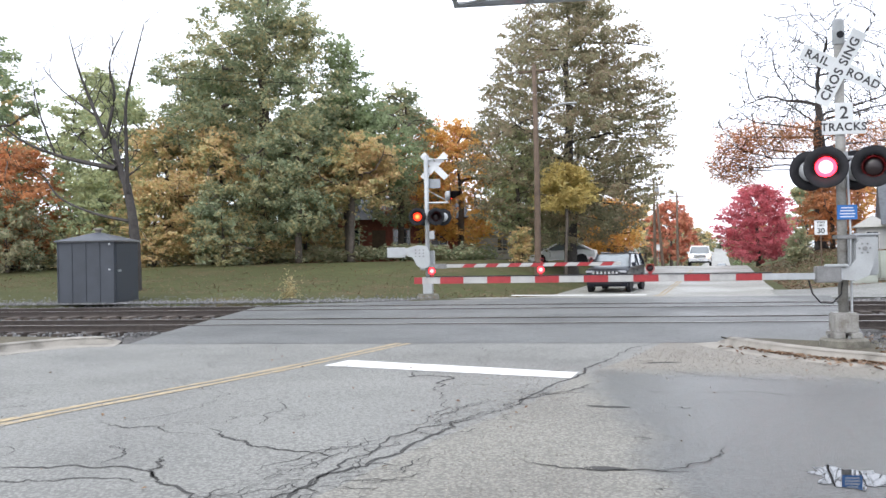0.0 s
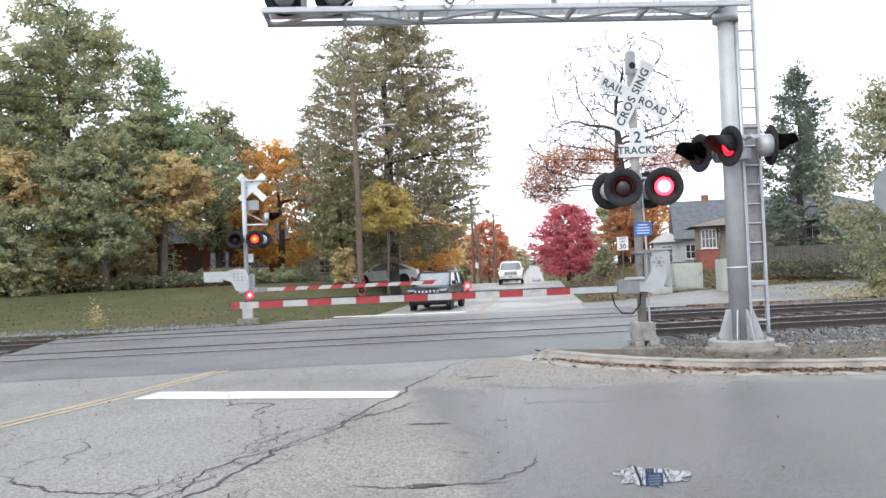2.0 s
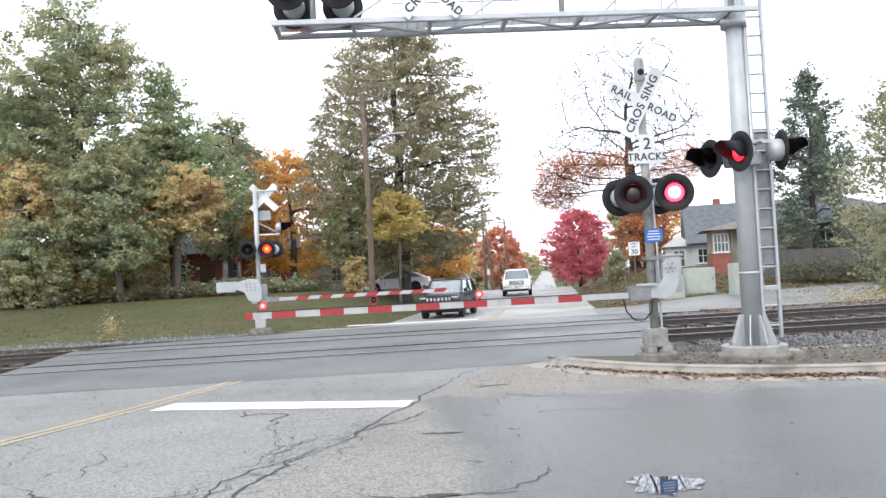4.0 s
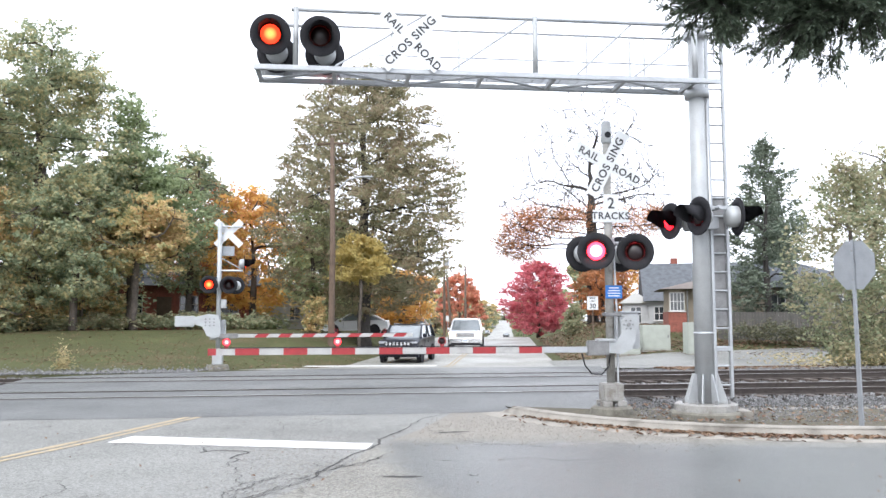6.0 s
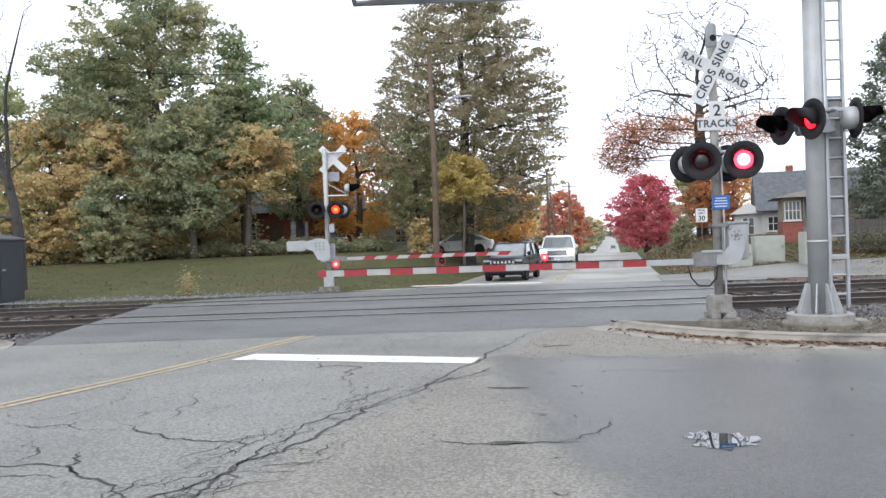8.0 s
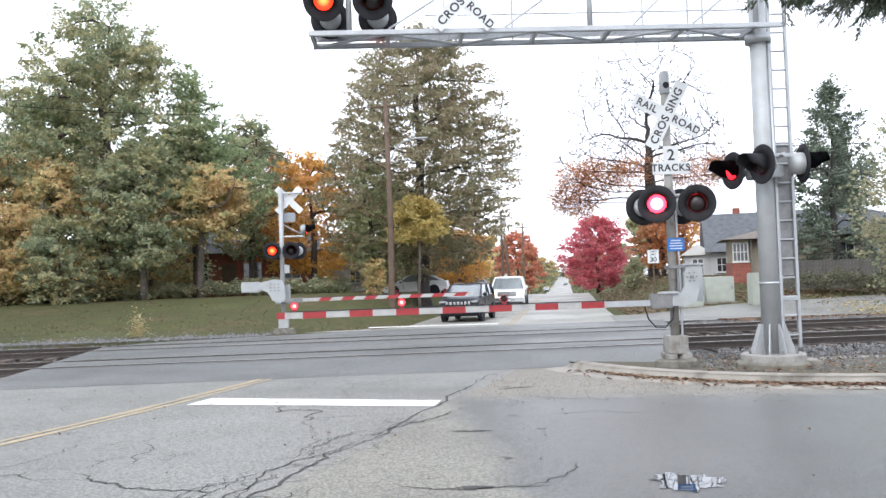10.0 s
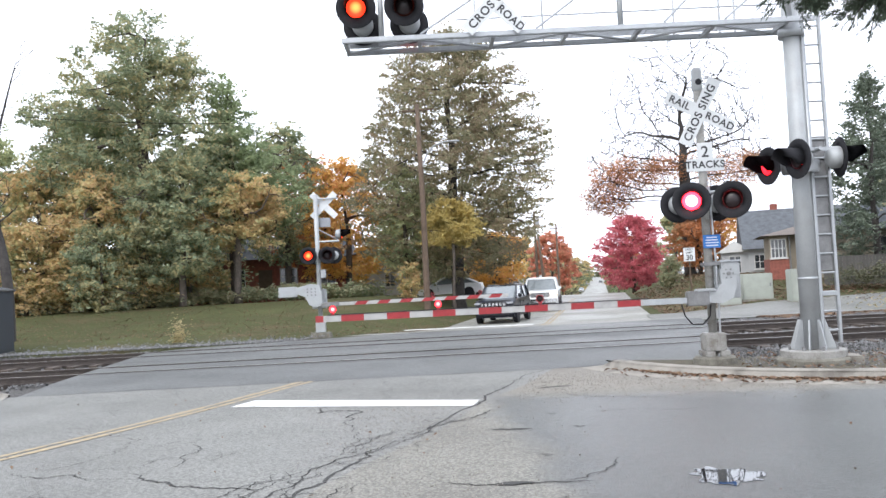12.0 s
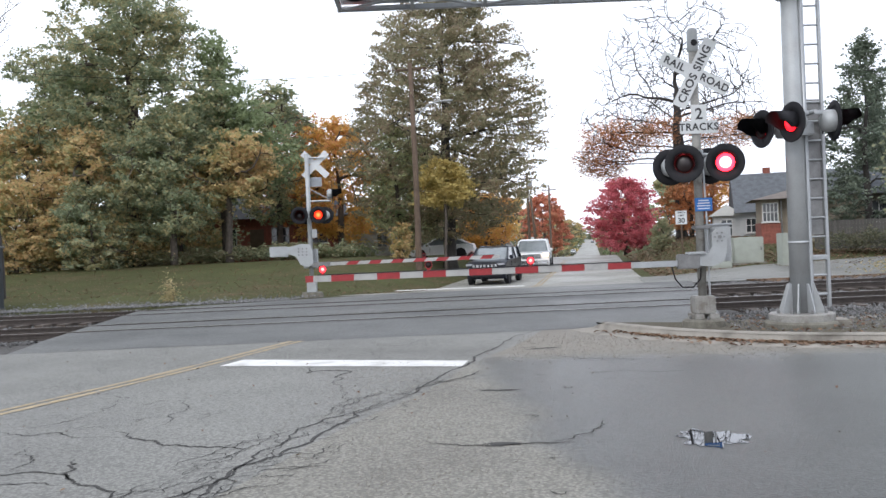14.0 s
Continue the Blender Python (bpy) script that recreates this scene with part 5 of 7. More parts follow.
def gate_arm(parent, at, first, end, diagonal, reds, lamps, z_mid=0.0, height=0.125):
    """A barrier arm lying along -x from its pivot (x from 0 to -end); bands of red on grey white, lanterns on top."""
    arm = part("gate_arm", box((-first, -0.02, -height * 0.46), (0.35, 0.02, height * 0.46), 0.006), M_GALV, parent, "lowered barrier arm banded red and white", at)
    part("arm_beam", box((-end, -0.012, -height / 2), (-first, 0.012, height / 2), 0.004), M_WHITEBAND, arm)
    for x0, x1 in reds:
        k = 0.06 if diagonal else 0.0
        poly = [(-x0 + k, -height / 2 - 0.001), (-x1 + k, -height / 2 - 0.001), (-x1 - k, height / 2 + 0.001), (-x0 - k, height / 2 + 0.001)]
        part("red_band", extrude_side(poly, -0.016, 0.016), M_REDBAND, arm)
    for x, beat in lamps:
        u = part("arm_lantern", box((-0.03, -0.03, height / 2), (0.03, 0.03, height / 2 + 0.05), 0.008), M_REDBAND, arm, "small red lantern on the barrier arm", pose(-x, 0, 0))
        cap = part("lantern_ring", lathe([(0.055, -0.03), (0.065, -0.03), (0.065, 0.03), (0.055, 0.03), (0.055, -0.03)], 16), M_REDBAND, u, at=pose(0, 0, height / 2 + 0.1))
        part("lantern_hood", box((-0.06, -0.07, 0.05), (0.06, 0.0, 0.06), 0.006), M_REDBAND, u, at=pose(0, 0, height / 2 + 0.1))
        o = part("lantern_lens", LENS_ARM, None, u)
        FLASH.append((o, Vector((0, 0, height / 2 + 0.1)), beat))
    tube("arm_cable", [(-first + 0.1, -0.02, height / 2 + 0.01), (-end * 0.5, -0.02, height / 2 + 0.012), (-end + 0.2, -0.02, height / 2 + 0.01)], 0.008, M_BLACK, arm, 5)
    return arm


def bolts(parent, n, r, z, rb=0.02, h=0.05):
    for k in range(n):
        g = 2 * math.pi * k / n
        part("bolt", cyl((r * math.cos(g), r * math.sin(g), z), (r * math.cos(g), r * math.sin(g), z + h), rb, seg=6), M_DARKSTEEL, parent)


# ---- near signal with its gate
near = thing("crossing_signal", "silver crossing signal mast with crossbuck, red flashers and lowered gate", "railway signal", pose(1.75, 13.84, 0.12, 0, 0, TURN), "crossing signals")
part("foundation", lathe([(0.0, 0.02), (0.3, 0.02), (0.34, -0.01), (0.36, -0.2), (0.0, -0.2)], 24, "Z"), M_FOUND, near, "round weathered concrete foundation")
part("base_box", box((-0.17, -0.15, 0.1), (0.17, 0.15, 0.4), 0.02), M_DIRTY, near, "square silver junction base")
for sx in (-1, 1):
    part("base_flange", box((sx * 0.12 - 0.08, -0.2, 0.02), (sx * 0.12 + 0.08, 0.2, 0.11), 0.01), M_DIRTY, near)
bolts(near, 4, 0.22, 0.02)
part("mast", cyl((0, 0, 0.4), (0, 0, 4.75), 0.07, seg=20), M_DIRTY, near, smooth=True)
part("mast_cap", lathe([(0.0, 4.82), (0.06, 4.81), (0.085, 4.77), (0.09, 4.44), (0.075, 4.42), (0.07, 4.42)], 20, "Z"), M_ALU, near, "silver bell housing with a dark grille", smooth=True)
part("bell_grille", lathe([(0.0, -0.012), (0.05, -0.01), (0.055, 0.0), (0.0, 0.0)], 16), M_BLACK, near, at=pose(0, -0.088, 4.56))
crossbuck(near, pose(-0.02, -0.1, 4.05), 28, -62, M_SIGN)
two = part("track_number_sign", box((-0.13, -0.004, -0.16), (0.13, 0.004, 0.16), 0.012), M_SIGN, near, at=pose(0.03, -0.085, 3.38))
writing("lettering", "2", 0.26, two, pose(0, -0.006, 0, 90, 0, 0), bold=0.004)
trs = part("tracks_sign", box((-0.31, -0.004, -0.105), (0.31, 0.004, 0.105), 0.012), M_SIGN, near, at=pose(0.02, -0.09, 3.17))
writing("lettering", "TRACKS", 0.165, trs, pose(0, -0.006, 0, 90, 0, 0), bold=0.004, spacing=1.1)
head = part("cross_arm", cyl((-0.45, 0, 0), (0.45, 0, 0), 0.03, seg=12), M_GALV, near, at=pose(0, 0, 2.72, 0, 0, 5))
part("arm_collar", cyl((0, 0, -0.08), (0, 0, 0.08), 0.1, seg=16), M_GALV, head)
for bx, beat in ((-0.345, 0), (0.345, 1)):
    lamp_unit(head, pose(bx, -0.3, -0.16, 0, 0, -22), beat, visor=SHORT_VISOR)
    part("lamp_bracket", box((bx - 0.03, -0.3, -0.03), (bx + 0.03, 0.3, 0.03), 0.01), M_GALV, head)
    lamp_unit(head, pose(bx, 0.3, -0.16, 0, 0, 180), 1 - beat)
blue = part("notice_sign", box((-0.145, -0.004, -0.11), (0.145, 0.004, 0.11), 0.01), M_BLUE, near, "small blue emergency notice with lines of white print", pose(0.05, -0.085, 1.9))
for k, w in enumerate((0.17, 0.2, 0.22, 0.2)):
    part("print_line", box((-w / 2, -0.006, -0.008), (w / 2, -0.003, 0.008)), M_SIGN, blue, at=pose(0, 0, 0.066 - 0.044 * k))
mech = part("gate_mechanism", box((0.16, -0.05, 0.95), (0.5, 0.33, 1.55), 0.025), M_ALU, near, "grey gate motor box")
part("mechanism_lid", box((0.14, -0.07, 1.55), (0.52, 0.35, 1.58), 0.01), M_GALV, mech)
plate = [(-0.12, 0.9), (0.12, 0.88), (0.3, 0.96), (0.37, 1.15), (0.36, 1.38), (0.3, 1.47), (0.2, 1.49), (0.12, 1.42), (0.12, 1.2), (0.05, 1.1), (-0.12, 1.08)]
cw = part("crank_plate", extrude_side(plate, -0.22, -0.16), M_ALU, near, "curved silver crank plate with bolts")
for k in range(6):
    g = 2 * math.pi * k / 6
    part("plate_bolt", cyl((0.24 + 0.075 * math.cos(g), -0.235, 1.36 + 0.075 * math.sin(g)), (0.24 + 0.075 * math.cos(g), -0.215, 1.36 + 0.075 * math.sin(g)), 0.014, seg=6), M_DARKSTEEL, cw)
part("plate_hub", cyl((0.24, -0.25, 1.36), (0.24, -0.21, 1.36), 0.03, seg=12), M_DARKSTEEL, cw)
clamp = part("mast_clamp", box((-0.1, -0.1, 1.02), (0.16, 0.1, 1.09), 0.01), M_DARKSTEEL, near)
part("clamp_upper", box((-0.11, -0.1, 1.5), (0.17, 0.1, 1.56), 0.01), M_DARKSTEEL, near)
part("arm_clamp", box((-0.46, -0.26, 0.86), (-0.1, -0.12, 1.1), 0.015), M_DARKSTEEL, near, "bolted steel arm clamp")
part("clamp_plate", box((-0.3, -0.28, 1.09), (0.0, -0.1, 1.13), 0.01), M_ALU, near)
gate_arm(near, pose(-0.42, -0.2, 0.955, 0, 0, -2.2), 0.75, 6.12, False,
         [(0.79 + 0.755 * i, 1.165 + 0.755 * i) for i in range(7)] + [(5.99, 6.12)], [(2.42, 1), (4.09, 0), (5.83, 2)], height=0.104)
tube("gate_cable", [(-0.55, -0.2, 0.9), (-0.5, -0.2, 0.7), (-0.38, -0.18, 0.56), (-0.2, -0.15, 0.55), (-0.06, -0.1, 0.68), (-0.03, -0.06, 0.85)], 0.012, M_BLACK, near, 6)
tube("conduit", [(0.1, -0.06, 0.4), (0.1, -0.06, 1.0), (0.1, -0.06, 1.6), (0.07, -0.07, 2.5)], 0.018, M_GALV, near, 8)

# ---- far signal with its gate
far = thing("crossing_signal", "far silver crossing signal mast seen from behind its crossbuck", "railway signal", pose(-9.95, 27.81, -0.02, 0, 0, TURN), "crossing signals")
part("foundation", lathe([(0.0, 0.05), (0.36, 0.05), (0.42, -0.14), (0.0, -0.14)], 20, "Z"), M_FOUND, far, "round concrete foundation")
part("base_box", box((-0.17, -0.15, 0.06), (0.17, 0.15, 0.5), 0.02), M_ALU, far)
part("mast", cyl((0, 0, 0.5), (0, 0, 5.0), 0.08, seg=16), M_ALU, far, smooth=True)
cb = crossbuck(far, pose(0.28, 0.12, 4.62), 45, -45, M_SIGN, False)
part("tracks_sign", box((-0.25, -0.004, -0.17), (0.25, 0.004, 0.17), 0.012), M_SIGNBACK, far, "blank back of the track count sign", pose(0.24, 0.14, 4.0))
part("sign_bracket", cyl((0, 0, 4.85), (0.8, 0, 4.85), 0.03, seg=8), M_GALV, far)
part("side_bracket", cyl((0, 0, 3.3), (0.8, 0, 3.3), 0.035, seg=8), M_GALV, far)
part("bracket_stay", cyl((0.05, 0, 3.75), (0.75, 0, 3.35), 0.018, seg=6), M_GALV, far)
lamp_unit(far, pose(0.85, 0.1, 3.55, 0, 0, 95), 0, LENS_FAR)
head = part("cross_arm", cyl((-0.45, 0, 0), (0.45, 0, 0), 0.03, seg=12), M_GALV, far, at=pose(0, 0, 2.85, 0, 0, 12))
for bx, beat in ((-0.36, 0), (0.3, 1)):
    lamp_unit(head, pose(bx, -0.3, -0.05), beat, LENS_FAR)
    lamp_unit(head, pose(bx + 0.3, 0.3, -0.05, 0, 0, 180), 1 - beat, LENS_FAR)
    part("lamp_bracket", box((bx - 0.03, -0.3, -0.03), (bx + 0.03, 0.3, 0.03), 0.01), M_GALV, head)
part("junction_box", box((0.08, -0.1, 2.0), (0.26, 0.06, 2.3), 0.01), M_ALU, far)
part("counterweight", box((-1.45, -0.12, 1.36), (-0.78, -0.05, 1.73), 0.02), M_ALU, far, "pale grey counterweight plate", smooth=False)
quad = [(-0.8, 1.68), (-0.3, 1.8), (0.0, 1.76), (0.1, 1.48), (0.1, 1.05), (-0.1, 0.95), (-0.35, 1.05), (-0.5, 1.35), (-0.8, 1.46)]
qp = part("crank_plate", extrude_side(quad, -0.2, -0.1), M_ALU, far, "bolted grey crank plate")
for i in range(3):
    for j in range(3):
        part("plate_hole", cyl((-0.4 + 0.14 * i, -0.21, 1.4 + 0.11 * j), (-0.4 + 0.14 * i, -0.195, 1.4 + 0.11 * j), 0.03, seg=8), M_DARKSTEEL, qp)
part("gate_mechanism", box((-0.3, 0.1, 0.9), (0.2, 0.5, 1.6), 0.02), M_ALU, far)
part("arm_clamp", box((0.05, -0.2, 0.95), (0.7, -0.08, 1.12), 0.015), M_DARKSTEEL, far)
gate_arm(far, pose(0.35, -0.14, 1.04, 0, 0, 180), 0.35, 6.4, True, [(0.95 + 0.8 * i, 1.35 + 0.8 * i) for i in range(7)], [(3.7, 2), (5.4, 2)])

# ---- cantilever signal bridge
mx, my = 3.19, 13.45
cant = thing("cantilever_signal", "silver cantilever signal mast with a railed walkway reaching over the road", "railway signal", pose(mx, my, 0.0, 0, 0, TURN))
part("foundation", lathe([(0.0, 0.12), (0.54, 0.12), (0.57, 0.09), (0.58, -0.2), (0.0, -0.2)], 14, "Z"), M_FOUND, cant, "round mossy concrete foundation")
part("base_plate", lathe([(0.0, 0.235), (0.47, 0.235), (0.49, 0.22), (0.49, 0.115), (0.0, 0.115)], 14, "Z"), M_DIRTY, cant, "grey grout collar under the mast")
part("mast", cyl((0, 0, 0.235), (0, 0, 6.3), 0.158, 0.125, 28), M_ALU, cant, "tapered silver steel mast", smooth=True)
part("mast_seam", cyl((0, 0, 1.32), (0, 0, 1.36), 0.162, seg=28), M_GALV, cant, smooth=True)
for k in range(8):
    g = 2 * math.pi * k / 8 + 0.2
    m = pose(0, 0, 0.235, 0, 0, math.degrees(g))
    part("gusset", extrude_side([(0.13, 0.0), (0.33, 0.0), (0.33, 0.05), (0.2, 0.46), (0.13, 0.46)], -0.008, 0.008), M_ALU, cant, at=m)
bolts(cant, 8, 0.37, 0.235, 0.022, 0.06)
for z, r in ((5.25, 0.2), (6.25, 0.18)):
    part("mast_collar", cyl((0, 0, z - 0.07), (0, 0, z + 0.07), r, seg=20), M_GALV, cant, smooth=True)
END = -7.12
walkway = part("walkway", box((END, -0.36, 5.34), (0.25, -0.29, 5.42), 0.008), M_GALV, cant, "steel walkway truss with open grating")
part("chord", box((END, 0.33, 5.34), (0.25, 0.4, 5.42), 0.008), M_GALV, walkway)
n_bay = 6
for i in range(n_bay + 1):
    x = END + 0.05 + (6.9 / n_bay) * i
    part("cross_member", box((x - 0.03, -0.29, 5.33), (x + 0.03, 0.33, 5.4), 0.004), M_GALV, walkway)
    if i < n_bay:
        x2 = x + 6.9 / n_bay
        y1, y2 = (-0.28, 0.32) if i % 2 else (0.32, -0.28)
        part("brace", cyl((x, y1, 5.36), (x2, y2, 5.36), 0.022, seg=6), M_GALV, walkway)
for k in range(9):
    y = -0.25 + 0.065 * k
    part("grating_bar", box((END + 0.05, y - 0.004, 5.425), (0.1, y + 0.004, 5.45)), M_GALV, walkway)
for k in range(46):
    x = END + 0.1 + 0.148 * k
    part("grating_rod", box((x - 0.004, -0.27, 5.43), (x + 0.004, 0.29, 5.44)), M_GALV, walkway)
rail_ = part("handrail", cyl((END + 0.55, -0.3, 6.3), (0.1, -0.3, 6.3), 0.032, seg=10), M_GALV, cant, "tubular steel handrail", smooth=True)
part("handrail", cyl((END + 0.9, 0.36, 6.3), (0.1, 0.36, 6.3), 0.02, seg=8), M_GALV, cant, smooth=True)
part("mid_rail", cyl((END + 1.8, 0.36, 5.85), (0.1, 0.36, 5.85), 0.013, seg=8), M_GALV, rail_)
for x in (END + 0.62, -2.78, -0.15):
    part("rail_post", cyl((x, -0.3, 5.42), (x, -0.3, 6.34), 0.045, seg=10), M_ALU, rail_, smooth=True)
for x in (-5.0, -3.9, -1.75, -1.0, -0.75):
    part("back_post", cyl((x, 0.36, 5.42), (x, 0.36, 6.3), 0.018, seg=6), M_GALV, rail_)
for x0, x1 in ((-5.9, -4.55), (-4.1, -2.9), (-2.1, -1.2), (-1.15, -0.1)):
    part("rail_brace", cyl((x0, -0.3, 5.44), (x1, -0.3, 6.28), 0.018, seg=6), M_GALV, rail_)
crossbuck(cant, pose(-4.75, -0.4, 5.85), 45, -45, M_SIGN)
for bx, beat in ((-6.87, 0), (-6.13, 1)):
    lamp_unit(cant, pose(bx, -0.44, 5.85, 8, 0, 4), beat, LENS_FAR)
    lamp_unit(cant, pose(bx + 0.06, 0.02, 5.7, 0, 0, 184), 1 - beat, LENS_FAR)
    part("lamp_bracket", cyl((bx, -0.3, 6.05), (END + 0.62, -0.3, 6.05), 0.03, seg=8), M_GALV, cant)
# ladder up the mast
lad = part("ladder", box((0.2, -0.03, 0.3), (0.25, 0.03, 6.9), 0.006), M_GALV, cant, "steel access ladder", pose(0, 0.1, 0))
part("stile", box((0.47, -0.03, 0.3), (0.52, 0.03, 6.9), 0.006), M_GALV, lad)
for k in range(21):
    part("rung", cyl((0.22, 0, 0.5 + 0.305 * k), (0.5, 0, 0.5 + 0.305 * k), 0.017, seg=8), M_GALV, lad)
part("ladder_guard", box((0.25, 0.022, 1.45), (0.47, 0.034, 3.6), 0.004), M_DARKSTEEL, lad, "grey climbing guard plate")
part("guard_latch", box((0.1, -0.05, 1.05), (0.5, -0.02, 1.11), 0.006), M_GALV, lad)
for z in (1.1, 3.0, 5.0):
    part("ladder_stay", cyl((0.1, 0, z), (0.24, 0, z), 0.016, seg=6), M_GALV, lad)
tube("conduit", [(0.12, -0.12, 0.3), (0.13, -0.1, 2.5), (0.11, -0.1, 5.2)], 0.022, M_GALV, cant, 8)
# lamps on the mast that face the side street
for sgn, ang in ((1, -77), (-1, 84)):
    hd = part("cross_arm", cyl((-0.5, 0, 0), (0.5, 0, 0), 0.03, seg=10), M_GALV, cant, at=pose(0.0 if sgn > 0 else 0.16, 0.0, 3.32, 0, 0, ang))
    for bx, beat in ((-0.37, 0), (0.37, 1)):
        lamp_unit(hd, pose(bx, -0.32, -0.14), beat if sgn > 0 else 1 - beat, LENS_SIDE)
        part("lamp_bracket", box((bx - 0.025, -0.3, -0.03), (bx + 0.025, 0.03, 0.03), 0.006), M_GALV, hd)
part("lamp_collar", box((-0.22, -0.22, 3.0), (0.22, 0.22, 3.2), 0.02), M_GALV, cant)
slab = tagged(part("concrete_slab", box((3.35, 13.15, -0.05), (3.85, 13.65, 0.13), 0.02), M_KERB), "small pale concrete slab by the mast foot", "slab")

# ---- back of a stop sign
ss = thing("stop_sign", "bare grey back of an octagonal road sign on a steel post", "road sign", pose(4.8, 11.6, 0.1, 0, 0, -62))
post = part("post", extrude_side([(-0.035, 0.0), (0.035, 0.0), (0.02, 2.55), (-0.02, 2.55)], -0.012, 0.012), M_SIGNBACK, ss)
for v in post.data.vertices:
    v.co.x += (2.2 - v.co.z) * 0.01
oct_ = [(0.36 * math.cos(math.pi / 8 + k * math.pi / 4), 0.36 * math.sin(math.pi / 8 + k * math.pi / 4)) for k in range(8)]
part("sign_face", extrude_side([(x, z + 2.2) for x, z in oct_], 0.013, 0.018), M_SIGNBACK, ss)
for z in (2.0, 2.4):
    part("bolt", cyl((0, -0.02, z), (0, -0.012, z), 0.012, seg=6), M_DARKSTEEL, ss)

# ---- speed sign beyond the tracks
sp = thing("speed_sign", "white speed limit sign on a steel post", "road sign", pose(4.67, 45.0, 0.0, 0, 0, 5))
part("post", box((-0.035, 0.0, land_z(4.67, 45.0) - 0.1), (0.035, 0.04, 2.8), 0.004), M_POLE, sp)
sf = part("sign_face", box((-0.3, -0.012, 2.04), (0.3, -0.002, 2.76), 0.01), M_SIGN, sp)
writing("lettering", "SPEED", 0.14, sf, pose(0, -0.015, 2.66, 90, 0, 0), bold=0.002)
writing("lettering", "LIMIT", 0.14, sf, pose(0, -0.015, 2.5, 90, 0, 0), bold=0.002)
writing("lettering", "30", 0.36, sf, pose(0, -0.015, 2.23, 90, 0, 0), bold=0.008)

# ---------------------------------------------------------------- hut, cabinets
hut = thing("signal_hut", "slate grey-blue ribbed metal hut with a shallow pyramid roof", "hut", pose(-20.35, 23.2, 0.0, 0, 0, 15))
part("wall", box((-0.98, -0.92, 0.0), (0.98, 0.92, 2.08), 0.015), M_SHED, hut)
for k in range(5):
    part("rib", box((-0.96 + 0.48 * k - 0.02, -0.94, 0.03), (-0.96 + 0.48 * k + 0.02, -0.915, 2.06), 0.004), M_SHED, hut)
rb = bmesh.new()
bmesh.ops.create_cone(rb, cap_ends=True, segments=4, radius1=1.5, radius2=0.12, depth=0.3, matrix=Matrix.Translation((0, 0, 2.25)) @ Matrix.Rotation(math.pi / 4, 4, "Z"))
part("roof", rb, M_SHED, hut)
part("eave", box((-1.06, -1.0, 2.06), (1.06, 1.0, 2.11), 0.006), M_DARKSTEEL, hut)
part("vent_cap", lathe([(0.0, 2.56), (0.15, 2.54), (0.17, 2.5), (0.1, 2.48), (0.09, 2.36), (0.0, 2.36)], 16, "Z"), M_KERB, hut, "pale mushroom roof vent")
dr = part("door", box((0.98, -0.8, 0.08), (1.005, 0.35, 1.98), 0.006), M_SHED, hut)
part("handle", box((1.005, -0.72, 1.05), (1.05, -0.52, 1.12), 0.006), M_GALV, dr)
for k in range(2):
    part("bracket", box((0.8, -0.96, 1.1 + 0.85 * k), (0.86, -0.92, 1.16 + 0.85 * k), 0.004), M_GALV, hut)


def cabinet(x, y, w, d, h, label, mat, rz):
    c = thing("utility_cabinet", label, "cabinet", pose(x, y, land_z(x, y), 0, 0, rz), "utility cabinets")
    part("body", box((-w / 2, -d / 2, 0), (w / 2, d / 2, h), 0.03), mat, c)
    part("plinth", box((-w / 2 - 0.1, -d / 2 - 0.1, -0.3), (w / 2 + 0.1, d / 2 + 0.1, 0.03), 0.02), M_KERB, c)
    dd = part("door", box((-w / 2 + 0.05, -d / 2 - 0.02, 0.08), (w / 2 - 0.05, -d / 2 - 0.002, h - 0.1), 0.006), mat, c)
    part("handle", box((w / 2 - 0.16, -d / 2 - 0.05, h * 0.5), (w / 2 - 0.1, -d / 2 - 0.02, h * 0.62), 0.004), M_DARKSTEEL, dd)
    return c


M_CAB = material("pale_green_cabinet", (0.319, 0.342, 0.304), 0.5, vary=0.08, scale=3)
cabinet(7.05, 40.0, 1.35, 0.7, 1.2, "wide pale grey-green utility cabinet", M_CAB, 5)
cabinet(5.7, 39.0, 0.9, 0.7, 1.0, "low pale grey utility cabinet", M_CAB, 5)
cabinet(8.5, 38.2, 0.8, 0.7, 1.45, "tall pale grey-green utility cabinet", M_CAB, 8)

# ---------------------------------------------------------------- poles and wires
wp = thing("street_lamp", "tall brown timber pole with a curved street lamp arm", "street lamp", pose(-9.5, 44.1, land_z(-9.5, 44.1)))
wz = wp.matrix_basis.translation.z
v, f = [], []
add_tube(v, f, [(0, 0, -0.3), (0.05, 0, 5), (-0.02, 0, 11.6 - wz)], [0.19, 0.16, 0.12], 12)
part("pole", mesh_from("pole", v, f, M_POLE, True), M_POLE, wp)
arm_pts = [(0.1, 0, 8.2 - wz), (0.5, -0.05, 8.95 - wz), (1.0, -0.1, 9.35 - wz), (1.6, -0.1, 9.5 - wz), (2.1, -0.1, 9.52 - wz)]
tube("lamp_arm", [(p[0] * 0.88, p[1], p[2] - 0.15) for p in arm_pts], 0.05, M_GALV, wp, 8)
hd = lathe([(0.0, -0.32), (0.09, -0.28), (0.14, -0.05), (0.13, 0.18), (0.06, 0.3), (0.0, 0.31)], 14)
for q in hd.verts:
    q.co.z *= 0.5
part("lamp_head", hd, M_GALV, wp, at=pose(2.0, -0.1, 9.35 - wz, 0, 0, 90), smooth=True)
part("lamp_glass", lathe([(0.0, -0.08), (0.06, -0.06), (0.09, 0.0), (0.0, 0.0)], 12, "Z"), M_SIGN, wp, at=pose(2.05, -0.1, 9.3 - wz))
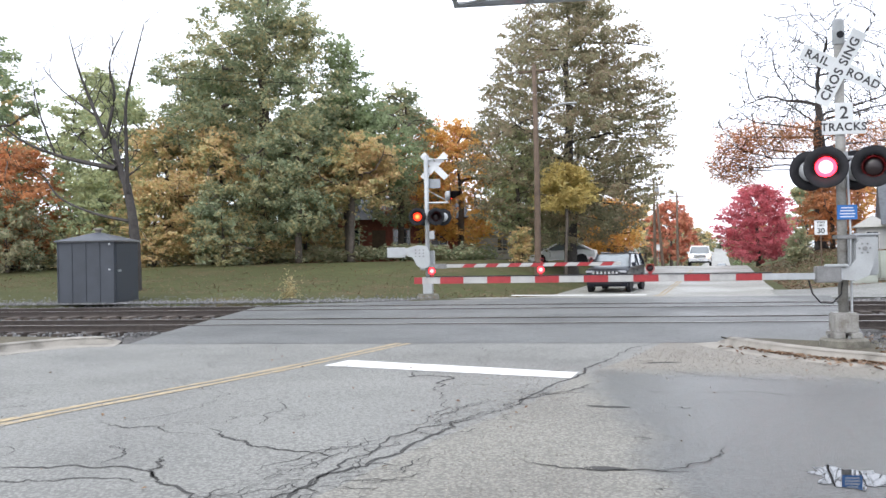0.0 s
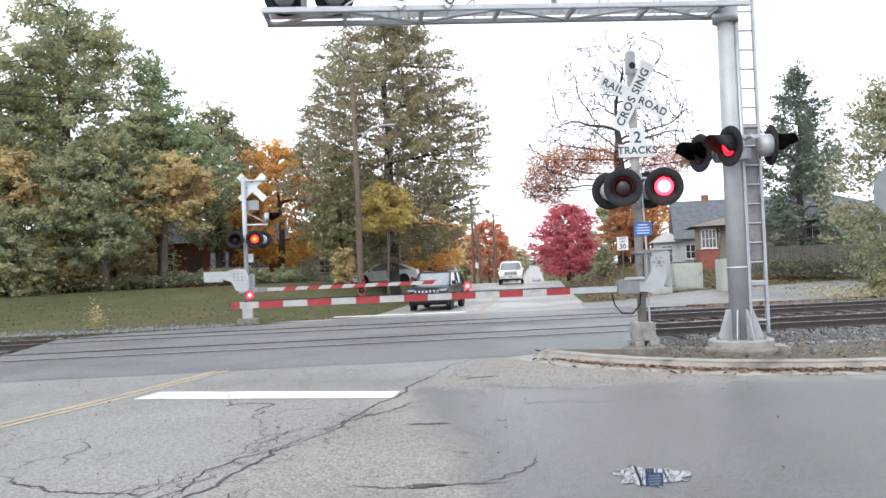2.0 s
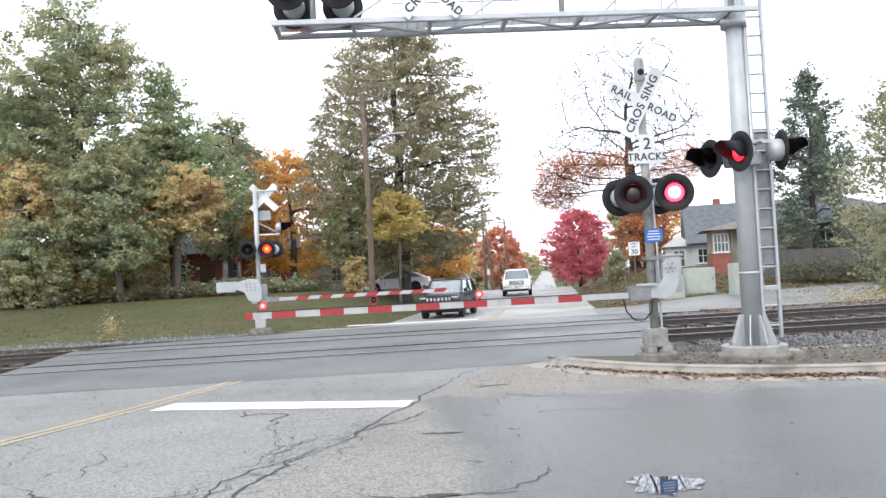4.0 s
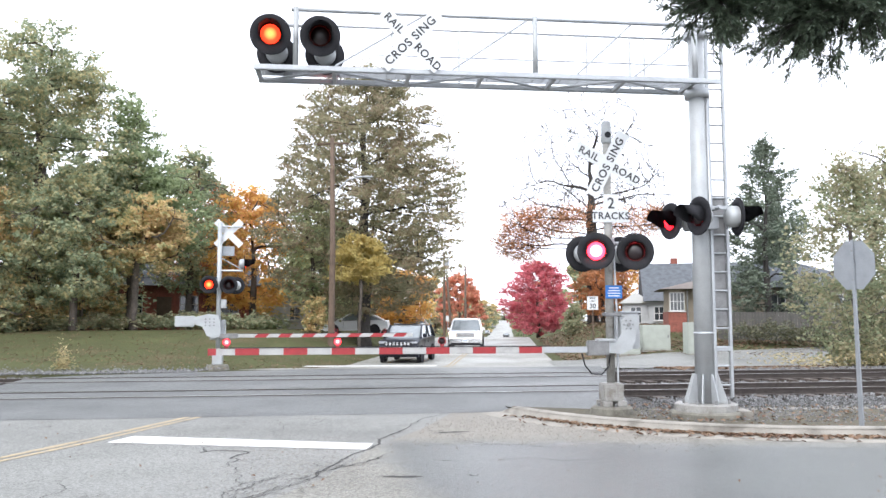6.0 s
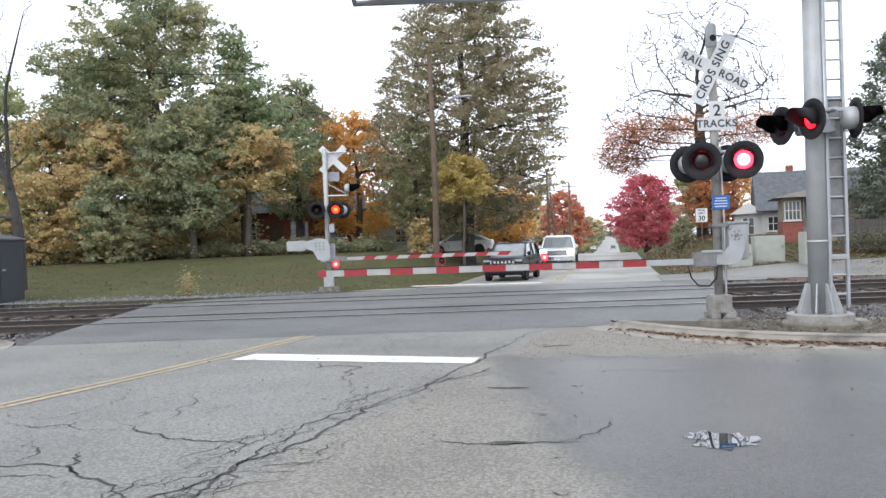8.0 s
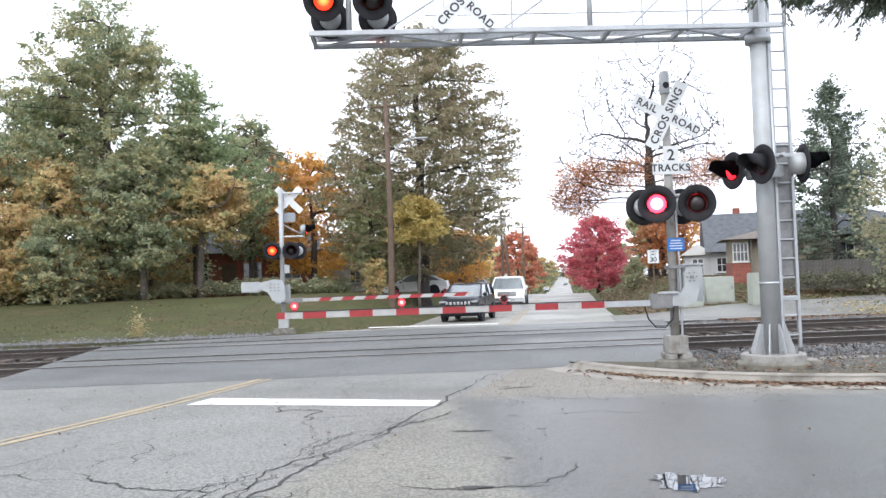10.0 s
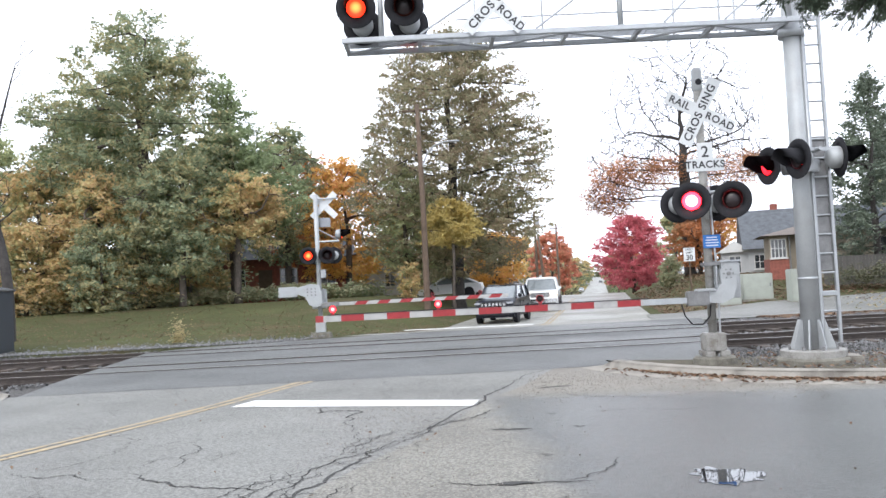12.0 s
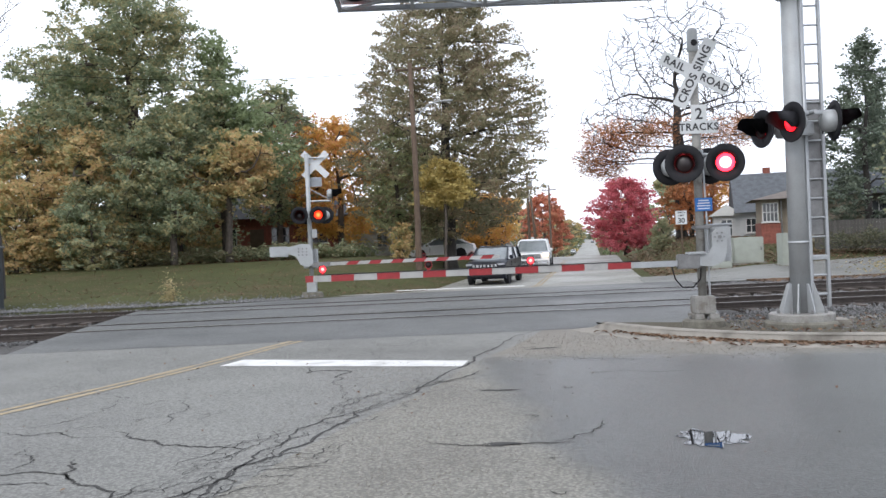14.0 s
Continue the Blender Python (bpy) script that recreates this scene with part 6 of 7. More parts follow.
part("cross_bar", box((-0.9, -0.06, 11.2 - wz), (0.9, 0.06, 11.3 - wz), 0.01), M_POLE, wp)


def utility_pole(x, y, h, arm=1.1, z=None, lean=0.0, box_on=False):
    z = land_z(x, y) if z is None else z
    p = thing("utility_pole", "weathered timber utility pole with a cross arm", "utility pole", pose(x, y, z), "utility poles")
    v, f = [], []
    add_tube(v, f, [(0, 0, -0.3), (lean * 0.5, 0, h * 0.5), (lean, 0, h)], [0.17, 0.14, 0.11], 10)
    part("pole", mesh_from("pole", v, f, M_POLE, True), M_POLE, p)
    part("cross_arm", box((lean - arm, -0.06, h - 0.5), (lean + arm, 0.06, h - 0.38), 0.01), M_POLE, p)
    for k in (-0.9, 0.0, 0.9):
        part("insulator", cyl((lean + k * arm, 0, h - 0.38), (lean + k * arm, 0, h - 0.22), 0.04, seg=8), M_SIGN, p)
    if box_on:
        part("transformer", cyl((lean + 0.3, -0.2, h - 1.6), (lean + 0.3, -0.2, h - 0.7), 0.24, seg=14), M_GALV, p)
    return p


utility_pole(-6.4, 84.5, 8.6, 0.9, box_on=True)
utility_pole(-5.2, 104, 9.0, 0.9)
utility_pole(-5.6, 84.0, 6.4, 0.1, lean=-0.5)
utility_pole(-3.0 + 0.3 - 4.2, 150, 8.5, 1.0)
utility_pole(3.4, 170, 9.5, 1.0)
for x0, y0, z0, x1, y1, z1, sag in ((-10.3, 44.1, 11.25, -7.2, 84.5, 8.9, 1.0), (-8.7, 44.1, 11.25, -5.6, 84.5, 8.9, 1.1), (-9.5, 44.1, 10.2, -6.4, 84.5, 7.8, 1.0),
                                    (-10.3, 44.1, 11.25, -34, 30, 11.5, 1.0), (-9.4, 44.1, 8.4, 9.0, 58, 6.6, 0.7)):
    pts = [(x0 + (x1 - x0) * u, y0 + (y1 - y0) * u, z0 + (z1 - z0) * u - sag * 4 * u * (1 - u)) for u in spread(0, 1, 16)]
    v, f = [], []
    add_tube(v, f, pts, [0.012] * 17, 4)
    tagged(part("overhead_wire", mesh_from("overhead_wire", v, f, M_BLACK), M_BLACK), "thin black overhead wire slung between poles", "wire", "overhead wires")


def small_sign(x, y, h, mat, r, label):
    s = thing("road_sign", label, "road sign", pose(x, y, land_z(x, y)))
    part("post", cyl((0, 0, -0.1), (0, 0, h), 0.03, seg=8), M_GALV, s)
    part("sign_face", extrude_side([(r * math.cos(math.pi / 8 + k * math.pi / 4), h + r * math.sin(math.pi / 8 + k * math.pi / 4)) for k in range(8)], -0.05, -0.04), mat, s)
    return s


small_sign(-6.6, 92, 2.2, M_SIGN, 0.34, "white round-cornered sign beside the far road")
small_sign(-6.9, 74, 2.1, M_SIGN, 0.24, "small white sign beside the far road")


# ---------------------------------------------------------------- houses
def window(parent, x, y, z, w, h, panes=2, name="window"):
    """A framed window in a wall that faces -y."""
    wd = part(name, box((x - w / 2, y - 0.05, z), (x + w / 2, y - 0.005, z + h), 0.01), M_TRIM, parent)
    for k in range(panes):
        a = x - w / 2 + 0.05 + (w - 0.05) / panes * k
        for j in range(2):
            part("pane", box((a, y - 0.056, z + 0.05 + j * h * 0.48), (a + (w - 0.05) / panes - 0.05, y - 0.048, z + 0.02 + (j + 1) * h * 0.47)), M_DARKGLASS, wd)
    part("sill", box((x - w / 2 - 0.08, y - 0.14, z - 0.07), (x + w / 2 + 0.08, y - 0.0, z), 0.01), M_TRIM, wd)
    return wd


def gable_roof(x0, x1, y0, y1, z0, rise, over=0.4, along_x=True):
    bm = bmesh.new()
    x0, x1, y0, y1 = x0 - over, x1 + over, y0 - over, y1 + over
    if along_x:
        ym = (y0 + y1) / 2
        pts = [(x0, y0, z0), (x1, y0, z0), (x1, ym, z0 + rise), (x0, ym, z0 + rise), (x0, y1, z0), (x1, y1, z0)]
        fs = [(0, 1, 2, 3), (3, 2, 5, 4), (0, 3, 4), (1, 5, 2), (0, 4, 5, 1)]
    else:
        xm = (x0 + x1) / 2
        pts = [(x0, y0, z0), (x0, y1, z0), (xm, y1, z0 + rise), (xm, y0, z0 + rise), (x1, y0, z0), (x1, y1, z0)]
        fs = [(0, 1, 2, 3), (3, 2, 5, 4), (0, 3, 4), (1, 5, 2), (0, 4, 5, 1)]
    vs = [bm.verts.new(p) for p in pts]
    for q in fs:
        bm.faces.new([vs[i] for i in q])
    bmesh.ops.recalc_face_normals(bm, faces=bm.faces)
    return bm


def hip_roof(x0, x1, y0, y1, z0, rise, over=0.5):
    bm = bmesh.new()
    x0, x1, y0, y1 = x0 - over, x1 + over, y0 - over, y1 + over
    k = (y1 - y0) / 2
    pts = [(x0, y0, z0), (x1, y0, z0), (x1, y1, z0), (x0, y1, z0), (x0 + k, y0 + k, z0 + rise), (max(x1 - k, x0 + k + 0.1), y0 + k, z0 + rise)]
    vs = [bm.verts.new(p) for p in pts]
    for q in ((0, 1, 5, 4), (1, 2, 5), (2, 3, 4, 5), (3, 0, 4), (3, 2, 1, 0)):
        bm.faces.new([vs[i] for i in q])
    bmesh.ops.recalc_face_normals(bm, faces=bm.faces)
    return bm


M_HROOF = material("brown_grey_shingles", (0.152, 0.129, 0.114), 0.9, vary=0.2, scale=3, fine=25, bump=0.4)
h1 = thing("house", "cream stucco bungalow with a brick porch and low brown roof", "house", pose(9.65, 50.0, 0.95, 0, 0, -6))
part("wall", box((0.0, 0.0, -0.6), (1.05, 4.0, 1.0), 0.01), M_BRICK, h1, "red brick porch wall")
part("porch_wall", box((0.05, 0.05, 1.0), (1.0, 3.9, 2.35), 0.01), M_CREAM, h1)
part("wall", box((1.05, 0.5, -0.6), (12.0, 7.5, 2.4), 0.01), M_CREAM, h1, "cream stucco wall")
part("roof", hip_roof(0.0, 3.4, 0.0, 5.0, 2.35, 0.75), M_HROOF, h1)
part("roof", hip_roof(2.0, 12.0, 0.5, 7.5, 2.4, 1.6), M_ROOF, h1, "grey shingled roof")
window(h1, 0.52, 0.05, 1.05, 0.86, 1.1, 4)
for wx, ww in ((2.2, 0.8), (6.3, 0.9), (8.0, 1.0), (9.9, 1.0)):
    window(h1, wx, 0.5, 0.75, ww, 1.25, 2)
part("down_pipe", cyl((1.12, -0.02, -0.5), (1.12, -0.02, 2.3), 0.04, seg=8), M_DARKSTEEL, h1)
h2 = thing("house", "white clapboard house under a tall grey shingled roof", "house", pose(9.9, 60.0, 0.9, 0, 0, -6))
part("wall", box((0.3, 0.0, -0.6), (9.5, 7.0, 1.9), 0.01), M_SIDING, h2)
for k in range(9):
    part("clapboard", box((0.28, -0.03, 0.05 + 0.2 * k), (4.0, 0.0, 0.22 + 0.2 * k), 0.006), M_SIDING, h2)
part("roof", gable_roof(0.2, 9.6, -0.3, 7.2, 1.9, 2.9, 0.3), M_ROOF, h2)
part("porch_roof", gable_roof(-1.6, 0.4, 0.2, 3.0, 1.75, 0.8, 0.2, False), M_TRIM, h2)
part("porch_wall", box((-1.5, 0.3, -0.6), (0.3, 3.0, 1.75), 0.01), M_SIDING, h2)
window(h2, -0.6, 0.3, 0.3, 0.8, 1.2, 2)
window(h2, 1.0, -0.03, 0.5, 0.7, 1.0, 2)
part("chimney", box((2.2, 3.4, 4.4), (2.7, 3.9, 5.2), 0.02), M_BRICK, h2)
h3 = thing("house", "low red brick house behind the trees", "house", pose(-30.6, 54.5, 1.1, 0, 0, 20))
part("wall", box((0.0, 0.0, -0.8), (13.0, 7.0, 2.9), 0.01), M_BRICK, h3)
part("roof", gable_roof(0.0, 13.0, 0.0, 7.0, 2.9, 1.9), M_ROOF, h3)
for wx in (1.8, 4.6, 8.4, 11.2):
    window(h3, wx, 0.0, 0.9, 1.3, 1.3, 2)
part("door", box((6.2, -0.05, 0.0), (7.2, 0.0, 2.1), 0.01), M_POLE, h3)
h4 = thing("house", "small pale grey house with a white gable", "house", pose(-22.0, 68.5, 1.0, 0, 0, 10))
part("wall", box((0.0, 0.0, -0.8), (5.5, 6.0, 2.0), 0.01), M_SIDING, h4)
part("roof", gable_roof(0.0, 5.5, 0.0, 6.0, 2.0, 1.8), M_ROOF, h4)
window(h4, 1.5, 0.0, 0.5, 0.9, 1.1, 2)
window(h4, 4.0, 0.0, 0.5, 0.9, 1.1, 2)
h5 = thing("house", "small brown gabled cottage behind a white car", "house", pose(-15.5, 72.0, 0.9, 0, 0, 5))
part("wall", box((0.0, 0.0, -0.8), (6.0, 6.0, 2.0), 0.01), M_FENCE, h5)
part("roof", gable_roof(0.0, 6.0, 0.0, 6.0, 2.0, 2.0, 0.3, False), M_HROOF, h5)
window(h5, 3.0, 0.0, 0.5, 1.0, 1.1, 2)
fence = thing("fence", "weathered grey board fence behind a hedge", "fence", pose(11.5, 45.6, land_z(13, 45), 0, 0, -9))
bd = keep(box((-0.07, -0.012, -0.2), (0.07, 0.012, 1.55), 0.004), "board", M_FENCE, False)
for k in range(60):
    part("board", bd, None, fence, at=pose(0.155 * k, 0, random.uniform(-0.02, 0.02)))
for k in range(6):
    part("post", box((1.85 * k - 0.05, 0.015, -0.3), (1.85 * k + 0.05, 0.115, 1.5), 0.006), M_FENCE, fence)
for z in (0.3, 1.2):
    part("fence_rail", box((0, 0.013, z), (9.2, 0.05, z + 0.09), 0.004), M_FENCE, fence)


# ---------------------------------------------------------------- vehicles
def paint(name, c, rough=0.25):
    return material(name, c, rough, vary=0.04, scale=2, bump=0.0, coat=0.25, spec=0.35)


P_NAVY, P_WHITE, P_DARK = paint("navy_car_paint", (0.004, 0.006, 0.014), 0.34), paint("white_car_paint", (0.72, 0.73, 0.74)), paint("dark_car_paint", (0.05, 0.05, 0.055))
M_TYRE = material("tyre_rubber", (0.02, 0.02, 0.02), 0.85, vary=0.2)
M_RIM = material("alloy_rim", (0.45, 0.46, 0.47), 0.3, 0.8, vary=0.1)
M_CHROME = material("chrome", (0.62, 0.63, 0.64), 0.12, 0.95, vary=0.05, bump=0)
M_HEAD = material("headlamp_lens", (0.32, 0.33, 0.35), 0.1, vary=0.05, bump=0, spec=0.8)
M_HEADLIT = glow("lit_headlamp", (1.0, 0.86, 0.6), (1.0, 0.7, 0.4), 3.5, 0.12)
# Grey base colour paints the pale sky reflected in the car windows.
M_CARGLASS = material("sky_grey_car_glass", (0.17, 0.19, 0.2), 0.05, vary=0.1, spec=0.9, bump=0)
TYRE = keep(lathe([(0.2, -0.11), (0.33, -0.11), (0.36, -0.08), (0.365, 0.0), (0.36, 0.08), (0.33, 0.11), (0.2, 0.11), (0.2, -0.11)], 22), "tyre", M_TYRE)
RIM = keep(lathe([(0.0, -0.1), (0.06, -0.105), (0.08, -0.06), (0.18, -0.07), (0.205, -0.11), (0.205, 0.1), (0.0, 0.1)], 14), "rim", M_RIM)


def shell(profile, half, tuck, nose, belt):
    """A body from a side profile of (y, z): narrowed above the belt line and rounded in plan at both ends."""
    bm = bmesh.new()
    ys = [p[0] for p in profile]
    y0, y1 = min(ys), max(ys)
    cols = []
    for u in (-1, -0.82, -0.4, 0, 0.4, 0.82, 1):
        col = []
        for y, z in profile:
            w = half * (1 - (tuck * max(0.0, z - belt)))
            e = min(1.0, min(y - y0, y1 - y) / nose)
            yy = y + (0.16 * abs(u) ** 3 * (1 - e)) * (1 if y - y0 < y1 - y else -1)
            col.append(bm.verts.new((u * w * (0.93 + 0.07 * e), yy, z - (0.03 if abs(u) == 1 else 0) * (1 if z > belt - 0.2 else 0))))
        cols.append(col)
    n = len(profile)
    for a, b in zip(cols, cols[1:]):
        for k in range(n):
            j = (k + 1) % n
            bm.faces.new((a[k], a[j], b[j], b[k]))
    bm.faces.new(cols[0][::-1]), bm.faces.new(cols[-1])
    bmesh.ops.recalc_face_normals(bm, faces=bm.faces)
    return bm


def wheels(car, half, y_front, y_back, r):
    for y in (y_front, y_back):
        for sx in (-1, 1):
            m = Matrix.Translation((sx * (half - 0.1), y, r)) @ Matrix.Rotation(radians(90 * sx), 4, "Z") @ Matrix.Diagonal((r / 0.365, 1, r / 0.365, 1))
            w = part("wheel", TYRE, None, car, "black tyre on an alloy rim", m)
            part("rim", RIM, None, w)


def vehicle(name, label, category, at, kind, body, lit=False):
    """Built facing -y, its front at y = 0."""
    c = thing(name, label, category, at)
    if kind == "suv":
        half, L = 0.92, 4.62
        prof = [(0.0, 0.42), (0.02, 0.7), (0.08, 0.92), (0.4, 1.02), (1.2, 1.1), (4.4, 1.14), (4.58, 1.0), (4.62, 0.5), (4.5, 0.3), (0.15, 0.26)]
        cab = [(1.05, 1.08), (1.75, 1.62), (2.3, 1.66), (4.0, 1.63), (4.45, 1.12)]
        wf, wb, wr, belt = 0.9, 3.62, 0.36, 1.05
    elif kind == "pickup":
        half, L = 1.07, 5.9
        prof = [(0.0, 0.55), (0.03, 1.0), (0.12, 1.16), (1.4, 1.24), (3.6, 1.28), (5.85, 1.3), (5.9, 0.7), (5.7, 0.52), (0.2, 0.42)]
        cab = [(1.35, 1.22), (1.95, 1.88), (2.5, 1.95), (3.7, 1.94), (3.95, 1.26)]
        wf, wb, wr, belt = 1.05, 4.6, 0.4, 1.2
    else:
        half, L = 0.9, 4.7
        prof = [(0.0, 0.35), (0.03, 0.62), (0.12, 0.74), (1.2, 0.92), (3.8, 0.98), (4.6, 0.95), (4.7, 0.6), (4.6, 0.32), (0.2, 0.22)]
        cab = [(1.1, 0.9), (2.0, 1.38), (2.5, 1.44), (3.3, 1.4), (4.3, 0.96)]
        wf, wb, wr, belt = 0.9, 3.65, 0.33, 0.9
    part("body", shell(prof, half, 0.1, 0.5, belt), body, c, smooth=False)
    part("greenhouse", shell([(y, z - 0.004) for y, z in cab], half * 0.93, 0.28, 0.2, belt), M_CARGLASS, c, "cabin windows with a pale sky reflection painted in")
    (ya, za), (yb, zb) = cab[1], cab[-2]
    part("roof", shell([(ya - 0.05, za - 0.03), (ya + 0.3, za + 0.035), (cab[2][0], cab[2][1] + 0.03), (yb, zb + 0.02), (yb + 0.15, zb - 0.06), (yb, zb - 0.07), (ya, za - 0.07)], half * 0.935, 0.28, 0.2, belt), body, c)
    zc = cab[0][1]
    for sx in (-1, 1):
        x0 = sx * half * 0.9
        x1 = sx * half * 0.93 * (1 - 0.28 * (za - belt))
        part("pillar", cyl((x0, cab[0][0], zc), (x1, ya, za), 0.045, seg=6), body, c)
        part("pillar", cyl((x0, cab[-1][0], zc), (x1, yb, zb), 0.06, seg=6), body, c)
        ym = (ya + yb) / 2 + 0.1
        part("pillar", cyl((sx * half * 0.925, ym, zc), (x1, ym, za), 0.04, seg=6), body, c)
        mi = part("mirror", box((sx * (half + 0.02) - 0.09, cab[0][0] + 0.3, zc + 0.02), (sx * (half + 0.02) + 0.09, cab[0][0] + 0.42, zc + 0.19), 0.03), body, c)
        hz = prof[1][1] + 0.06 if kind != "suv" else 0.9
        hh = 0.045 if kind == "suv" else 0.085
        hl = part("headlamp", box((sx * half * 0.76 - 0.17, -0.02, hz - hh), (sx * half * 0.76 + 0.17, 0.2, hz + hh), 0.03), M_HEADLIT if lit else M_HEAD, c, "headlamp")
        part("door_seam", box((sx * half * 0.992 - 0.006, 1.55, 0.45), (sx * half * 0.992 + 0.006, 1.57, zc - 0.08)), M_BLACK, c)
        part("door_handle", box((sx * half - 0.02, 2.35, zc - 0.2), (sx * half + 0.02, 2.55, zc - 0.16), 0.006), body, c)
        for wy in (wf, wb):
            part("wheel_arch", cyl((sx * (half - 0.12), wy, wr), (sx * (half + 0.012), wy, wr), wr + 0.035, seg=22), M_BLACK, c)
    if kind == "suv":
        gr = part("grille", box((-0.62, -0.012, 0.76), (0.62, 0.05, 0.93), 0.02), M_BLACK, c)
        for k in range(7):
            part("grille_slot", box((-0.56 + 0.165 * k, -0.03, 0.775), (-0.56 + 0.165 * k + 0.11, -0.008, 0.915), 0.012), M_CHROME, gr)
        part("lower_intake", box((-0.7, -0.02, 0.36), (0.7, 0.1, 0.56), 0.03), M_BLACK, c)
        for sx in (-1, 1):
            part("roof_rail", cyl((sx * 0.62, 2.0, 1.7), (sx * 0.62, 4.0, 1.68), 0.02, seg=6), M_GALV, c)
    elif kind == "pickup":
        gr = part("grille", box((-0.55, -0.03, 0.84), (0.55, 0.06, 1.1), 0.02), M_DARKSTEEL, c)
        for k in range(3):
            part("grille_bar", box((-0.53, -0.045, 0.87 + 0.08 * k), (0.53, -0.025, 0.9 + 0.08 * k), 0.004), M_CHROME, gr)
        part("bumper", box((-0.98, -0.14, 0.5), (0.98, 0.08, 0.74), 0.04), M_CHROME, c, "chrome front bumper")
        part("bumper_valance", box((-0.9, -0.06, 0.34), (0.9, 0.1, 0.5), 0.02), M_BLACK, c)
        pl = part("number_plate", box((-0.16, -0.155, 0.55), (0.16, -0.14, 0.69), 0.004), M_SIGN, c, "blank pale plate")
        part("plate_bar", box((-0.1, -0.16, 0.6), (0.1, -0.155, 0.64)), M_BLUE, pl)
    else:
        part("grille", box((-0.45, -0.02, 0.45), (0.45, 0.05, 0.6), 0.02), M_BLACK, c)
        part("bumper", box((-0.8, -0.05, 0.28), (0.8, 0.1, 0.45), 0.04), body, c)
    wheels(c, half, wf, wb, wr)
    return c


jeep = vehicle("suv", "navy blue sport utility car waiting at the far gate", "car", pose(-4.72, 35.6, road_z(37) + 0.005, 0, 0, -5), "suv", P_NAVY)
pickup = vehicle("pickup_truck", "white pickup truck rolling up behind a dark car", "truck", pose(-3.7, 50, -0.38), "pickup", P_WHITE, True)
vehicle("sedan", "white sedan parked on the grass behind an oak trunk", "car", pose(-12.6, 55.4, land_z(-11, 55.4) + 0.02, 0, 0, -84), "sedan", P_WHITE)
vehicle("parked_car", "white car parked beyond the tall oak", "car", pose(-11.0, 68.0, land_z(-9, 68), 0, 0, -80), "suv", P_WHITE)
vehicle("parked_car", "white car parked by the far crimson maple", "car", pose(8.2, 96.0, land_z(9, 96), 0, 0, -60), "sedan", P_WHITE)
vehicle("parked_car", "pale car parked along the distant road", "car", pose(-7.2, 300, road_z(300) + 0.05, 0, 0, 0), "suv", P_WHITE)
vehicle("parked_car", "pale car parked on the far hill", "car", pose(-6.8, 420, road_z(420) + 0.3, 0, 0, 0), "suv", P_WHITE)
far_car = vehicle("car", "dark car driving away towards the far hill", "car", pose(0, 235, -4.4, 0, 0, 180), "sedan", P_DARK)

# ---------------------------------------------------------------- overhanging yew bough beside the camera
yew = thing("yew_tree", "dark green yew trunk beside the forecourt", "tree", pose(2.56, 0.76, 0))
v, f = [], []
add_tube(v, f, [(0, 0, -0.1), (0.05, 0.05, 1.2), (0.0, 0.1, 2.3), (0.1, 0.15, 3.6)], [0.16, 0.13, 0.1, 0.05], 10)
part("trunk", mesh_from("trunk", v, f, M_DARKBARK, True), M_DARKBARK, yew)
bough = thing("yew_bough", "dark green needled yew bough hanging from a yew tree", "bough", pose(2.565, 0.86, 2.46))
limbs = [[(0, 0, 0), (-1.2, 0.05, -0.22), (-2.04, 0.1, -0.43), (-2.27, 0.1, -0.465)], [(0, 0, -0.03), (-1.2, 0.02, -0.25), (-1.92, 0.08, -0.44), (-2.15, 0.1, -0.49)],
         [(0, 0, 0.03), (-1.2, 0.1, -0.16), (-2.0, 0.12, -0.33), (-2.23, 0.12, -0.34)], [(-0.6, 0.02, -0.1), (-1.4, 0.1, -0.3), (-1.95, 0.14, -0.42), (-2.14, 0.12, -0.43)]]
random.seed(21)
v, f, vv, ff = [], [], [], []
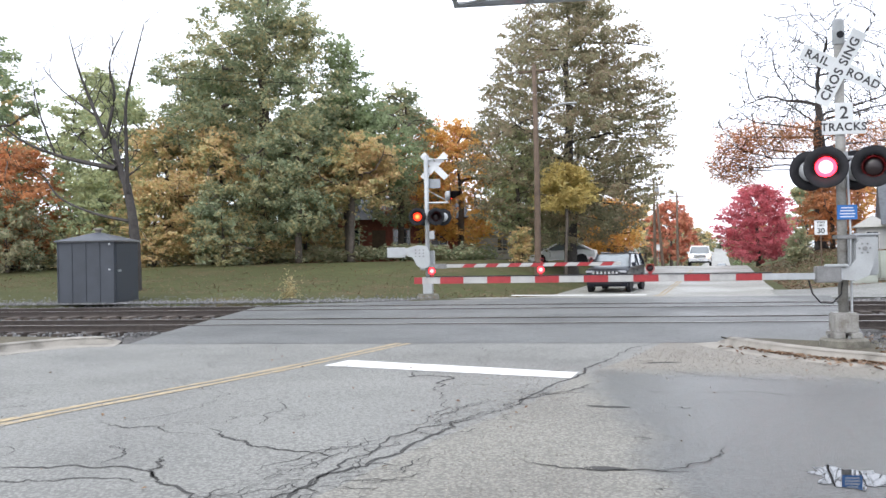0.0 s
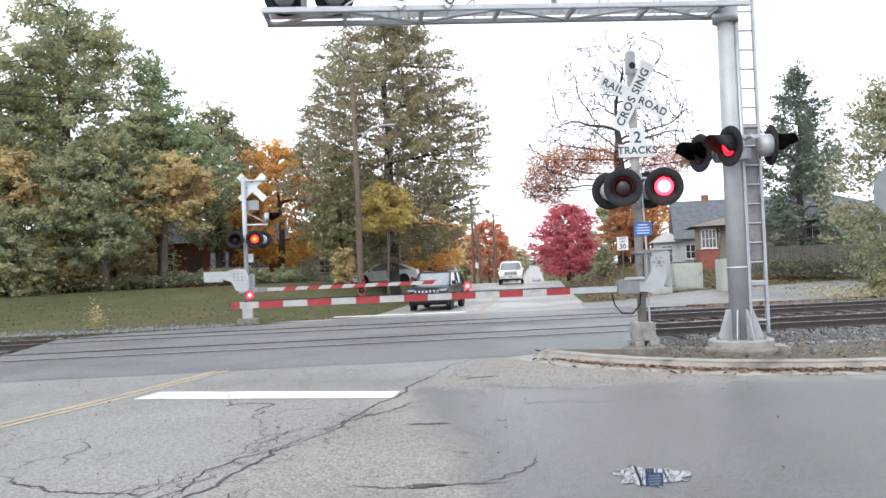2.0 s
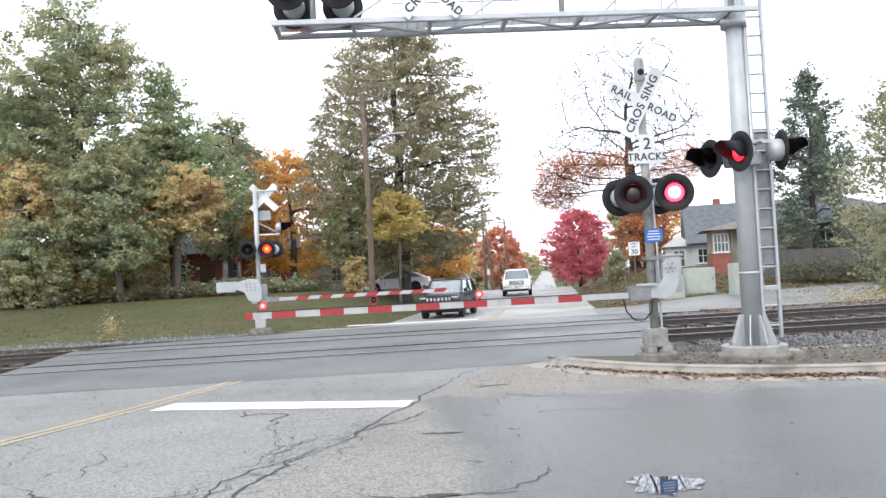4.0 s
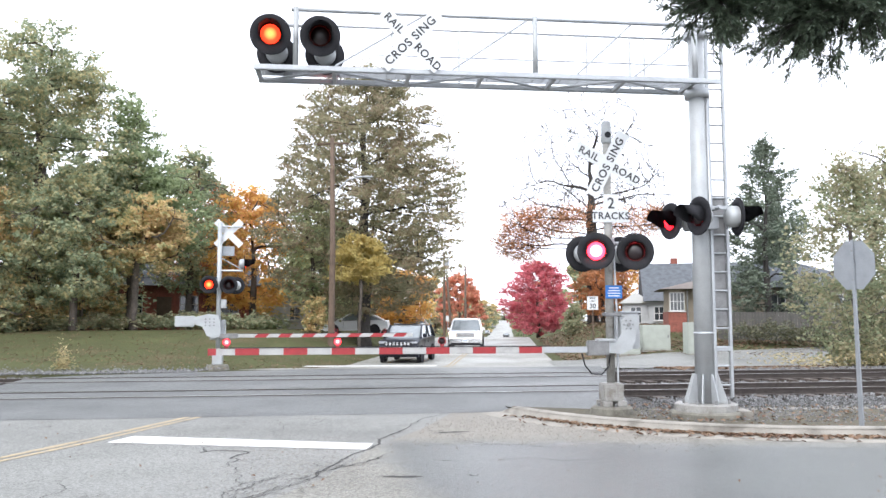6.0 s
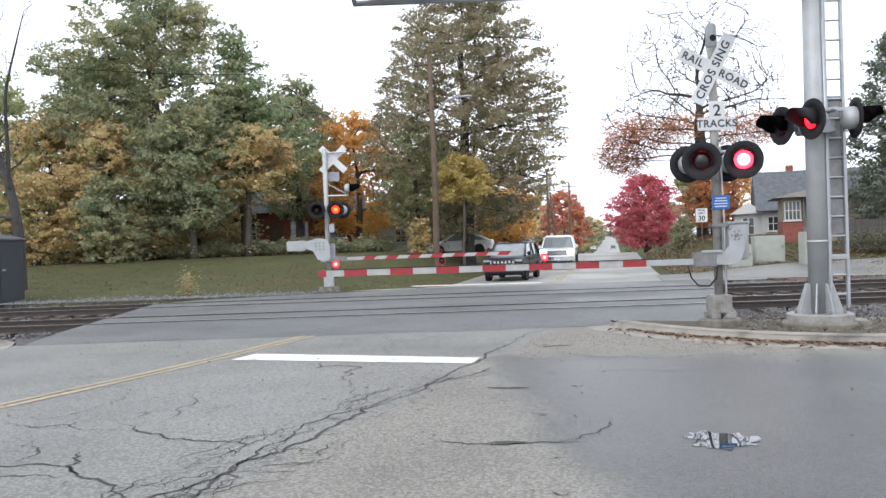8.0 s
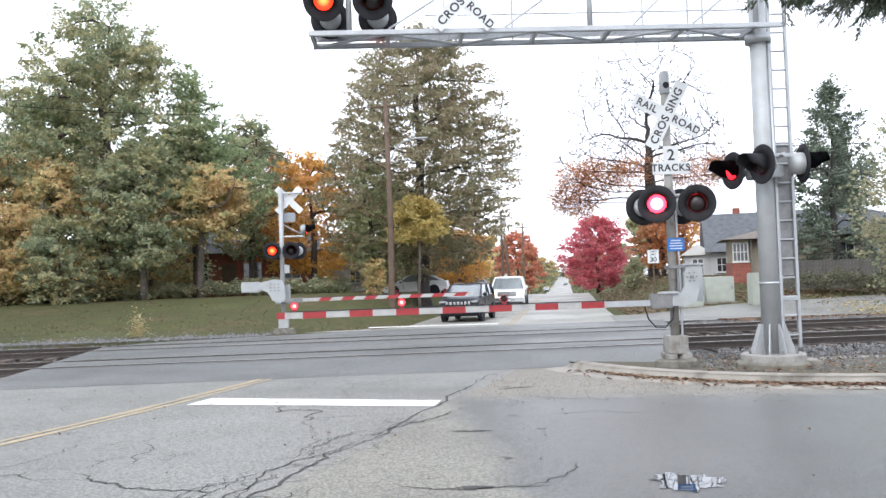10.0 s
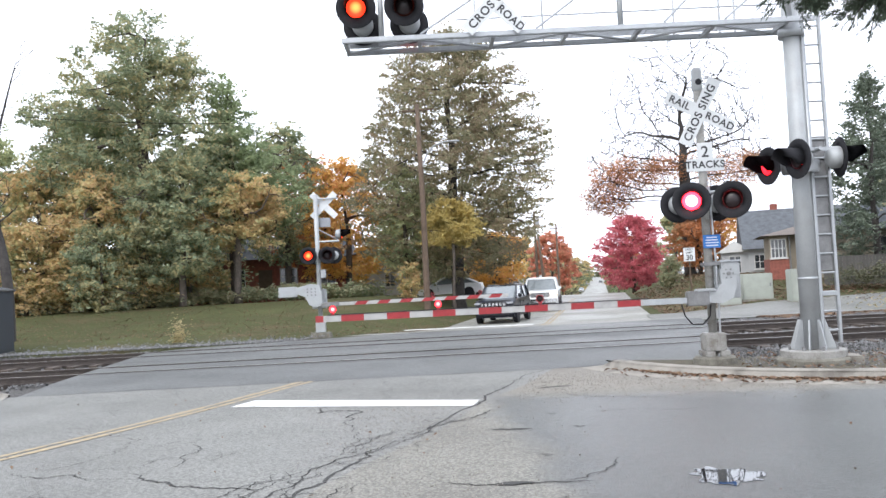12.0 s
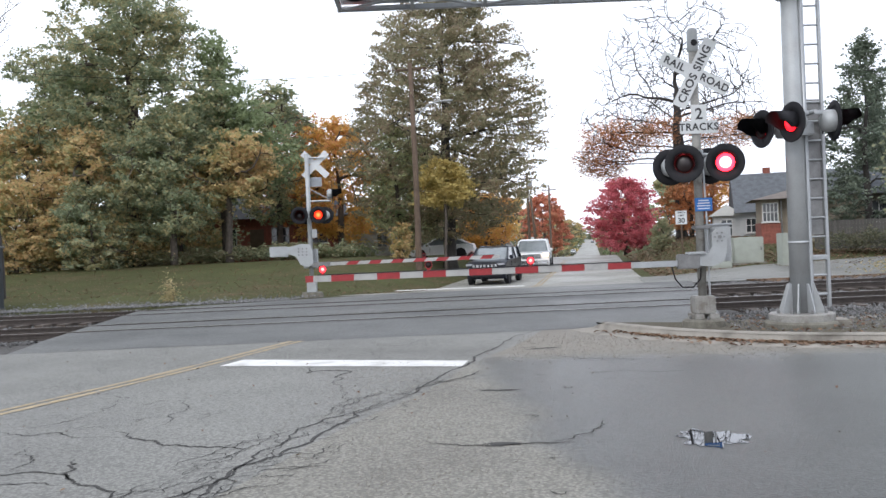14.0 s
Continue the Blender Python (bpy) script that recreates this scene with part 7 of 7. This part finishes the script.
for lb in limbs:
    lb = [Vector(p) for p in lb]
    fine = smooth_line(lb, 14)
    add_tube(v, f, fine, [0.016 * (1 - k / len(fine)) ** 1.3 + 0.0012 for k in range(len(fine))], 6)
    for k in range(150):
        # side shoots, densest towards the bough's end
        u = random.uniform(0.42, 1.0) ** 0.6
        p = fine[min(len(fine) - 2, int(u * (len(fine) - 1)))]
        d = Vector((random.uniform(-1, 0.35), random.uniform(-0.8, 0.8), random.uniform(-0.75, 0.45))).normalized()
        ln = random.uniform(0.03, 0.085)
        line = [p, p + d * ln * 0.5, p + d * ln + Vector((0, 0, -0.15 * ln))]
        add_tube(v, f, line, [0.0014, 0.001, 0.0006], 3)
        tips = [(line[0], line[2])]
        for _ in range(4):
            w = random.uniform(0.3, 0.9)
            e = (d + Vector((random.gauss(0, 0.6), random.gauss(0, 0.6), random.gauss(0, 0.5)))).normalized()
            q = p + d * ln * w
            tips.append((q, q + e * ln * random.uniform(0.25, 0.5)))
        for a, b in tips:
            along_ = (b - a).normalized()
            side = along_.cross(Vector((random.gauss(0, 0.3), random.gauss(0, 0.3), 1))).normalized()
            for _ in range(int(26 + 700 * (b - a).length)):
                q = a.lerp(b, random.random())
                n = (along_ * random.uniform(0.3, 0.9) + side * random.choice((-1, 1)) * random.uniform(0.4, 1) + Vector((0, 0, random.gauss(0, 0.3)))).normalized()
                w = n.cross(Vector((random.random() - 0.5, random.random() - 0.5, 1))).normalized() * 0.0009
                r = random.uniform(0.007, 0.012)
                k0 = len(vv)
                vv += [q, q + n * r * 0.5 + w, q + n * r, q + n * r * 0.5 - w]
                ff.append((k0, k0 + 1, k0 + 2, k0 + 3))
part("limb", mesh_from("limb", v, f, M_DARKBARK, True), M_DARKBARK, bough)
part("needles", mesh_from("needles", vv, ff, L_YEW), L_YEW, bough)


# ---------------------------------------------------------------- what moves
def motions():
    """The flashers' lenses turn over on each beat; the pickup rolls up; a far car drives off."""
    turns = [0.5, 1.2, 1.9, 2.6, 3.3, 4.0, 4.8, 5.5, 6.2, 7.0, 7.7, 8.4, 9.1, 9.8, 10.5, 11.2, 12.0, 12.7, 13.4]
    for o, place, beat in FLASH:
        rows = []
        side = 0 if beat in (0, 2) else 1
        now = 180.0 * side
        rows.append((0.0, now))
        if beat < 2:
            for t in turns:
                nxt = 180.0 - now
                for k in range(4):
                    if t + k / 30 > rows[-1][0]:
                        rows.append((t + k / 30, now + (nxt - now) * k / 3))
                now = nxt
        rows.append((14.0, now))
        if beat < 2:
            # hold each face between beats
            held = []
            for (t0, a0), (t1, a1) in zip(rows, rows[1:]):
                held.append((t0, a0))
                if t1 - t0 > 0.2:
                    held.append((t0 + 0.05, a0)), held.append((t1 - 0.05, a1))
            rows = held + [rows[-1]]
        walk(o, [(t, pose(place.x, place.y, place.z, 0, 0, a)) for t, a in rows])
    roll = [(0, -2.1, 82), (1.5, -2.2, 74.5), (2.5, -2.3, 69), (4, -2.35, 61), (5, -2.4, 55), (5.5, -2.45, 51.8), (6, -2.5, 49.8), (6.6, -2.75, 48.6), (7.5, -3.05, 48),
            (9.8, -3.4, 47.4), (11, -3.5, 47.2), (14, -3.52, 47.1)]
    walk(pickup, [(t, pose(x, y, road_z(y + 2.5) + 0.005, 0, 0, 1)) for t, x, y in roll])
    away = [(0, 170), (2.7, 200), (5.5, 240), (7.7, 330), (11, 430), (14, 520)]
    walk(far_car, [(t, pose(-0.3, y, road_z(y) + 0.02, 0, 0, 180)) for t, y in away])


motions()
